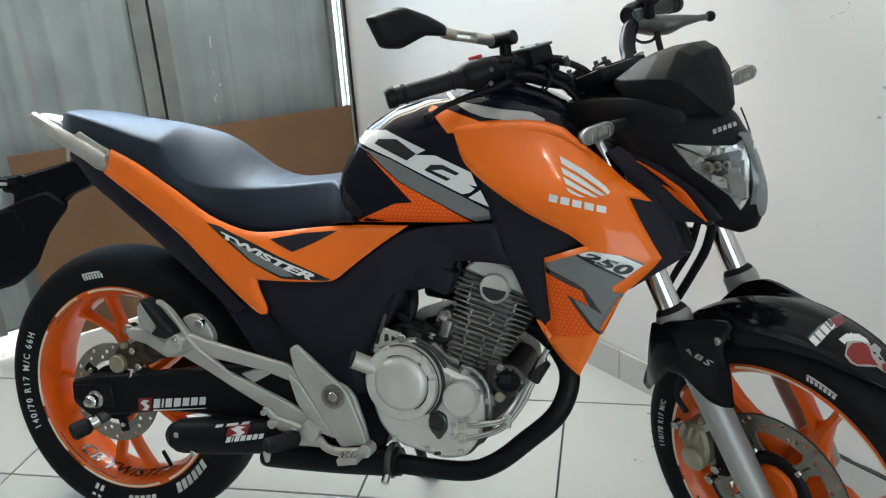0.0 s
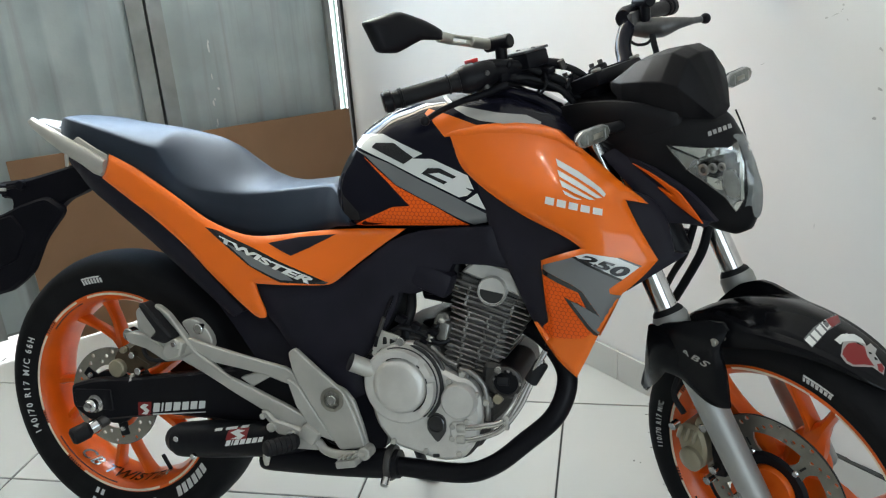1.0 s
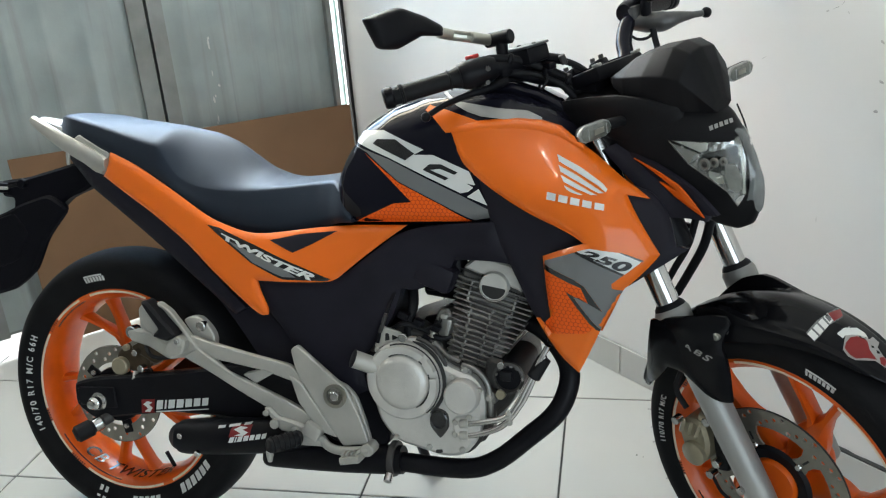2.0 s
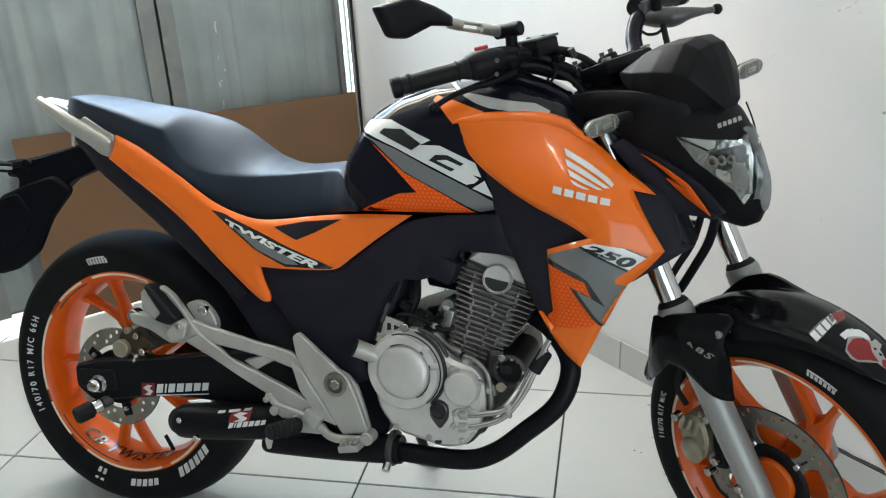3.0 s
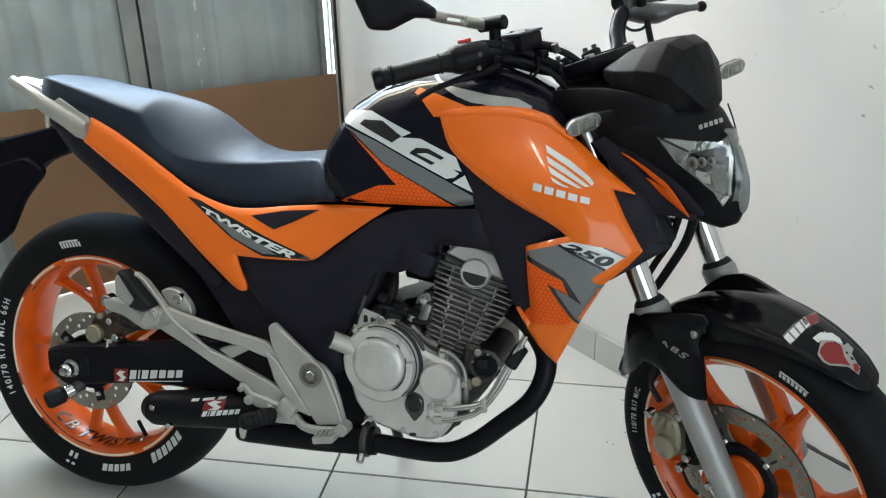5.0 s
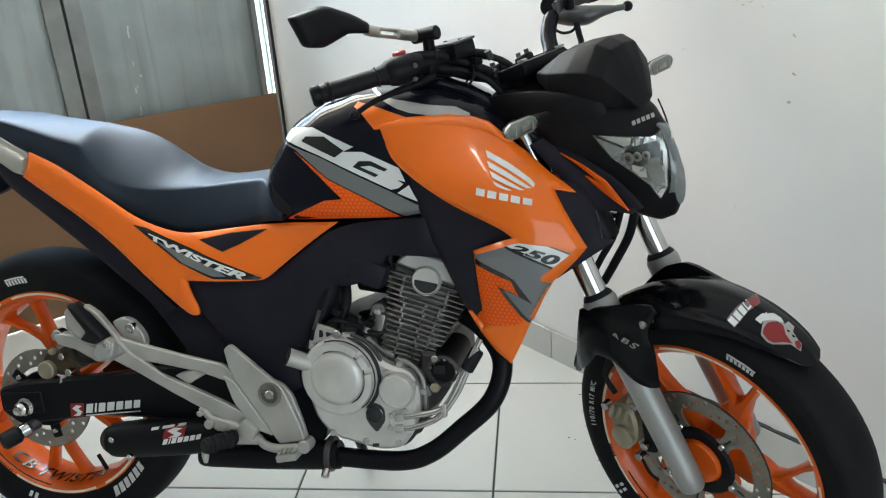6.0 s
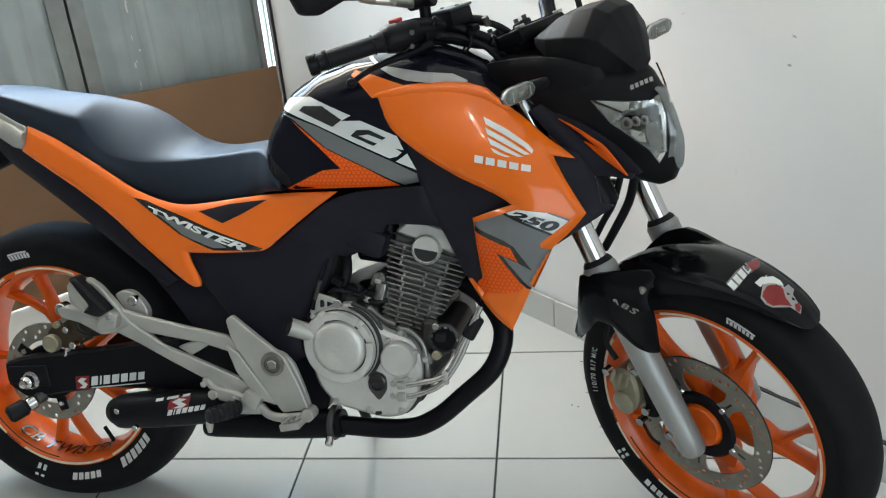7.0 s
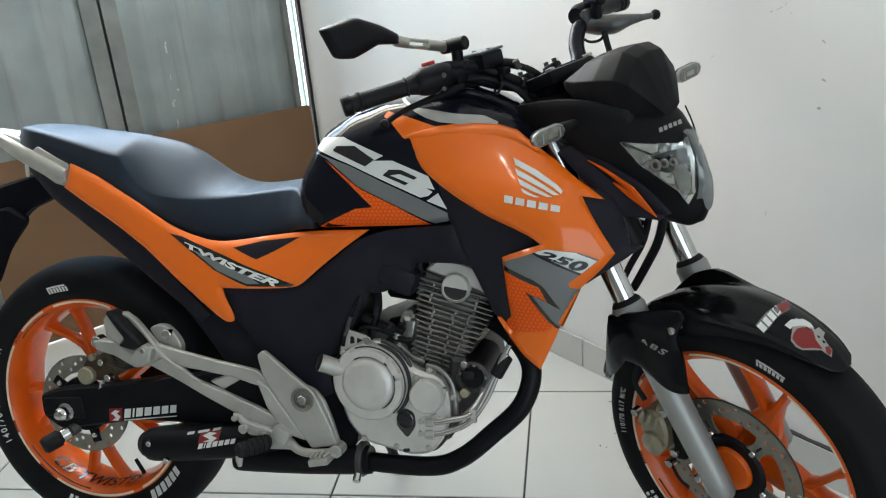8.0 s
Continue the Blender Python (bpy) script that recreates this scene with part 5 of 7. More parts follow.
part("pipe_stay", block((0.896, -0.164, 0.380), (0.010, 0.012, 0.026), 0.002), SILVER, engine)
part("hose_end", rod((0.936, -0.157, 0.455), (0.956, -0.150, 0.492), 0.0125, 14), GRIP, engine)
part("oil_cooler", block((0.985, -0.02, 0.56), (0.03, 0.20, 0.12), 0.006, Matrix.Rotation(radians(20), 4, "Y")), STEEL_BLACK, engine)

# -- frame and black side covers --
frame_part = fixed("frame_spar", skin([(0.398, 0.600), (0.551, 0.602), (0.627, 0.660), (0.699, 0.714), (0.863, 0.729), (0.879, 0.693), (0.899, 0.653), (0.862, 0.658), (0.786, 0.655), (0.769, 0.622), (0.716, 0.594), (0.684, 0.598), (0.667, 0.543), (0.628, 0.487), (0.605, 0.45), (0.616, 0.398), (0.590, 0.385), (0.54, 0.40), (0.49, 0.45), (0.455, 0.49), (0.439, 0.518), (0.417, 0.540)],
                               [(0.40, 0.59, -0.165), (0.56, 0.56, -0.150), (0.56, 0.45, -0.150), (0.65, 0.62, -0.150), (0.72, 0.70, -0.150), (0.85, 0.70, -0.160), (0.80, 0.66, -0.142), (0.62, 0.42, -0.150)], 0.03, 0.014, 0.008, 0.02), PLASTIC, "matte black frame and side cover")
fixed("inner_frame", loft([superring(0.36, 0.40, 0.62, 0.085), superring(0.50, 0.36, 0.72, 0.115), superring(0.60, 0.42, 0.73, 0.11), superring(0.645, 0.54, 0.735, 0.105), superring(0.69, 0.61, 0.74, 0.10), superring(0.76, 0.655, 0.75, 0.095), superring(0.95, 0.665, 0.80, 0.075), superring(1.06, 0.70, 0.90, 0.045)]), STEEL_BLACK)
fixed("bracket_boss", block((0.745, -0.12, 0.625), (0.08, 0.05, 0.05), 0.012, Matrix.Rotation(radians(20), 4, "Y")), PLASTIC)
part("shock_spring", tube([(0.435 + 0.005 * i / 3 - 0.02, -0.05 + 0.03 * math.cos(i * 0.9), 0.42 + 0.006 * i + 0.03 * math.sin(i * 0.9)) for i in range(26)], 0.006, 8, 3), SPRING_RED, frame_part)
fixed("rear_fender", skin([(0.16, 0.64), (0.26, 0.66), (0.39, 0.555), (0.45, 0.545), (0.50, 0.48), (0.48, 0.40), (0.40, 0.41), (0.30, 0.52), (0.22, 0.59)], [(0.2, 0.62, -0.085), (0.35, 0.50, -0.105), (0.45, 0.44, -0.11)], 0.02, 0.016), PLASTIC, "matte black inner rear fender")

# -- tank --
TANK = [(0.545, 0.728, 0.800, 0.070), (0.552, 0.724, 0.812, 0.115), (0.562, 0.721, 0.830, 0.135), (0.580, 0.715, 0.866, 0.148), (0.61, 0.712, 0.908, 0.156), (0.66, 0.712, 0.938, 0.159), (0.72, 0.712, 0.956, 0.161), (0.80, 0.714, 0.968, 0.160),
        (0.88, 0.720, 0.965, 0.155), (0.95, 0.735, 0.940, 0.138), (1.0, 0.77, 0.910, 0.10), (1.03, 0.80, 0.885, 0.06)]
rings = []
for i in range(37):
    x = 0.545 + (1.03 - 0.545) * (i / 36) ** 1.25
    zb, zt, w = lerp_table(TANK, x)
    rings.append(superring(x, zb, zt, w, 2.7, 56, e_low=6.0))
tank = fixed("fuel_tank", loft(rings), GLOSS, "gloss black fuel tank with model graphics")
cap = part("filler_cap", lathe([(0.034, 0), (0.034, 0.004), (0.030, 0.007), (0.0001, 0.008)], 32), DISC, tank)
cap.matrix_basis = Matrix.Translation((0.735, 0, 0.955)) @ Matrix.Rotation(radians(90), 4, "X")
part("top_cover", loft([superring(x, z - 0.02, z + 0.012, w, 2.4, 24) for x, z, w in ((0.76, 0.955, 0.05), (0.79, 0.962, 0.080), (0.83, 0.966, 0.092), (0.88, 0.963, 0.094), (0.925, 0.950, 0.092), (0.96, 0.932, 0.085), (1.0, 0.905, 0.06))]), GLOSS, tank)

SHROUD_EDGE = [(0.777, 0.889), (0.788, 0.896), (0.832, 0.903), (0.869, 0.906), (0.900, 0.907), (0.940, 0.903), (0.973, 0.893), (0.991, 0.878), (1.043, 0.841), (1.084, 0.808), (1.108, 0.793), (1.128, 0.777), (1.092, 0.783), (1.115, 0.741), (1.148, 0.688), (1.128, 0.663), (1.100, 0.636), (1.093, 0.631), (1.079, 0.603), (1.055, 0.557),
               (1.038, 0.516), (1.017, 0.471), (0.986, 0.494), (0.960, 0.526), (0.938, 0.561), (0.945, 0.562), (0.967, 0.537), (0.962, 0.600), (0.954, 0.676), (1.001, 0.696), (1.028, 0.705), (1.005, 0.720), (0.931, 0.749), (0.869, 0.784), (0.834, 0.808), (0.808, 0.831), (0.790, 0.860)]
SHROUD_Y = [(0.78, 0.89, -0.157), (0.80, 0.895, -0.157), (0.85, 0.90, -0.158), (0.95, 0.89, -0.140), (1.04, 0.835, -0.150), (0.84, 0.83, -0.172), (0.90, 0.80, -0.190), (0.98, 0.80, -0.202), (1.04, 0.77, -0.212), (1.10, 0.75, -0.200), (1.145, 0.69, -0.195), (1.02, 0.72, -0.215),
            (0.96, 0.68, -0.185), (1.02, 0.68, -0.220), (1.09, 0.645, -0.205), (0.96, 0.57, -0.160), (1.0, 0.60, -0.190), (1.05, 0.57, -0.180), (1.02, 0.49, -0.165)]
panel = skin(SHROUD_EDGE, SHROUD_Y, 0.006, 0.007, 0.008, 0.014)
panel_left = mirror(panel)
shroud = fixed("side_shroud", panel, ORANGE, "glossy orange tank shroud with grey graphics")
fixed("side_shroud", panel_left, ORANGE, "glossy orange tank shroud")
LIP = [(0.779, 0.889), (0.790, 0.896), (0.810, 0.900), (0.832, 0.903), (0.869, 0.906), (0.900, 0.907), (0.940, 0.903), (0.973, 0.893), (0.991, 0.879), (1.015, 0.862)]
lead = thin_plate(SHROUD_Y)
bm = bmesh.new()
rows = []
for i, (x, z) in enumerate(LIP):
    r = 0.017 * min(1.0, 0.35 + 0.3 * i, 0.35 + 0.3 * (len(LIP) - 1 - i))
    y = lead(x, z - r) - 0.0004
    rows.append([bm.verts.new((x + 0.001, y + r * (1 - math.cos(radians(a))) * 1.3, z - r * 0.92 + r * math.sin(radians(a)))) for a in (-12, 5, 20, 35, 50, 65, 80, 95)])
for p, q in zip(rows, rows[1:]):
    for k in range(7):
        bm.faces.new((p[k], p[k + 1], q[k + 1], q[k]))
part("shroud_lip", bm, ORANGE, shroud)
infill = skin([(0.776, 0.886), (0.797, 0.827), (0.830, 0.784), (0.854, 0.746), (0.858, 0.722), (0.873, 0.692), (0.898, 0.643), (0.922, 0.587), (0.937, 0.557), (0.965, 0.528), (0.985, 0.578), (0.975, 0.659), (1.025, 0.691), (1.053, 0.695), (1.020, 0.740), (0.926, 0.79), (0.852, 0.84), (0.815, 0.89)],
              [(0.80, 0.88, -0.150), (0.86, 0.74, -0.160), (0.90, 0.68, -0.165), (0.95, 0.70, -0.178), (1.02, 0.71, -0.19), (0.97, 0.56, -0.150), (0.93, 0.60, -0.150), (0.90, 0.79, -0.175)], 0.01, 0.012, 0.006, 0.015)
infill_left = mirror(infill)
fixed("shroud_infill", infill, PLASTIC, "matte black lower tank cover")
fixed("shroud_infill", infill_left, PLASTIC)
nose_plate = skin([(1.075, 0.805), (1.105, 0.795), (1.135, 0.785), (1.160, 0.750), (1.172, 0.700), (1.192, 0.697), (1.150, 0.668), (1.100, 0.634), (1.085, 0.650), (1.100, 0.70), (1.085, 0.75)],
                  [(1.09, 0.79, -0.168), (1.15, 0.76, -0.162), (1.18, 0.70, -0.176), (1.11, 0.65, -0.186), (1.10, 0.72, -0.180)], 0.02, 0.009)
nose_left = mirror(nose_plate)
fixed("shroud_nose", nose_plate, PLASTIC)
fixed("shroud_nose", nose_left, PLASTIC)

# -- seat --
SEAT = [  # x, bottom, height of the side ridge, crest, ridge half width, bottom half width
    (-0.135, 0.893, 0.906, 0.913, 0.026, 0.03), (-0.128, 0.889, 0.911, 0.919, 0.042, 0.046), (-0.116, 0.885, 0.914, 0.921, 0.058, 0.062), (-0.1, 0.88, 0.916, 0.922, 0.073, 0.077), (-0.08, 0.874, 0.9165, 0.921, 0.09, 0.094), (-0.06, 0.87, 0.914, 0.9195, 0.1, 0.104), (-0.022, 0.866, 0.905, 0.914, 0.105, 0.111),
    (0.04, 0.842, 0.888, 0.908, 0.106, 0.114), (0.1, 0.808, 0.87, 0.901, 0.106, 0.116), (0.135, 0.79, 0.861, 0.8965, 0.105, 0.116), (0.152, 0.781, 0.8585, 0.8945, 0.105, 0.117), (0.163, 0.774, 0.843, 0.892, 0.105, 0.118), (0.18, 0.765, 0.816, 0.889, 0.105, 0.118), (0.2, 0.754, 0.794, 0.885, 0.105, 0.118),
    (0.225, 0.74, 0.782, 0.88, 0.105, 0.118), (0.255, 0.722, 0.776, 0.871, 0.106, 0.119), (0.285, 0.708, 0.773, 0.856, 0.106, 0.119), (0.31, 0.697, 0.772, 0.838, 0.106, 0.12), (0.345, 0.688, 0.772, 0.812, 0.106, 0.123), (0.385, 0.684, 0.774, 0.795, 0.105, 0.126), (0.425, 0.687, 0.777, 0.79, 0.102, 0.126),
    (0.47, 0.693, 0.782, 0.794, 0.098, 0.126), (0.505, 0.701, 0.787, 0.799, 0.098, 0.124), (0.535, 0.711, 0.791, 0.803, 0.107, 0.128), (0.55, 0.716, 0.788, 0.801, 0.12, 0.135), (0.567, 0.72, 0.772, 0.785, 0.136, 0.145), (0.58, 0.721, 0.752, 0.762, 0.144, 0.149), (0.592, 0.721, 0.73, 0.735, 0.146, 0.149)]


def seat_ring(x):
    """A section across the seat: upholstered flank, a soft piped ridge and a crowned top."""
    zb, zr, zt, wr, wb = lerp_table(SEAT, x)
    h, up = zr - zb, zt - zr
    soft = min(0.006, h * 0.25)
    half = [(wb * 0.96, zb - 0.004), (wb, zb)]
    for f in (0.22, 0.44, 0.64, 0.80):
        half.append((wb + (wr - wb) * f ** 1.15 + 0.003 * math.sin(math.pi * f), zb + (h - soft) * f))
    half += [(wr + 0.0022, zr - soft), (wr + 0.0004, zr - soft * 0.40), (wr - 0.005, zr + up * 0.055)]
    for f in (0.86, 0.70, 0.5, 0.3, 0.14):
        half.append((wr * f, zr + up * (1 - f ** 1.55)))
    half.append((0, zt))
    return [(x, -y, z) for y, z in half] + [(x, y, z) for y, z in half[-2::-1]]


seat = fixed("seat", loft([seat_ring(-0.135 + 0.727 * i / 150) for i in range(151)]), VINYL, "two-level black vinyl motorcycle seat")
for _ in range(3):
    co = [v.co.copy() for v in seat.data.vertices]
    count = len(seat_ring(0.2))
    for i in range(2, 149):
        for j in range(count):
            seat.data.vertices[i * count + j].co = (co[(i - 1) * count + j] + 2 * co[i * count + j] + co[(i + 1) * count + j]) / 4
seat.data.set_sharp_from_angle(angle=radians(70))

# -- tail --
TAIL_EDGE = [(0.044, 0.843), (0.114, 0.814), (0.196, 0.768), (0.257, 0.731), (0.291, 0.715), (0.333, 0.702), (0.383, 0.690), (0.431, 0.693), (0.498, 0.703), (0.587, 0.712), (0.698, 0.716), (0.658, 0.688), (0.626, 0.664), (0.584, 0.630), (0.564, 0.612),
             (0.548, 0.607), (0.487, 0.605), (0.404, 0.604), (0.412, 0.582), (0.430, 0.551), (0.429, 0.541), (0.416, 0.538), (0.392, 0.551), (0.312, 0.607), (0.241, 0.662), (0.193, 0.695), (0.145, 0.727), (0.082, 0.763), (0.031, 0.793), (0.041, 0.813)]
tail = skin(TAIL_EDGE, [(0.05, 0.83, -0.122), (0.15, 0.78, -0.134), (0.25, 0.70, -0.145), (0.34, 0.68, -0.160), (0.34, 0.60, -0.170), (0.42, 0.56, -0.182), (0.45, 0.65, -0.172), (0.42, 0.69, -0.155), (0.55, 0.70, -0.142), (0.56, 0.63, -0.162), (0.70, 0.72, -0.145)], 0.005, 0.007, 0.006, 0.012)
tail_left = mirror(tail)
tail_panel = fixed("tail_panel", tail, ORANGE, "glossy orange tail side panel")
fixed("tail_panel", tail_left, ORANGE, "glossy orange tail side panel")
under = skin([(-0.107, 0.857), (-0.072, 0.84), (0.024, 0.797), (0.07, 0.766), (0.129, 0.729), (0.175, 0.696), (0.219, 0.661), (0.282, 0.601), (0.356, 0.539), (0.33, 0.524), (0.242, 0.588), (0.184, 0.632), (0.047, 0.729), (-0.02, 0.77), (-0.049, 0.799), (-0.08, 0.822)],
             [(-0.12, 0.85, -0.080), (0.0, 0.78, -0.110), (0.0, 0.74, -0.110), (0.15, 0.68, -0.122), (0.25, 0.62, -0.130), (0.38, 0.55, -0.140)], 0.02, 0.014)
under_left = mirror(under)
fixed("tail_lower_cover", under, PLASTIC)
fixed("tail_lower_cover", under_left, PLASTIC)
fixed("tail_core", loft([superring(x, zb, zt, w) for x, zb, zt, w in ((-0.14, 0.87, 0.90, 0.05), (-0.05, 0.83, 0.885, 0.085), (0.1, 0.76, 0.81, 0.09), (0.3, 0.63, 0.71, 0.09), (0.42, 0.56, 0.69, 0.09), (0.55, 0.62, 0.70, 0.09))]), PLASTIC)


def grab_rail(s):
    """A flat cast rail, tall at the front and pointed behind."""
    rows = ((-0.157, 0.104, 0.911, 0.901), (-0.147, 0.110, 0.9155, 0.892), (-0.11, 0.114, 0.899, 0.868), (-0.069, 0.117, 0.8795, 0.843), (-0.017, 0.119, 0.857, 0.818), (0.010, 0.120, 0.8445, 0.801), (0.030, 0.121, 0.835, 0.796), (0.039, 0.121, 0.829, 0.804))
    rings = []
    for x, y, top, low in rows:
        m, h = (top + low) / 2, (top - low) / 2
        rings.append([(x, s * (y + dy), m + k * h) for dy, k in ((-0.010, -0.7), (-0.010, 0.7), (-0.006, 1), (0.001, 1), (0.006, 0.72), (0.008, 0.1), (0.005, -0.7), (0.0, -1), (-0.006, -1))])
    return loft(rings)


for s in (-1, 1):
    g = fixed("grab_rail", grab_rail(s), SILVER, "silver painted passenger grab rail")
    part("rail_inner", plate([(-0.047, 0.867), (-0.032, 0.877), (0.039, 0.840), (0.037, 0.818), (-0.019, 0.845)], s * 0.114, s * 0.100, 0.004, 0.002), SILVER, g)
    part("rail_tab", plate([(-0.061, 0.840), (-0.053, 0.840), (-0.054, 0.815), (-0.060, 0.814)], s * 0.122, s * 0.116, 0.002, 0.001), SILVER, g)
fixed("tail_bridge", loft([[(x, k * w, z + dz) for k, dz in ((-1, -0.010), (-0.9, 0.004), (0, 0.009), (0.9, 0.004), (1, -0.010), (0, -0.014))] for x, z, w in ((-0.224, 0.904, 0.018), (-0.214, 0.905, 0.030), (-0.190, 0.902, 0.042), (-0.150, 0.893, 0.055), (-0.120, 0.885, 0.060))]), SILVER, "silver cover between the grab rails")
# plate holder and mud flap
holder = fixed("plate_holder", plate([(-0.301, 0.772), (-0.222, 0.782), (-0.129, 0.806), (-0.100, 0.815), (-0.02, 0.812), (-0.02, 0.775), (-0.049, 0.770), (-0.073, 0.756), (-0.119, 0.738), (-0.150, 0.712), (-0.19, 0.66), (-0.235, 0.655), (-0.272, 0.700), (-0.266, 0.736), (-0.300, 0.737)], -0.058, -0.026, 0.010, 0.006), FLAP, "black rear plate holder and mud flap")
part("mud_flap", plate([(-0.309, 0.694), (-0.272, 0.708), (-0.243, 0.722), (-0.172, 0.744), (-0.156, 0.742), (-0.119, 0.721), (-0.124, 0.706), (-0.150, 0.678), (-0.175, 0.649), (-0.195, 0.610), (-0.212, 0.577), (-0.240, 0.553), (-0.277, 0.528), (-0.330, 0.512), (-0.34, 0.57), (-0.33, 0.665)], -0.070, -0.048, 0.010, 0.006), FLAP, holder)
part("flap_rib", plate([(-0.300, 0.690), (-0.255, 0.703), (-0.22, 0.66), (-0.25, 0.60), (-0.31, 0.575)], -0.0745, -0.066, 0.010, 0.003), FLAP, holder)
part("arm_boss", rod((-0.235, -0.056, 0.768), (-0.235, -0.068, 0.768), 0.011, 16), FLAP, holder)
part("lamp_arm", block((-0.34, -0.035, 0.757), (0.13, 0.06, 0.022), 0.006), FLAP, holder)
part("lamp_strip", block((-0.33, -0.066, 0.757), (0.115, 0.004, 0.007), 0.001), SILVER, holder)
part("rib", block((-0.25, -0.061, 0.765), (0.055, 0.006, 0.007), 0.001, Matrix.Rotation(radians(-12), 4, "Y")), COWL, holder)

# -- fork, front axle and brake --
FORK = Vector((BASE - 0.020, 0, R_FRONT))
for s in (-1, 1):
    off = Vector((0, s * 0.095, 0))

    def at(k):
        return FORK + off + UP * k + Vector((0.020 * max(0.0, 1 - (k + 0.03) / 0.30), 0, 0))
    leg = turning("fork_leg", tube([at(-0.035), at(-0.028), at(0.0), at(0.10), at(0.30), at(0.32)], [0.018, 0.023, 0.0250, 0.0260, 0.0275, 0.0275], 22, 1), FORK_SILVER, "silver telescopic fork leg")
    part("seal_cup", tube([at(0.296), at(0.302), at(0.338), at(0.345)], [0.0275, 0.0310, 0.0315, 0.028], 24, 1), FORK_SILVER, leg)
    part("dust_seal", tube([at(0.343), at(0.349), at(0.355)], [0.028, 0.0265, 0.0215], 24, 1), GRIP, leg)
    part("chrome_tube", rod(at(0.335), at(0.69), 0.0205, 24), CHROME, leg)
    part("axle_clamp", block(at(-0.012) + Vector((-0.004, 0, 0.004)), (0.044, 0.036, 0.042), 0.008, Matrix.Rotation(-RAKE, 4, "Y")), FORK_SILVER, leg)
    part("pinch_bolt", rod(at(0.012) + Vector((-0.012, s * 0.018, 0)), at(0.012) + Vector((-0.012, s * 0.032, 0)), 0.0075, 8), CHROME, leg)
    part("axle_end", rod((BASE, s * 0.085, R_FRONT), (BASE, s * 0.117, R_FRONT), 0.012, 12), CHROME, leg)
caliper = turning("front_caliper", plate([(1.222, 0.372), (1.240, 0.392), (1.262, 0.398), (1.282, 0.390), (1.290, 0.355), (1.286, 0.325), (1.272, 0.303), (1.248, 0.296), (1.236, 0.315), (1.228, 0.345)], -0.105, -0.030, 0.012, 0.006), GOLD, "bronze two-piston front brake caliper")
part("piston_cover", lathe([(0.0235, -0.104), (0.0235, -0.113), (0.020, -0.116), (0.0001, -0.117)], 28, centre=(1.260, 0, 0.328)), GOLD, caliper)
for k in range(3):
    part("rib", beam([(1.232 + 0.016 * k, 0.362), (1.243 + 0.016 * k, 0.394)], [0.0045, 0.0045], -0.1125, -0.104), GOLD, caliper)
part("slider", rod((1.268, -0.092, 0.405), (1.292, -0.092, 0.402), 0.011, 14), GOLD, caliper)
part("mount_plate", plate([(1.284, 0.425), (1.312, 0.43), (1.322, 0.37), (1.318, 0.30), (1.292, 0.292), (1.288, 0.34)], -0.088, -0.074, 0.008, 0.003), STEEL_BLACK, caliper)
for x, z in ((1.284, 0.400), (1.300, 0.318), (1.286, 0.288), (1.300, 0.412)):
    part("bolt", rod((x, -0.085, z), (x, -0.104, z), 0.0085, 10), CHROME, caliper)
part("banjo", rod((1.228, -0.10, 0.388), (1.228, -0.118, 0.388), 0.008, 10), CHROME, caliper)
part("sensor_lead", tube([(1.292, -0.10, 0.286), (1.315, -0.11, 0.272), (1.335, -0.11, 0.262)], 0.003, 8), GRIP, caliper)
part("brake_hose", tube([(1.235, -0.09, 0.405), (1.215, -0.09, 0.44), (1.225, -0.075, 0.50), (1.20, -0.07, 0.58), (1.15, -0.06, 0.70), (1.10, -0.05, 0.80)], 0.0055, 8), GRIP, caliper)
turning("steering_stem", rod(PIVOT + UP * 0.74, PIVOT + UP * 1.04, 0.028, 20), STEEL_BLACK)
for k, h in ((0.84, 0.026), (1.0, 0.022)):
    bm = bmesh.new()
    c = PIVOT + UP * k + Vector((-0.02, 0, 0))
    block(c + Vector((0.02, 0, 0)), (0.075, 0.245, h), 0.010, Matrix.Rotation(-RAKE, 4, "Y"), bm)
    turning("fork_yoke", bm, STEEL_BLACK, "black fork yoke")
turning("brake_line", tube([(1.205, 0.05, 0.72), (1.185, 0.05, 0.662), (1.150, 0.05, 0.602), (1.118, 0.045, 0.548)], 0.0085, 10), GRIP)
turning("brake_line", tube([(1.19, 0.03, 0.73), (1.165, 0.03, 0.665), (1.130, 0.03, 0.610), (1.100, 0.03, 0.560)], 0.0065, 10), GRIP)

# -- front fender --
AX = Vector((BASE, 0, R_FRONT))
FEND = [  # degrees round the axle, half width, crown radius, edge radius, lift of the horns beside the fork
    (53, 0.014, 0.312, 0.310, 0), (55, 0.030, 0.316, 0.310, 0), (60, 0.042, 0.320, 0.306, 0), (66, 0.050, 0.324, 0.302, 0), (74, 0.058, 0.328, 0.297, 0), (82, 0.066, 0.331, 0.291, 0), (90, 0.073, 0.334, 0.286, 0.002), (94, 0.077, 0.335, 0.283, 0.007), (98, 0.080, 0.335, 0.281, 0.015), (102, 0.082, 0.334, 0.279, 0.026),
    (106, 0.083, 0.333, 0.278, 0.034), (113, 0.082, 0.330, 0.278, 0.033), (120, 0.076, 0.327, 0.280, 0.022), (128, 0.070, 0.325, 0.285, 0.006), (134, 0.067, 0.323, 0.289, 0), (148, 0.060, 0.318, 0.294, 0), (160, 0.052, 0.312, 0.298, 0), (166, 0.03, 0.308, 0.302, 0)]


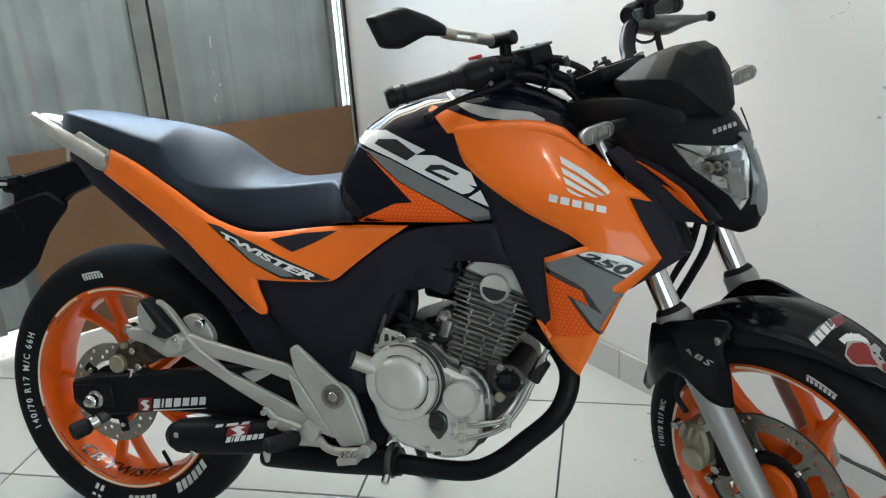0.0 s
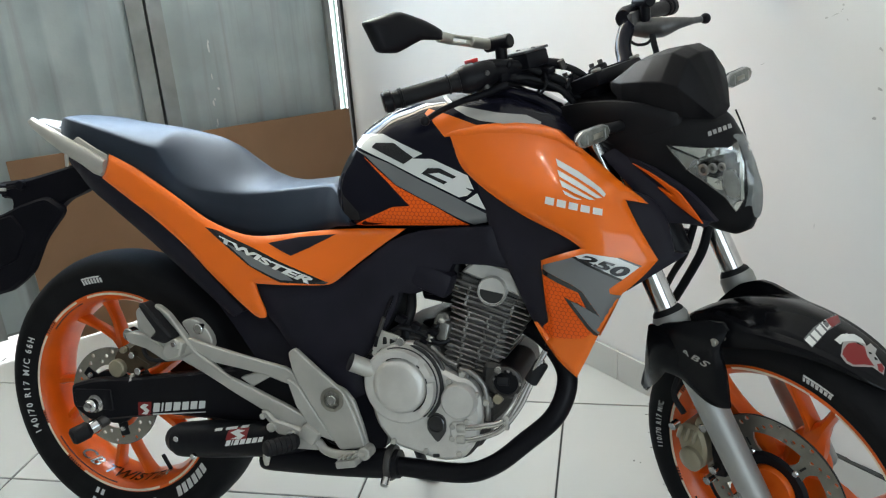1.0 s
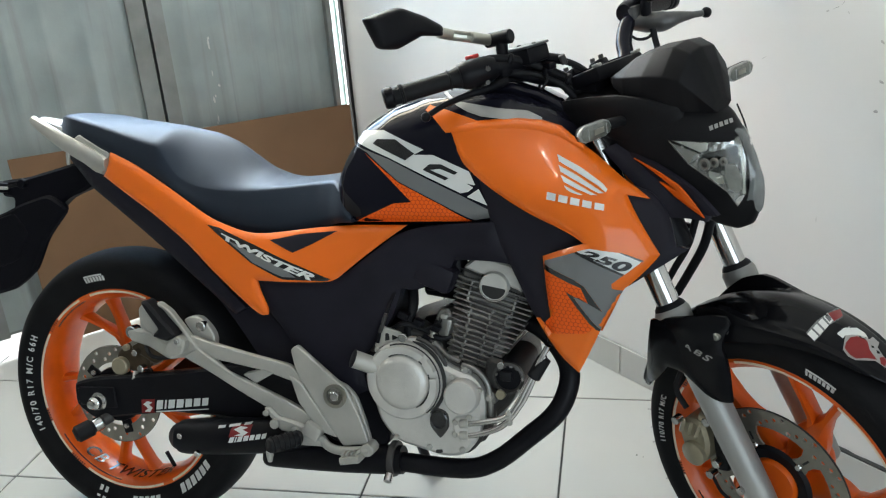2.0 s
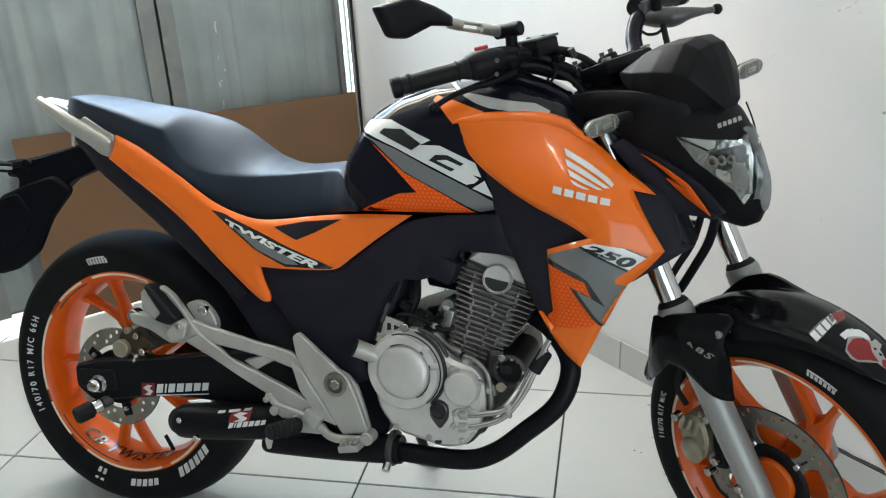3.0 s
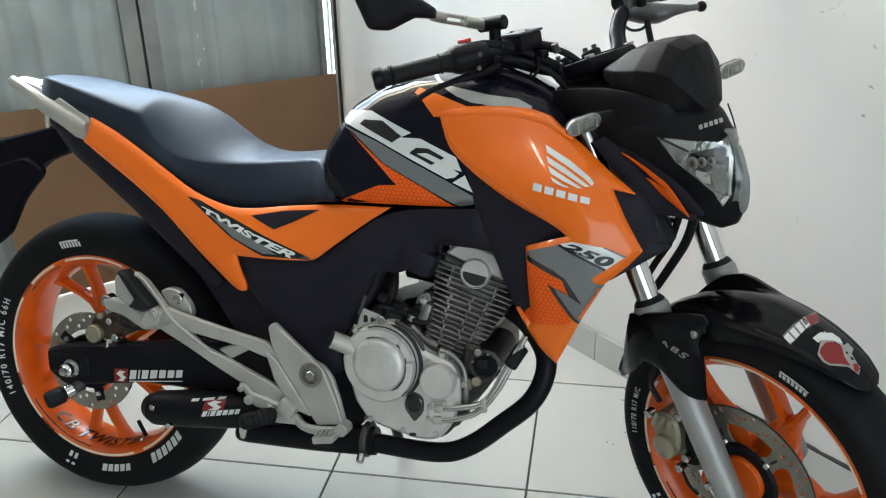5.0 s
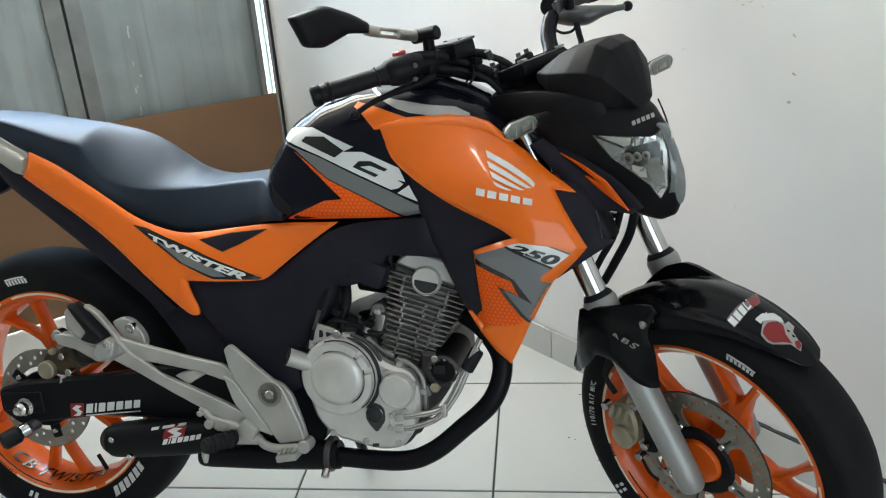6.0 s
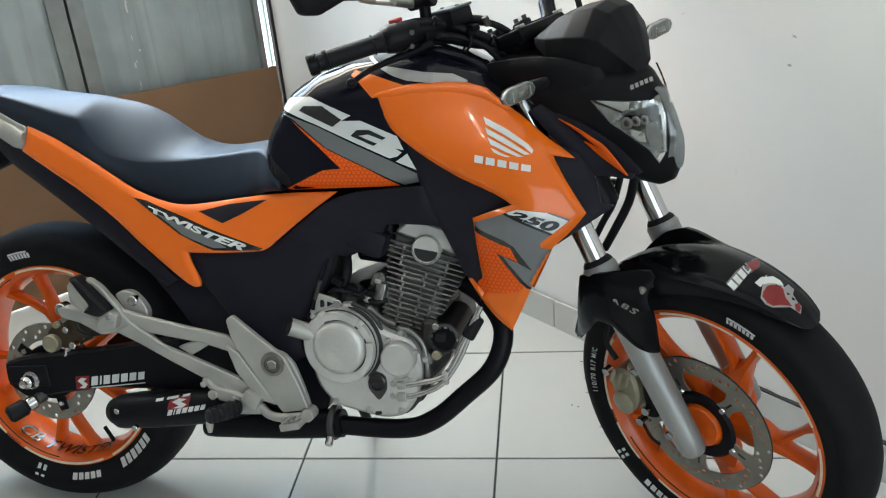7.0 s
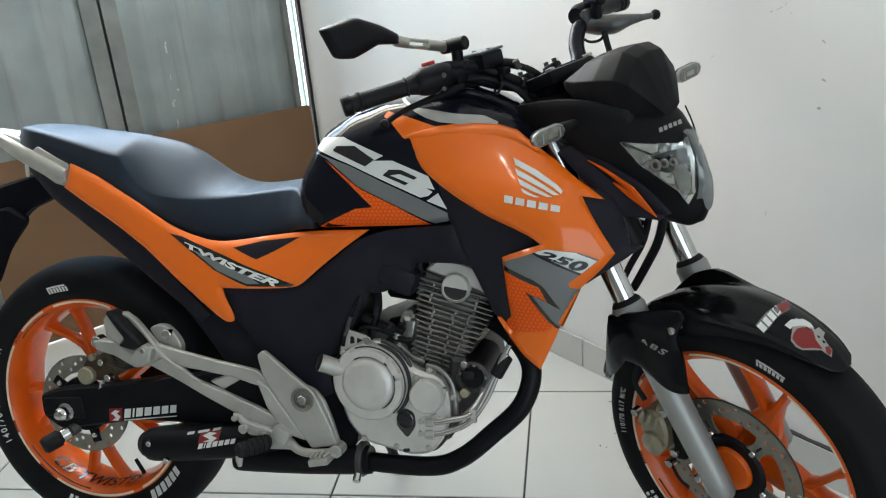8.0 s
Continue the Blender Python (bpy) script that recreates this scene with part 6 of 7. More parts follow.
def fender_ring(deg):
    w, rc, re, up = lerp_table(FEND, deg)
    a = radians(deg)
    out = []
    d = (rc - re) * 0.55
    prof = [(1.0, re), (1.02, re + (rc - re) * 0.30), (0.98, rc - d + up * 0.55), (0.91, rc - d * 0.92 + up), (0.79, rc - d * 0.84 + up), (0.72, rc - d * 0.62 + up * 0.22), (0.66, rc - d * 0.54), (0.42, rc - d * 0.27), (0.22, rc - d * 0.08), (0, rc + 0.001)]
    prof = [(-k, r) for k, r in prof] + [(k, r) for k, r in prof[-2::-1]]
    for k, r in prof:
        out.append(AX + Vector((r * math.cos(a), k * w, r * math.sin(a))))
    for k, r in prof[::-1]:
        out.append(AX + Vector(((r - 0.004) * math.cos(a), k * w * 0.93, (r - 0.004) * math.sin(a))))
    return out


fender = turning("front_fender", loft([fender_ring(53 + 113 * i / 60) for i in range(61)]), FENDER, "gloss black front fender with stickers")
fender.data.set_sharp_from_angle(angle=radians(26))
bracket = skin([(1.199, 0.590), (1.240, 0.607), (1.290, 0.622), (1.330, 0.620), (1.338, 0.606), (1.326, 0.572), (1.338, 0.541), (1.354, 0.477), (1.336, 0.474), (1.311, 0.478), (1.282, 0.495), (1.261, 0.509), (1.230, 0.507), (1.205, 0.475), (1.180, 0.450), (1.154, 0.433), (1.172, 0.480), (1.185, 0.530)],
               [(1.19, 0.58, -0.127), (1.24, 0.60, -0.130), (1.29, 0.60, -0.129), (1.31, 0.615, -0.108), (1.33, 0.61, -0.100), (1.345, 0.60, -0.092), (1.345, 0.55, -0.102), (1.360, 0.50, -0.112), (1.34, 0.48, -0.125), (1.27, 0.52, -0.129), (1.155, 0.44, -0.108), (1.18, 0.47, -0.118), (1.20, 0.51, -0.127)], 0.006, 0.012, 0.004, 0.010)
bracket_right = part("fender_bracket", bracket, FENDER, fender)
part("bolt", lathe([(0.0075, -0.08), (0.0075, -0.1085), (0.0055, -0.1105), (0.0001, -0.1105)], 16, centre=(1.321, 0, 0.588)), BARE, fender)

# -- headlight and cowl --
COWL_ROWS = [(1.00, 0.935, 0.962, 0.080, 2.4), (1.05, 0.905, 0.968, 0.098, 2.4), (1.12, 0.855, 0.968, 0.102, 2.3), (1.18, 0.805, 0.964, 0.096, 2.3), (1.24, 0.764, 0.957, 0.078, 2.3), (1.275, 0.744, 0.941, 0.055, 2.4), (1.304, 0.740, 0.911, 0.037, 2.4), (1.326, 0.752, 0.875, 0.021, 2.3), (1.337, 0.775, 0.845, 0.014, 2.2)]
cr = []
for i in range(41):
    x = 1.00 + (1.337 - 1.00) * (1 - (1 - i / 40) ** 1.3)
    zb, zt, w, e = lerp_table(COWL_ROWS, x)
    cr.append(superring(x, zb, zt, w, e, 40))
cowl = turning("headlight_cowl", loft(cr), COWL, "matte black headlight cowl with clear headlight")
VISOR = [(1.080, 0.984, 0.990, 0.997, 0.040), (1.110, 0.982, 1.000, 1.013, 0.066), (1.14, 0.971, 1.002, 1.031, 0.076), (1.18, 0.960, 1.006, 1.0435, 0.076), (1.217, 0.951, 1.006, 1.050, 0.070), (1.244, 0.945, 0.998, 1.040, 0.062), (1.260, 0.940, 0.976, 1.010, 0.047), (1.277, 0.938, 0.947, 0.960, 0.026)]
vr = []
for x, zb, zm, zt, w in VISOR:
    tuck = float(np.interp(x, (1.18, 1.217, 1.244, 1.26, 1.277), (1, 0.92, 0.78, 0.62, 0.5)))
    vr.append([(x, -w * tuck, zb), (x, -w * 0.98, zm), (x, -w * 0.50, zt - 0.004), (x, 0, zt), (x, w * 0.50, zt - 0.004), (x, w * 0.98, zm), (x, w * tuck, zb), (x, 0, zb)])
vis = loft(vr)
bmesh.ops.bevel(vis, geom=vis.edges[:], offset=0.0025, segments=2, profile=0.6, affect="EDGES")
part("visor_mount", block((1.165, 0, 0.962), (0.13, 0.10, 0.03), 0.008), STEEL_BLACK, cowl)
part("wind_visor", vis, COWL, cowl, "dark grey faceted wind visor")

for s in (-1, 1):
    wing = skin([(1.085, 0.915), (1.15, 0.893), (1.225, 0.864), (1.278, 0.834), (1.315, 0.790), (1.285, 0.777), (1.22, 0.809), (1.157, 0.849), (1.10, 0.880)], [(1.10, 0.90, -0.098), (1.2, 0.85, -0.098), (1.28, 0.80, -0.085), (1.20, 0.82, -0.092)], 0.008, 0.010)
    blade = skin([(1.178, 0.878), (1.214, 0.8635), (1.246, 0.846), (1.262, 0.838), (1.283, 0.812), (1.299, 0.788), (1.252, 0.816), (1.222, 0.841), (1.232, 0.839), (1.254, 0.829), (1.237, 0.842), (1.212, 0.859)], [(1.18, 0.877, -0.1085), (1.20, 0.85, -0.1035), (1.25, 0.83, -0.099), (1.30, 0.790, -0.092), (1.25, 0.82, -0.0985)], 0.003, 0.006, 0.002, 0.006)
    under = skin([(1.120, 0.888), (1.137, 0.898), (1.20, 0.865), (1.26, 0.825), (1.305, 0.790), (1.302, 0.781), (1.268, 0.784), (1.230, 0.785), (1.200, 0.825), (1.146, 0.867)], [(1.13, 0.893, -0.112), (1.20, 0.830, -0.118), (1.235, 0.79, -0.112), (1.30, 0.785, -0.090), (1.22, 0.85, -0.090), (1.29, 0.80, -0.080)], 0.006, 0.010)
    if s > 0:
        for v in wing.verts[:] + blade.verts[:] + under.verts[:]:
            v.co.y = -v.co.y - 0.030
            v.co.x -= 0.012
    part("cowl_side", wing, PLASTIC, cowl)
    part("under_panel", under, PLASTIC, cowl)
    part("orange_blade", blade, ORANGE_WHEEL, cowl, "thin orange trim blade")

for s in (-1, 1):
    flank = skin([(1.010, 0.957), (1.032, 0.964), (1.121, 0.978), (1.181, 0.975), (1.235, 0.955), (1.245, 0.921), (1.170, 0.884), (1.134, 0.899), (1.085, 0.921), (1.053, 0.912), (1.030, 0.928)], [(1.02, 0.95, -0.112), (1.10, 0.95, -0.108), (1.18, 0.96, -0.092), (1.24, 0.93, -0.056), (1.15, 0.89, -0.100), (1.06, 0.92, -0.112)], 0.008, 0.010)
    if s > 0:
        for v in flank.verts:
            v.co.y = -v.co.y
    part("cowl_flank", flank, COWL, cowl)

# -- handlebar and controls --
bar_line = [(0.878, -0.355, 1.028), (0.930, -0.25, 1.037), (0.945, -0.17, 1.032), (0.968, -0.09, 0.995), (0.985, -0.03, 0.975), (0.992, 0.04, 0.962), (0.993, 0.095, 0.957), (0.972, 0.124, 0.984), (0.952, 0.143, 1.006), (0.938, 0.171, 1.033), (0.929, 0.205, 1.049), (0.916, 0.248, 1.050), (0.895, 0.35, 1.044)]
bar = turning("handlebar", tube(bar_line, 0.0115, 14, 8), STEEL_BLACK, "black tubular handlebar")
for s in (-1, 1):
    if s < 0:
        hold = [(0.875, -0.360, 1.0275), (0.882, -0.346, 1.0285), (0.924, -0.262, 1.036), (0.931, -0.248, 1.037)]
    else:
        hold = [(0.893, 0.360, 1.043), (0.896, 0.346, 1.044), (0.913, 0.252, 1.050), (0.916, 0.240, 1.051)]
    g = turning("grip", tube(hold, [0.0145, 0.0153, 0.0153, 0.0195], 20, 1), GRIP, "ribbed black rubber grip")
    for k in range(3):
        p = Vector(hold[1]).lerp(Vector(hold[2]), (0.05, 0.09, 0.97)[k])
        part("grip_rib", rod(p - (Vector(hold[1]) - Vector(hold[2])).normalized() * 0.002, p + (Vector(hold[1]) - Vector(hold[2])).normalized() * 0.002, 0.0178, 20), GRIP, g)
    way = (Vector(hold[0]) - Vector(hold[3])).normalized()
    part("bar_end", rod(Vector(hold[0]) - way * 0.008, Vector(hold[0]) + way * 0.010, 0.0185, 20), STEEL_BLACK, g)
    base = Vector(hold[3])
    sw = turning("switch_housing", tube([base, base - way * 0.013, base - way * 0.05, base - way * 0.066], [0.021, 0.025, 0.0235, 0.017], 16, 2), STEEL_BLACK, "black handlebar switch housing")
    part("switch", block((0.928, s * 0.212, 1.0635) if s < 0 else (0.945, 0.205, 1.076), (0.024, 0.014, 0.007), 0.002, Matrix.Rotation(radians(-10), 4, "Y")), SWITCH_RED if s < 0 else STEEL_BLACK, sw)
    end, drop = (0.350, 1.000) if s < 0 else (0.378, 1.015)
    if s < 0:
        reach = [(0.955, -0.165, 1.012), (0.948, -0.20, 1.007), (0.937, -0.25, 1.004), (0.937, -0.30, 1.000), (0.941, -0.338, 0.993)]
        thick = [0.009, 0.008, 0.006, 0.005, 0.005]
    else:
        reach = [(0.938, 0.190, 1.034), (0.956, 0.207, 1.031), (0.982, 0.225, 1.029), (1.003, 0.247, 1.032), (1.018, 0.275, 1.031), (1.028, 0.300, 1.030)]
        thick = [0.015, 0.020, 0.020, 0.012, 0.0065, 0.006]
    lever = turning("lever", tube(reach, thick, 12, 5), STEEL_BLACK if s < 0 else PERCH, "black hand lever" if s < 0 else "grey clutch lever and perch")
    part("lever_tip", sphere(reach[-1], 0.0085 if s < 0 else 0.0105), STEEL_BLACK, lever)
    part("lever_bracket", block((0.945, -0.16, 1.028) if s < 0 else (0.938, 0.195, 1.050), (0.032, 0.034, 0.022) if s < 0 else (0.026, 0.035, 0.034), 0.006), STEEL_BLACK if s < 0 else PERCH, lever)
    # mirror
    dx, dy = (0.0, 0.0) if s < 0 else (0.018, 0.050)
    arm = turning("mirror", rod((0.914 + dx, s * (0.164 + dy), 1.079), (0.964 + dx, s * (0.148 + dy), 1.086), 0.0125, 16), STEEL_BLACK, "black angular rear-view mirror on a slotted arm")
    part("mirror_post", rod((0.940 + dx, s * (0.155 + dy), 1.030), (0.944 + dx, s * (0.155 + dy), 1.080), 0.0105, 12), STEEL_BLACK, arm)
    for dz in (0.006, -0.006):
        part("arm_rail", rod((0.928 + dx, s * (0.190 + dy), 1.090 + dz), (0.93 + dx, s * (0.262 + dy), 1.114 + dz), 0.0034, 8), BARE, arm)
    part("arm_root", rod((0.926 + dx, s * (0.166 + dy), 1.082), (0.929 + dx, s * (0.210 + dy), 1.097), 0.0098, 12), BARE, arm)
    part("arm_end", rod((0.93 + dx, s * (0.250 + dy), 1.110), (0.93 + dx, s * (0.275 + dy), 1.120), 0.0098, 12), BARE, arm)
    shell = corners([(s * (y + dy), z) for y, z in ((0.267, 1.112), (0.265, 1.128), (0.282, 1.141), (0.300, 1.153), (0.340, 1.174), (0.351, 1.176), (0.410, 1.172), (0.411, 1.168), (0.396, 1.123), (0.389, 1.118), (0.364, 1.112), (0.312, 1.122))], 0.0035)
    bm = bmesh.new()
    rows = []
    for depth, k in ((-0.013, 0.96), (-0.010, 0.99), (-0.004, 1.0), (0.003, 0.985), (0.009, 0.93), (0.013, 0.80), (0.0155, 0.55), (0.0165, 0.25)):
        cy, cz = s * (0.345 + dy), 1.143
        rows.append([(0.93 + dx + depth, cy + (p.x - cy) * k, cz + (p.y - cz) * k) for p in shell])
    loft(rows, True, bm)
    part("mirror_shell", bm, STEEL_BLACK, arm)
master = turning("brake_reservoir", block((0.956, -0.108, 1.042), (0.058, 0.050, 0.028), 0.004, Matrix.Rotation(radians(-9), 4, "Y")), STEEL_BLACK, "black front brake fluid reservoir")
part("lid", block((0.954, -0.108, 1.058), (0.062, 0.054, 0.005), 0.002, Matrix.Rotation(radians(-9), 4, "Y")), LID, master)
for dx in (-0.02, 0.02):
    part("lid_screw", rod((0.954 + dx, -0.108, 1.060 + dx * 0.16), (0.954 + dx, -0.108, 1.0625 + dx * 0.16), 0.004, 10), CASE_DARK, master)
part("master_cylinder", rod((0.945, -0.19, 1.036), (0.955, -0.075, 1.028), 0.014, 14), STEEL_BLACK, master)
part("banjo", rod((0.975, -0.085, 1.033), (1.000, -0.066, 1.026), 0.009, 12), STEEL_BLACK, master)
part("banjo_bolt", rod((1.004, -0.075, 1.036), (1.006, -0.070, 1.020), 0.0065, 8), CASE_DARK, master)
part("stop_switch", block((0.990, -0.095, 1.022), (0.024, 0.018, 0.012), 0.003), STEEL_BLACK, master)
part("brake_hose", tube([(1.0, -0.066, 1.024), (1.015, -0.045, 1.008), (1.035, -0.02, 0.975), (1.06, 0.0, 0.93)], 0.006, 8), GRIP, master)
for k, (y0, z0) in enumerate(((-0.19, 1.02), (-0.185, 1.035))):
    turning("throttle_cable", tube([(0.915, y0, z0), (0.95, -0.10, z0 - 0.022), (1.0, -0.06, 0.985 - 0.01 * k), (1.03, -0.03, 0.94), (1.03, -0.01, 0.88)], 0.0065, 8), GRIP)
turning("control_cable", tube([(0.93, -0.215, 1.050), (0.945, -0.182, 1.053), (0.96, -0.131, 1.038), (0.985, -0.09, 1.012), (1.0, -0.052, 0.985), (1.02, -0.026, 0.955)], 0.0075, 10), GRIP)
turning("control_cable", tube([(0.93, -0.211, 1.036), (0.95, -0.165, 1.024), (0.97, -0.117, 1.012), (1.0, -0.081, 0.985), (1.02, -0.063, 0.950)], 0.006, 10), GRIP)
turning("brake_cable_loop", tube([(0.928, -0.19, 1.012), (0.90, -0.165, 0.975), (0.90, -0.12, 0.955), (0.95, -0.09, 0.945)], 0.006, 8), GRIP)
# clamps, screws, guides and ties on the right-hand controls
guide = turning("cable_guide", tube([(0.915, -0.205, 1.012), (0.905, -0.185, 1.000), (0.925, -0.165, 0.995)], [0.007, 0.008, 0.006], 10, 5), STEEL_BLACK, "black throttle cable guide")
part("guide_nut", rod((0.921, -0.171, 0.996), (0.930, -0.160, 0.993), 0.0088, 6), CASE_DARK, guide)
half = turning("switch_seam", tube([(0.941 + 0.0256 * math.cos(a), -0.222 + 0.004 * math.cos(a), 1.037 + 0.0256 * math.sin(a)) for a in [2 * math.pi * k / 20 for k in range(21)]], 0.0016, 6, 1), SEAM, "dark seam round the switch housing")
for x, z in ((0.968, 1.046), (0.962, 1.022)):
    part("screw", rod((x, -0.214, z), (x + 0.006, -0.217, z), 0.0045, 8), CASE_DARK, half)
wire = turning("brake_switch_wire", tube([(0.990, -0.100, 1.014), (1.000, -0.112, 1.000), (0.992, -0.118, 0.987), (0.975, -0.110, 0.984), (0.965, -0.095, 0.990)], 0.0024, 8), GRIP, "thin black brake switch wire")
part("plug", block((0.990, -0.102, 1.012), (0.012, 0.012, 0.016), 0.003), STEEL_BLACK, wire)
for q in ((0.953, -0.150, 1.043), (0.985, -0.09, 1.012), (1.0, -0.062, 0.988)):
    turning("cable_tie", rod(Vector(q) + Vector((-0.0025, -0.003, 0.002)), Vector(q) + Vector((0.0025, 0.003, -0.002)), 0.0125, 14), STEEL_BLACK, "black cable tie")
for s in (-1, 1):
    clampb = turning("bar_clamp", block((0.988, s * 0.035, 0.985), (0.036, 0.022, 0.030), 0.005, Matrix.Rotation(-RAKE, 4, "Y")), STEEL_BLACK, "black handlebar clamp")
    for d in (-0.011, 0.011):
        part("clamp_bolt", rod((0.982 + d, s * 0.035, 0.998 + d * 0.4), (0.980 + d, s * 0.035, 1.006 + d * 0.4), 0.005, 8), CASE_DARK, clampb)
meter = turning("instrument", block((1.026, 0.0, 0.986), (0.100, 0.120, 0.026), 0.006, Matrix.Rotation(radians(-19), 4, "Y")), STEEL_BLACK, "black digital instrument panel")
part("screen", block((1.021, 0.0, 0.9998), (0.078, 0.098, 0.002), 0.001, Matrix.Rotation(radians(-19), 4, "Y")), GLOSS, meter)
for y in (-0.050, 0.050):
    part("bezel_tab", block((1.062, y, 1.014), (0.016, 0.012, 0.006), 0.002, Matrix.Rotation(radians(-19), 4, "Y")), BARE, meter)
part("bracket", block((1.03, 0.0, 0.968), (0.05, 0.10, 0.03), 0.006), STEEL_BLACK, meter)
turning("cable_loop", tube([(0.952, 0.160, 1.018), (0.962, 0.172, 1.006), (0.972, 0.190, 1.005), (0.975, 0.205, 1.014)], 0.0030, 8), GRIP)
turning("bar_sheath", tube([(0.993, 0.092, 0.957), (0.972, 0.124, 0.984), (0.952, 0.143, 1.006), (0.938, 0.171, 1.033), (0.929, 0.205, 1.049)], [0.0150, 0.0160, 0.0160, 0.0155, 0.0145], 16), GLOSS, "black glossy sleeve on the handlebar")
turning("clutch_cable", tube([(0.976, 0.202, 1.020), (0.981, 0.200, 1.001), (0.990, 0.195, 0.975), (1.02, 0.15, 0.94), (1.06, 0.09, 0.91)], 0.0065, 8), GRIP)
turning("clutch_cable", tube([(0.955, 0.150, 0.985), (0.985, 0.160, 0.968), (1.02, 0.14, 0.945)], 0.006, 8), GRIP)

# -- indicators --
for s in (-1, 1):
    ind = turning("turn_indicator", rod((1.150, s * 0.085, 0.935), (1.171, s * 0.165, 0.950), 0.009, 12), GRIP, "clear turn indicator on a short black stalk")
    hexa = ((0.150, -0.002), (0.154, 0.0085), (0.162, 0.0135), (0.203, 0.0145), (0.213, 0.009), (0.217, 0.001), (0.213, -0.009), (0.205, -0.0135), (0.163, -0.0145), (0.154, -0.0105))

    def face(k, x):
        return [(x, s * (0.1885 + (y - 0.183) * (k * 1.10 if k == 1.0 else k * 1.10 + 0.03)), 0.949 + z * k * 0.95) for y, z in hexa]
    part("housing", loft([face(0.6, 1.164), face(0.94, 1.170), face(0.97, 1.175)]), COWL, ind)
    part("bezel", loft([face(0.97, 1.175), face(1.0, 1.177), face(1.0, 1.180), face(0.9, 1.1815)]), BEZEL, ind)
    lens = part("lens", loft([face(0.87, 1.179), face(0.87, 1.1825), face(0.75, 1.1845)]), INDICATOR, ind)
    part("bulb", block((1.1850, s * 0.185, 0.949), (0.002, 0.022, 0.009), 0.001), DISC, lens)
    for k in (-1, 1):
        part("lens_rib", block((1.1850, s * 0.1885 + 0.020 * k, 0.949), (0.0015, 0.002, 0.017), 0.0005), SMOKE, lens)


# ---- graphics on the motorcycle: thin films laid on its panels ----
on_tank, on_shroud, on_tail = surface_of(tank), surface_of(shroud), surface_of(tail_panel)
part("orange_graphic", sticker([(0.624, 0.847), (0.689, 0.795), (0.768, 0.757), (0.820, 0.727), (0.712, 0.723), (0.591, 0.717), (0.680, 0.757), (0.714, 0.760), (0.669, 0.804)], on_tank, 0.0012, 0.008), HONEY, tank, "orange honeycomb film")
part("grey_graphic", sticker([(0.592, 0.864), (0.674, 0.835), (0.739, 0.804), (0.806, 0.774), (0.855, 0.749), (0.860, 0.736), (0.826, 0.729), (0.768, 0.759), (0.689, 0.797), (0.629, 0.847)], on_tank, 0.0018, 0.008), GREY, tank, "grey stripe film")
part("white_graphic", sticker([(0.595, 0.869), (0.607, 0.885), (0.659, 0.887), (0.739, 0.853), (0.720, 0.844), (0.756, 0.844), (0.821, 0.816), (0.832, 0.792), (0.817, 0.795), (0.828, 0.788), (0.820, 0.781), (0.806, 0.778), (0.739, 0.808), (0.674, 0.838)], on_tank, 0.0024, 0.008), WHITE, tank, "white block graphic")
part("white_graphic", sticker([(0.838, 0.786), (0.817, 0.772), (0.853, 0.757)], on_tank, 0.0024, 0.008), WHITE, tank)
part("black_graphic", sticker([(0.640, 0.863), (0.648, 0.871), (0.684, 0.871), (0.722, 0.846), (0.704, 0.834)], on_tank, 0.0032, 0.008), INK, tank)
part("black_graphic", sticker([(0.737, 0.818), (0.749, 0.828), (0.771, 0.828), (0.801, 0.814), (0.795, 0.810), (0.769, 0.820), (0.751, 0.818), (0.785, 0.804), (0.778, 0.800)], on_tank, 0.0032, 0.008), INK, tank)
part("orange_graphic", sticker([(0.734, 0.922), (0.739, 0.931), (0.778, 0.921), (0.848, 0.898), (0.833, 0.894), (0.791, 0.887), (0.778, 0.882), (0.751, 0.910)], on_tank, 0.0018, 0.008), ORANGE, tank)
part("tank_trim", sticker([(0.742, 0.959), (0.749, 0.960), (0.790, 0.937), (0.814, 0.933), (0.866, 0.924), (0.915, 0.920), (0.941, 0.908), (0.940, 0.902), (0.888, 0.904), (0.839, 0.910), (0.814, 0.918), (0.792, 0.929)], on_tank, 0.0030, 0.008), TRIM, tank, "pale grey tank trim strip")
part("orange_graphic", sticker([(0.959, 0.652), (1.024, 0.631), (1.035, 0.604), (0.998, 0.621), (1.034, 0.565), (1.043, 0.556), (1.029, 0.546), (0.966, 0.538)], on_shroud, 0.0012, 0.008), HONEY, shroud, "orange honeycomb film")
part("grey_graphic", sticker([(0.959, 0.670), (1.014, 0.691), (1.091, 0.654), (1.074, 0.640), (1.075, 0.632), (1.092, 0.628), (1.054, 0.554), (1.041, 0.569), (1.011, 0.613), (1.021, 0.612), (1.058, 0.589), (1.030, 0.634), (1.012, 0.645), (0.958, 0.663)], on_shroud, 0.0016, 0.008), GREY, shroud, "grey film")
part("black_graphic", sticker([(0.958, 0.663), (1.012, 0.645), (1.030, 0.634), (1.058, 0.589), (1.021, 0.612), (1.011, 0.613), (1.041, 0.569), (1.054, 0.554), (1.053, 0.550), (1.036, 0.565), (0.998, 0.621), (1.036, 0.603), (1.024, 0.631), (0.958, 0.654)], on_shroud, 0.0022, 0.008), INK, shroud)
part("white_graphic", sticker([(1.018, 0.693), (1.039, 0.699), (1.088, 0.693), (1.123, 0.680), (1.095, 0.657)], on_shroud, 0.0022, 0.008), WHITE, shroud)
part("black_graphic", sticker([(1.014, 0.691), (1.019, 0.693), (1.095, 0.657), (1.092, 0.654)], on_shroud, 0.0030, 0.008), INK, shroud)
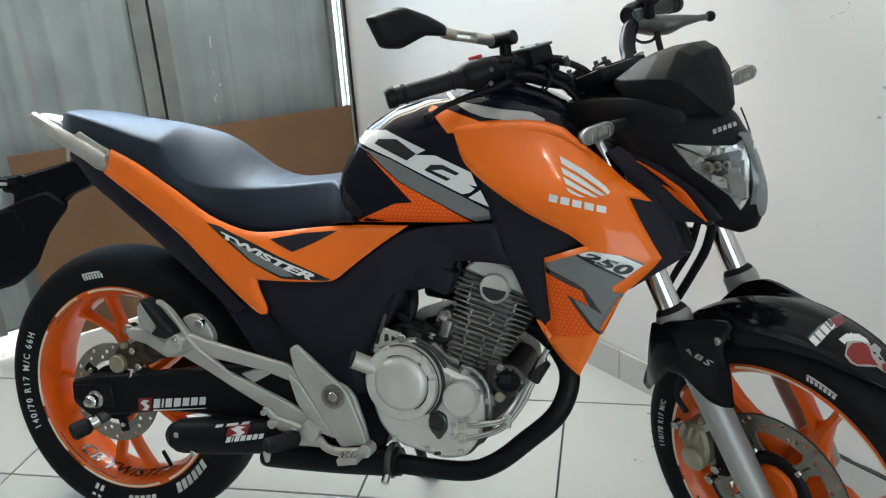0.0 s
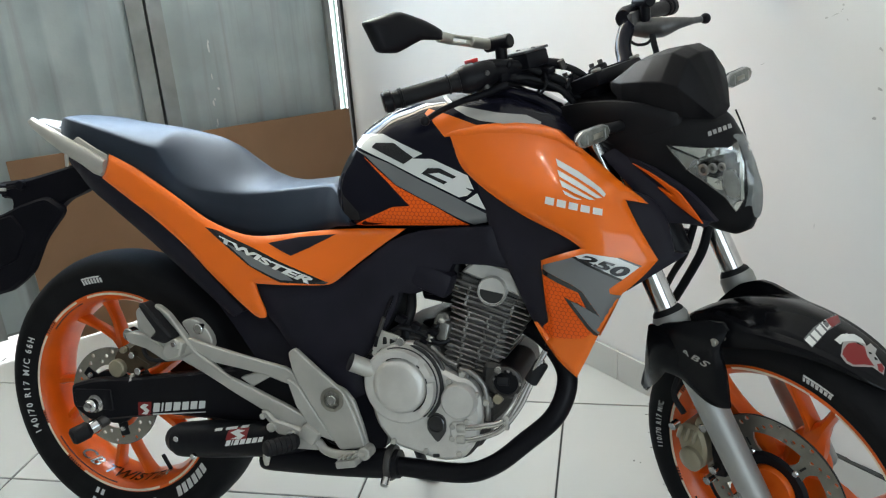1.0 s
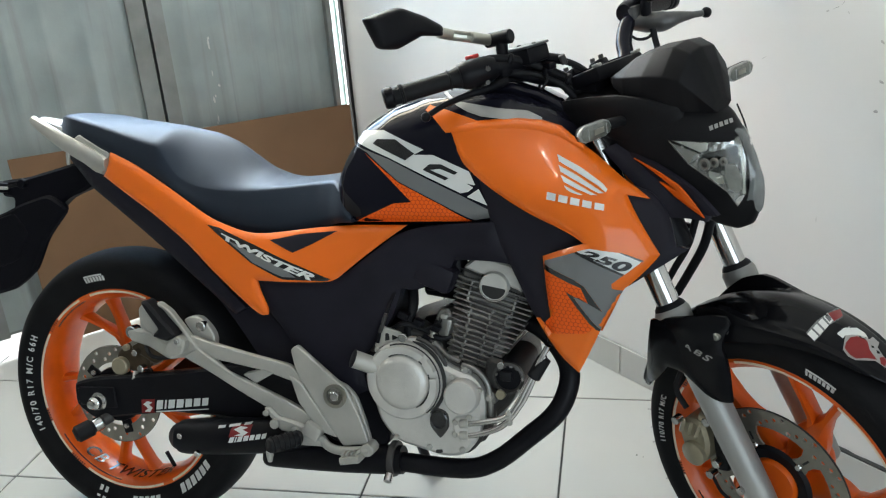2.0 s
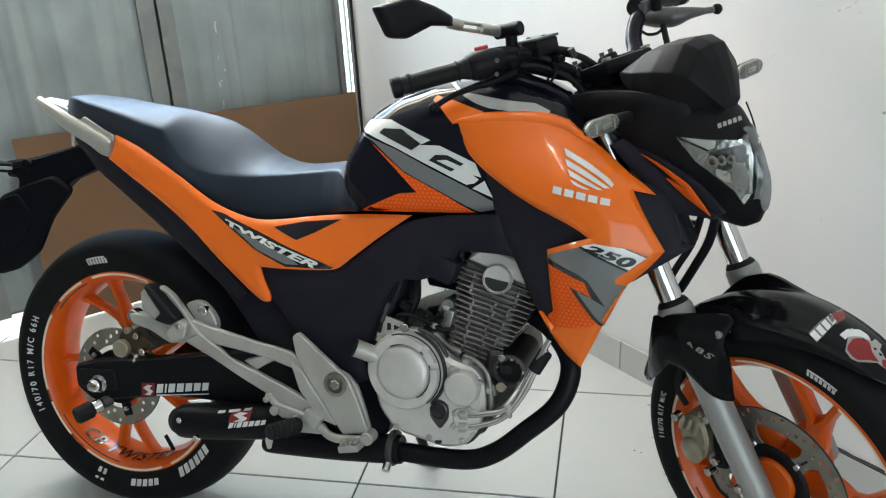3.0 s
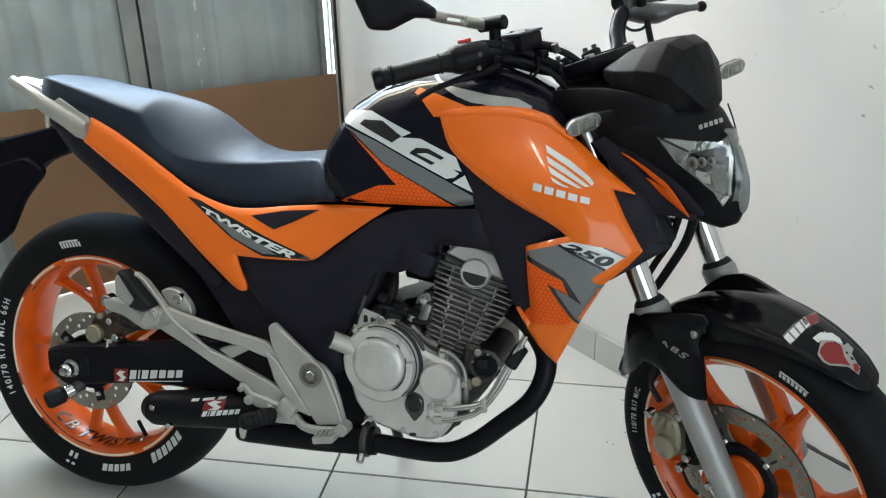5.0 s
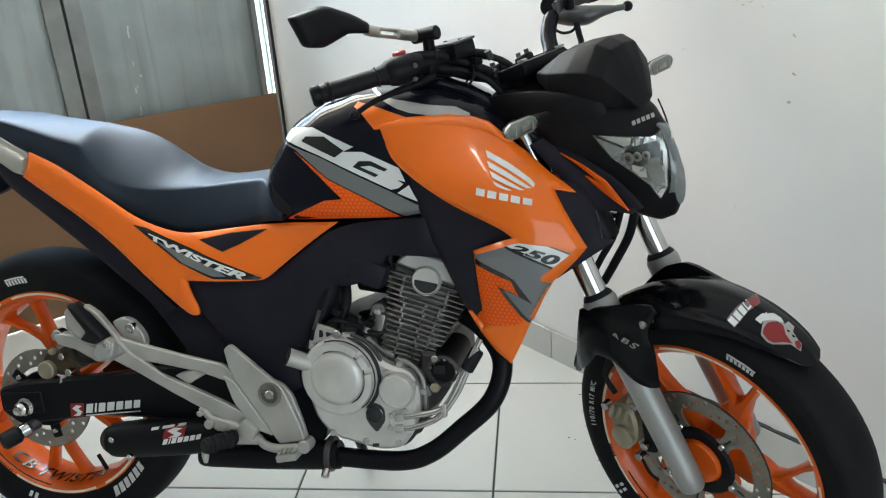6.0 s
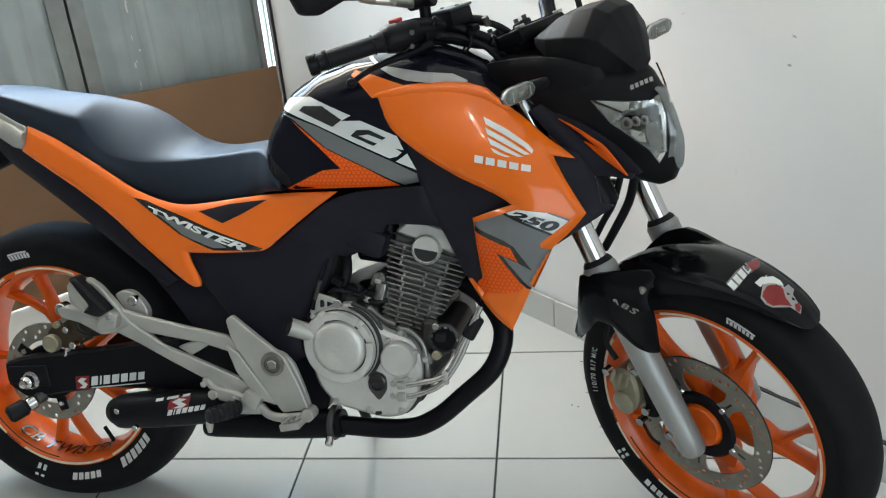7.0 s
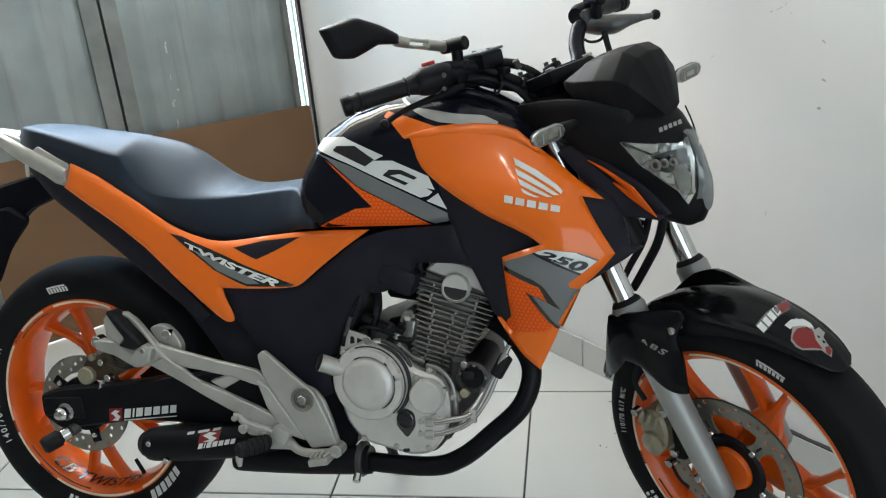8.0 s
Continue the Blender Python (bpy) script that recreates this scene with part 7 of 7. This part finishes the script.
part("black_graphic", sticker([(1.087, 0.693), (1.091, 0.693), (1.125, 0.680), (1.121, 0.678)], on_shroud, 0.0030, 0.008), INK, shroud)
shape = letters("250", 0.03, slant=0.1, spread=1.08, bold=0.05)
writing(shape, in_quad(shape, [(1.036, 0.697), (1.111, 0.675), (1.096, 0.660), (1.024, 0.690)], on_shroud, lift=0.0034), INK, shroud)
shape = bars([0.016, 0.016, 0.016, 0.016, 0.016], 0.01, 0.005)
writing(shape, in_quad(shape, [(0.967, 0.788), (1.060, 0.770), (1.060, 0.760), (0.966, 0.776)], on_shroud), WHITE, shroud, "maker_mark")
# white feather-like strips over the bars
for strip in ([(0.975, 0.848), (1.015, 0.827), (1.053, 0.802), (1.062, 0.793), (1.060, 0.788), (1.046, 0.7985), (1.010, 0.8195), (0.980, 0.836)], [(0.980, 0.8305), (1.011, 0.8145), (1.046, 0.7935), (1.057, 0.787), (1.049, 0.7865), (1.036, 0.793), (1.008, 0.8075), (0.985, 0.820)],
              [(0.986, 0.815), (1.010, 0.8025), (1.038, 0.788), (1.047, 0.784), (1.038, 0.784), (1.015, 0.793), (0.992, 0.804)], [(0.993, 0.799), (1.013, 0.789), (1.026, 0.784), (1.018, 0.784), (1.006, 0.788), (0.998, 0.792)]):
    part("maker_mark", sticker(strip, on_shroud, 0.0018), WHITE, shroud)
part("black_graphic", sticker([(0.286, 0.705), (0.316, 0.700), (0.440, 0.656), (0.555, 0.613), (0.547, 0.609), (0.463, 0.610), (0.392, 0.638), (0.339, 0.672)], on_tail, 0.0014, 0.008), INK, tail_panel)
part("grey_graphic", sticker([(0.336, 0.679), (0.364, 0.668), (0.466, 0.630), (0.489, 0.615), (0.463, 0.615), (0.398, 0.638)], on_tail, 0.0020, 0.008), GREY, tail_panel)
part("black_graphic", sticker([(0.429, 0.681), (0.490, 0.694), (0.561, 0.701), (0.510, 0.674), (0.479, 0.660)], on_tail, 0.0014, 0.008), PLASTIC, tail_panel)
shape = letters("TWISTER", 0.03, slant=0.3, spread=1.02, bold=0.045)
writing(shape, in_quad(shape, [(0.314, 0.694), (0.528, 0.621), (0.519, 0.610), (0.325, 0.681)], on_tail, lift=0.0030), WHITE, tail_panel)
on_arm, on_can = surface_of(swing), surface_of(muffler)
part("red_sticker", sticker([(0.095, 0.325), (0.128, 0.329), (0.125, 0.298), (0.094, 0.296)], on_arm, 0.0012, 0.008), RED, swing)
shape = bars([0.014, 0.004, 0.014, 0.015, 0.014, 0.014, 0.013], 0.014, 0.004, 0.1)
writing(shape, in_quad(shape, [(0.133, 0.327), (0.259, 0.345), (0.258, 0.329), (0.131, 0.307)], on_arm), WHITE, swing, "sticker_bar")
shape = bars([0.1], 0.003, 0)
writing(shape, in_quad(shape, [(0.131, 0.304), (0.258, 0.322), (0.258, 0.320), (0.129, 0.300)], on_arm), WHITE, swing, "sticker_bar")
def swirl(corners4, tree, parent):
    """A plain white mark on a red patch."""
    a, b, c, d = [Vector(p) for p in corners4]
    pts = [a.lerp(b, u).lerp(d.lerp(c, u), v) for u, v in ((0.15, 0.35), (0.45, 0.12), (0.85, 0.2), (0.6, 0.38), (0.9, 0.6), (0.7, 0.9), (0.25, 0.88), (0.55, 0.68), (0.35, 0.5))]
    part("sticker_mark", sticker(pts, tree, 0.0024, 0.005), WHITE, parent)


swirl([(0.095, 0.325), (0.128, 0.329), (0.125, 0.298), (0.094, 0.296)], on_arm, swing)
part("red_sticker", sticker([(0.346, 0.316), (0.388, 0.320), (0.389, 0.300), (0.344, 0.295)], on_can, 0.0012, 0.008), RED, muffler)
swirl([(0.346, 0.316), (0.388, 0.320), (0.389, 0.300), (0.344, 0.295)], on_can, muffler)
shape = bars([0.014, 0.004, 0.014, 0.015, 0.014, 0.014, 0.013], 0.014, 0.004, 0.1)
writing(shape, in_quad(shape, [(0.347, 0.295), (0.424, 0.309), (0.423, 0.300), (0.344, 0.284)], on_can), WHITE, muffler, "sticker_bar")
shape = bars([0.02, 0.03, 0.02], 0.004, 0.01, 0.5)
writing(shape, in_quad(shape, [(0.315, 0.312), (0.385, 0.323), (0.386, 0.320), (0.317, 0.308)], on_can), WHITE, muffler, "sticker_bar")
# fender stickers and mark
on_fender, on_cowl = surface_of_raw(fender), surface_of_raw(cowl)
VIEW = Vector((-0.62, 1.1, -0.72))
part("white_sticker", film([(1.448, -0.051, 0.610), (1.449, -0.022, 0.619), (1.450, 0.015, 0.619), (1.450, 0.036, 0.617), (1.457, 0.033, 0.615), (1.469, 0.018, 0.613), (1.467, -0.020, 0.614), (1.467, -0.042, 0.607), (1.466, -0.058, 0.603)], on_fender, VIEW, 0.0009), GREY, fender)
part("white_sticker", film([(1.497, -0.027, 0.600), (1.493, -0.017, 0.604), (1.501, -0.002, 0.602), (1.514, 0.007, 0.595), (1.526, 0.010, 0.587), (1.542, 0.000, 0.578), (1.550, -0.001, 0.571), (1.555, -0.013, 0.565), (1.540, -0.017, 0.575), (1.520, -0.037, 0.579), (1.511, -0.040, 0.583), (1.501, -0.038, 0.591)], on_fender, VIEW, 0.0009), TRIM, fender)
part("white_sticker", film([(1.483, -0.024, 0.607), (1.484, -0.007, 0.609), (1.488, 0.005, 0.608), (1.492, -0.009, 0.605), (1.493, -0.024, 0.602)], on_fender, VIEW, 0.0015), WHITE, fender)
part("white_sticker", film([(1.492, -0.019, 0.604), (1.488, -0.001, 0.608), (1.494, 0.013, 0.604), (1.506, 0.015, 0.598), (1.515, 0.009, 0.594), (1.504, -0.001, 0.601), (1.498, -0.009, 0.603)], on_fender, VIEW, 0.0015), WHITE, fender)
part("white_sticker", film([(1.517, 0.008, 0.593), (1.516, 0.021, 0.591), (1.526, 0.021, 0.584), (1.532, 0.004, 0.584), (1.525, 0.000, 0.589)], on_fender, VIEW, 0.0015), TRIM, fender)
part("red_sticker", film([(1.452, 0.005, 0.620), (1.453, 0.037, 0.616), (1.467, 0.021, 0.614), (1.468, -0.005, 0.615)], on_fender, VIEW, 0.0016), RED, fender)
part("red_sticker", film([(1.500, -0.028, 0.598), (1.499, -0.014, 0.601), (1.504, -0.004, 0.600), (1.517, 0.002, 0.594), (1.528, -0.010, 0.586), (1.541, -0.014, 0.576), (1.531, -0.024, 0.580), (1.520, -0.035, 0.581), (1.512, -0.037, 0.585), (1.502, -0.035, 0.593)], on_fender, VIEW, 0.0018), RED, fender, "plain red and white sticker")
part("red_sticker", film([(1.542, -0.008, 0.577), (1.545, -0.001, 0.576), (1.551, -0.004, 0.571), (1.552, -0.012, 0.567), (1.547, -0.014, 0.571)], on_fender, VIEW, 0.0018), RED, fender, "plain red and white sticker")
A, B, C, D = Vector((1.4503, -0.0518, 0.6088)), Vector((1.4499, 0.0076, 0.6203)), Vector((1.4658, -0.0019, 0.6162)), Vector((1.4660, -0.0576, 0.6046))
shape = bars([0.19, 0.17, 0.17, 0.17], 1.0, 0.06)


def on_mudguard(x, h):
    p = D.lerp(C, x / 0.9).lerp(A.lerp(B, x / 0.9), h)
    hit = on_fender.ray_cast(p - VIEW.normalized() * 0.4, VIEW.normalized())
    return (hit[0] if hit[0] else p) - VIEW.normalized() * 0.0018


writing(shape, on_mudguard, WHITE, fender, "sticker_bar")
shape = letters("ABS", 0.03, slant=0.35, spread=1.3, bold=0.02)
writing(shape, in_quad(shape, [(1.266, 0.574), (1.333, 0.564), (1.325, 0.551), (1.272, 0.565)], y=-0.1292), TRIM, fender)
TANK_WAY = Vector((-0.58, 1.15, -0.46))
part("tank_gasket", film([(0.573, -0.143, 0.790), (0.579, -0.146, 0.774), (0.596, -0.152, 0.760), (0.612, -0.153, 0.744), (0.612, -0.147, 0.731), (0.591, -0.116, 0.717), (0.583, -0.119, 0.719), (0.567, -0.118, 0.724)], on_tank, TANK_WAY, 0.0015), GRIP, tank)
# headlight
LIGHT_WAY = Vector((-0.86, 1.12, -0.49))
lamp = part("headlight", film([(1.223, -0.071, 0.903), (1.278, -0.043, 0.898), (1.306, -0.023, 0.895), (1.311, -0.009, 0.902), (1.326, -0.014, 0.869), (1.330, -0.021, 0.812), (1.318, -0.028, 0.791), (1.308, -0.038, 0.816), (1.293, -0.046, 0.831), (1.274, -0.055, 0.848), (1.254, -0.064, 0.865)], on_cowl, LIGHT_WAY, 0.002), REFLECTOR_BOWL, cowl, "clear faceted headlight")
# films in dark, grey and bright tones paint the bowl's shade and glints
part("bowl_shade_patch", film([(1.273, -0.052, 0.878), (1.313, -0.019, 0.889), (1.322, -0.018, 0.869), (1.317, -0.026, 0.862), (1.291, -0.046, 0.847), (1.274, -0.054, 0.860)], on_cowl, LIGHT_WAY, 0.004), BOWL_DARK, lamp)
part("facet", film([(1.232, -0.068, 0.902), (1.279, -0.043, 0.896), (1.279, -0.047, 0.886), (1.271, -0.052, 0.883)], on_cowl, LIGHT_WAY, 0.0045), FACET, lamp)
part("facet", film([(1.316, -0.018, 0.885), (1.317, -0.012, 0.889), (1.326, -0.017, 0.860), (1.329, -0.022, 0.813), (1.326, -0.025, 0.812), (1.326, -0.023, 0.845), (1.320, -0.024, 0.862)], on_cowl, LIGHT_WAY, 0.0050), FACET, lamp)
part("facet", film([(1.231, -0.070, 0.898), (1.268, -0.054, 0.881), (1.255, -0.064, 0.866)], on_cowl, LIGHT_WAY, 0.0045), FACET_GREY, lamp)
part("facet", film([(1.304, -0.037, 0.863), (1.316, -0.028, 0.862), (1.325, -0.025, 0.842), (1.325, -0.026, 0.820), (1.320, -0.030, 0.814), (1.310, -0.037, 0.821), (1.305, -0.039, 0.841)], on_cowl, LIGHT_WAY, 0.0045), FACET_GREY, lamp)
part("facet", film([(1.283, -0.050, 0.853), (1.302, -0.041, 0.847), (1.304, -0.040, 0.830), (1.295, -0.045, 0.832), (1.283, -0.051, 0.844)], on_cowl, LIGHT_WAY, 0.0045), FACET, lamp)
part("facet", film([(1.257, -0.063, 0.866), (1.262, -0.058, 0.879), (1.270, -0.053, 0.882), (1.267, -0.057, 0.873)], on_cowl, LIGHT_WAY, 0.0052), REFLECTOR, lamp)
part("facet", film([(1.285, -0.042, 0.889), (1.285, -0.041, 0.891), (1.290, -0.038, 0.891), (1.290, -0.038, 0.889)], on_cowl, LIGHT_WAY, 0.0052), REFLECTOR, lamp)
part("facet", film([(1.316, -0.031, 0.800), (1.320, -0.029, 0.808), (1.328, -0.023, 0.811), (1.324, -0.025, 0.801), (1.319, -0.028, 0.793)], on_cowl, LIGHT_WAY, 0.0052), REFLECTOR, lamp)
part("facet", film([(1.305, -0.025, 0.893), (1.306, -0.022, 0.896), (1.309, -0.019, 0.896), (1.310, -0.021, 0.891)], on_cowl, LIGHT_WAY, 0.0052), REFLECTOR, lamp)
part("facet", film([(1.319, -0.024, 0.865), (1.319, -0.021, 0.873), (1.321, -0.018, 0.873), (1.324, -0.023, 0.851), (1.321, -0.026, 0.849)], on_cowl, LIGHT_WAY, 0.0056), BOWL_DARK, lamp)
part("facet", film([(1.225, -0.071, 0.903), (1.232, -0.068, 0.901), (1.271, -0.052, 0.882), (1.270, -0.053, 0.880), (1.231, -0.070, 0.899)], on_cowl, LIGHT_WAY, 0.0058), BOWL_DARK, lamp)
part("bulb_ring", lathe([(0.0071, -0.0637), (0.0078, -0.0657), (0.0098, -0.0647), (0.0098, -0.0607)], 20, centre=(1.286, 0, 0.868)), FACET_GREY, lamp)
part("bulb", sphere((1.286, -0.062, 0.868), 0.0054), CASE_DARK, lamp)
part("bulb_ring", lathe([(0.0058, -0.0562), (0.0064, -0.0582), (0.0080, -0.0572), (0.0080, -0.0532)], 20, centre=(1.298, 0, 0.870)), FACET_GREY, lamp)
part("bulb", sphere((1.298, -0.054, 0.870), 0.0044), CASE_DARK, lamp)
part("bulb_ring", lathe([(0.0049, -0.0475), (0.0054, -0.0495), (0.0068, -0.0485), (0.0068, -0.0445)], 20, centre=(1.309, 0, 0.871)), FACET_GREY, lamp)
part("bulb", sphere((1.309, -0.045, 0.871), 0.0037), CASE_DARK, lamp)
part("lens", film([(1.221, -0.071, 0.905), (1.278, -0.043, 0.898), (1.307, -0.021, 0.896), (1.305, 0.004, 0.911), (1.313, 0.021, 0.888), (1.333, 0.001, 0.855), (1.336, -0.004, 0.815), (1.331, -0.019, 0.808), (1.318, -0.028, 0.788), (1.306, -0.039, 0.815), (1.291, -0.047, 0.829), (1.253, -0.065, 0.863)], on_cowl, LIGHT_WAY, 0.011), LENS, lamp, "clear headlight lens")
side = bmesh.new()
side_rings = []
for i in range(81):
    x = 1.20 + 0.137 * (1 - (1 - i / 80) ** 1.5)
    zb, zt, w, e = lerp_table(COWL_ROWS, x)
    side_rings.append(superring(x, zb, zt, w, e, 120))
loft(side_rings, True, side)
bmesh.ops.recalc_face_normals(side, faces=side.faces)
side.normal_update()
for v in side.verts:
    v.co += v.normal * 0.0022
drop = []
for f in side.faces:
    c = f.calc_center_median()
    near_edge = -0.010 - max(0.0, 0.893 - c.z) * 0.115
    if c.z > 0.911 - max(0.0, c.y) * 0.25 or c.z < 0.800 or c.y < near_edge or c.x < float(np.interp(c.z, (0.791, 0.865, 0.905), (1.318, 1.254, 1.221))):
        drop.append(f)
bmesh.ops.delete(side, geom=drop, context="FACES")
part("lens_side", side, SMOKE_EDGE, lamp, "clear lens wrapped round the nose")
part("lens_edge", tube([(1.283, 0.030, 0.941), (1.294, 0.030, 0.916), (1.303, 0.030, 0.888)], 0.0014, 6, 3), GRIP, lamp)
e1, e2, o = Vector((0.0181, 0.0369, 0.0062)), Vector((-0.0048, 0.0012, 0.0057)), Vector((1.2774, -0.0345, 0.9137))
shape = bars([0.15] * 5, 1.0, 0.06, 0.05)


def on_brow(x, h):
    p = o + e1 * (x / 1.0) + e2 * h
    hit = on_cowl.ray_cast(p - LIGHT_WAY.normalized() * 0.5, LIGHT_WAY.normalized())
    return (hit[0] if hit[0] else p) - LIGHT_WAY.normalized() * 0.0015


writing(shape, on_brow, TRIM, cowl, "maker_mark")


# ---- floor tiles ----
def floor_tiles():
    """Square tiles set at an angle to the walls; those that meet a wall are cut to it."""
    size, gap, top = 0.4563, 0.0048, 0.0
    turn = pose(0.8652, 0.6696, 0, 0, 0, 6.72)
    h = (size - gap) / 2

    def tile_mesh():
        bm = bmesh.new()
        e = 0.0012
        rings = [[(-k, -k), (k, -k), (k, k), (-k, k)] for k in (h, h, h - e)]
        rows = [[bm.verts.new((x, y, z)) for x, y in r] for r, z in zip(rings, (-0.006, -e, 0))]
        for a, b in zip(rows, rows[1:]):
            ring_faces(bm, a, b)
        bm.faces.new(rows[-1])
        bm.faces.new(rows[0][::-1])
        return bm
    whole = bpy.data.meshes.new("tile")
    bm = tile_mesh()
    bm.to_mesh(whole)
    bm.free()
    whole.materials.append(TILE)
    back = ROOM.inverted()
    for i in range(-12, 14):
        for j in range(-14, 8):
            m = turn @ Matrix.Translation(((i + 0.5) * size, (j + 0.5) * size, top))
            pts = [back @ (m @ Vector((sx * h, sy * h, 0))) for sx in (-1, 1) for sy in (-1, 1)]
            us, vs = [p.x for p in pts], [p.y for p in pts]
            if max(us) < 0.01 or min(us) > ROOM_U - 0.01 or max(vs) < 0.01 or min(vs) > ROOM_V - 0.01:
                continue
            if min(us) > 0 and max(us) < ROOM_U and min(vs) > 0 and max(vs) < ROOM_V:
                ob = new("tile", whole)
                ob.parent, ob.matrix_basis = floor, m
                continue
            bm = tile_mesh()
            bmesh.ops.transform(bm, matrix=m, verts=bm.verts[:])
            for p, nrm in (((0.0, 0, 0), (-1, 0, 0)), ((ROOM_U, 0, 0), (1, 0, 0)), ((0, 0.0, 0), (0, -1, 0)), ((0, ROOM_V, 0), (0, 1, 0))):
                geom = bm.verts[:] + bm.edges[:] + bm.faces[:]
                if not bm.verts:
                    break
                r = bmesh.ops.bisect_plane(bm, geom=geom, plane_co=ROOM @ Vector(p), plane_no=ROOM.to_3x3() @ Vector(nrm), clear_outer=True)
                cut = [e for e in r["geom_cut"] if isinstance(e, bmesh.types.BMEdge)]
                if cut:
                    bmesh.ops.holes_fill(bm, edges=cut)
            if bm.faces:
                part("tile", bm, TILE, floor, smooth=False)
            else:
                bm.free()


floor_tiles()

# two specks of dirt on the floor
for x, y, r in ((1.0714, 0.4412, 0.0022), (1.0870, 0.4358, 0.0016)):
    bm = bmesh.new()
    bmesh.ops.create_cone(bm, cap_ends=True, segments=7, radius1=r, radius2=r * 0.6, depth=0.0012, matrix=Matrix.Translation((x, y, 0.0006)))
    part("speck", bm, SEAM, floor, smooth=False)
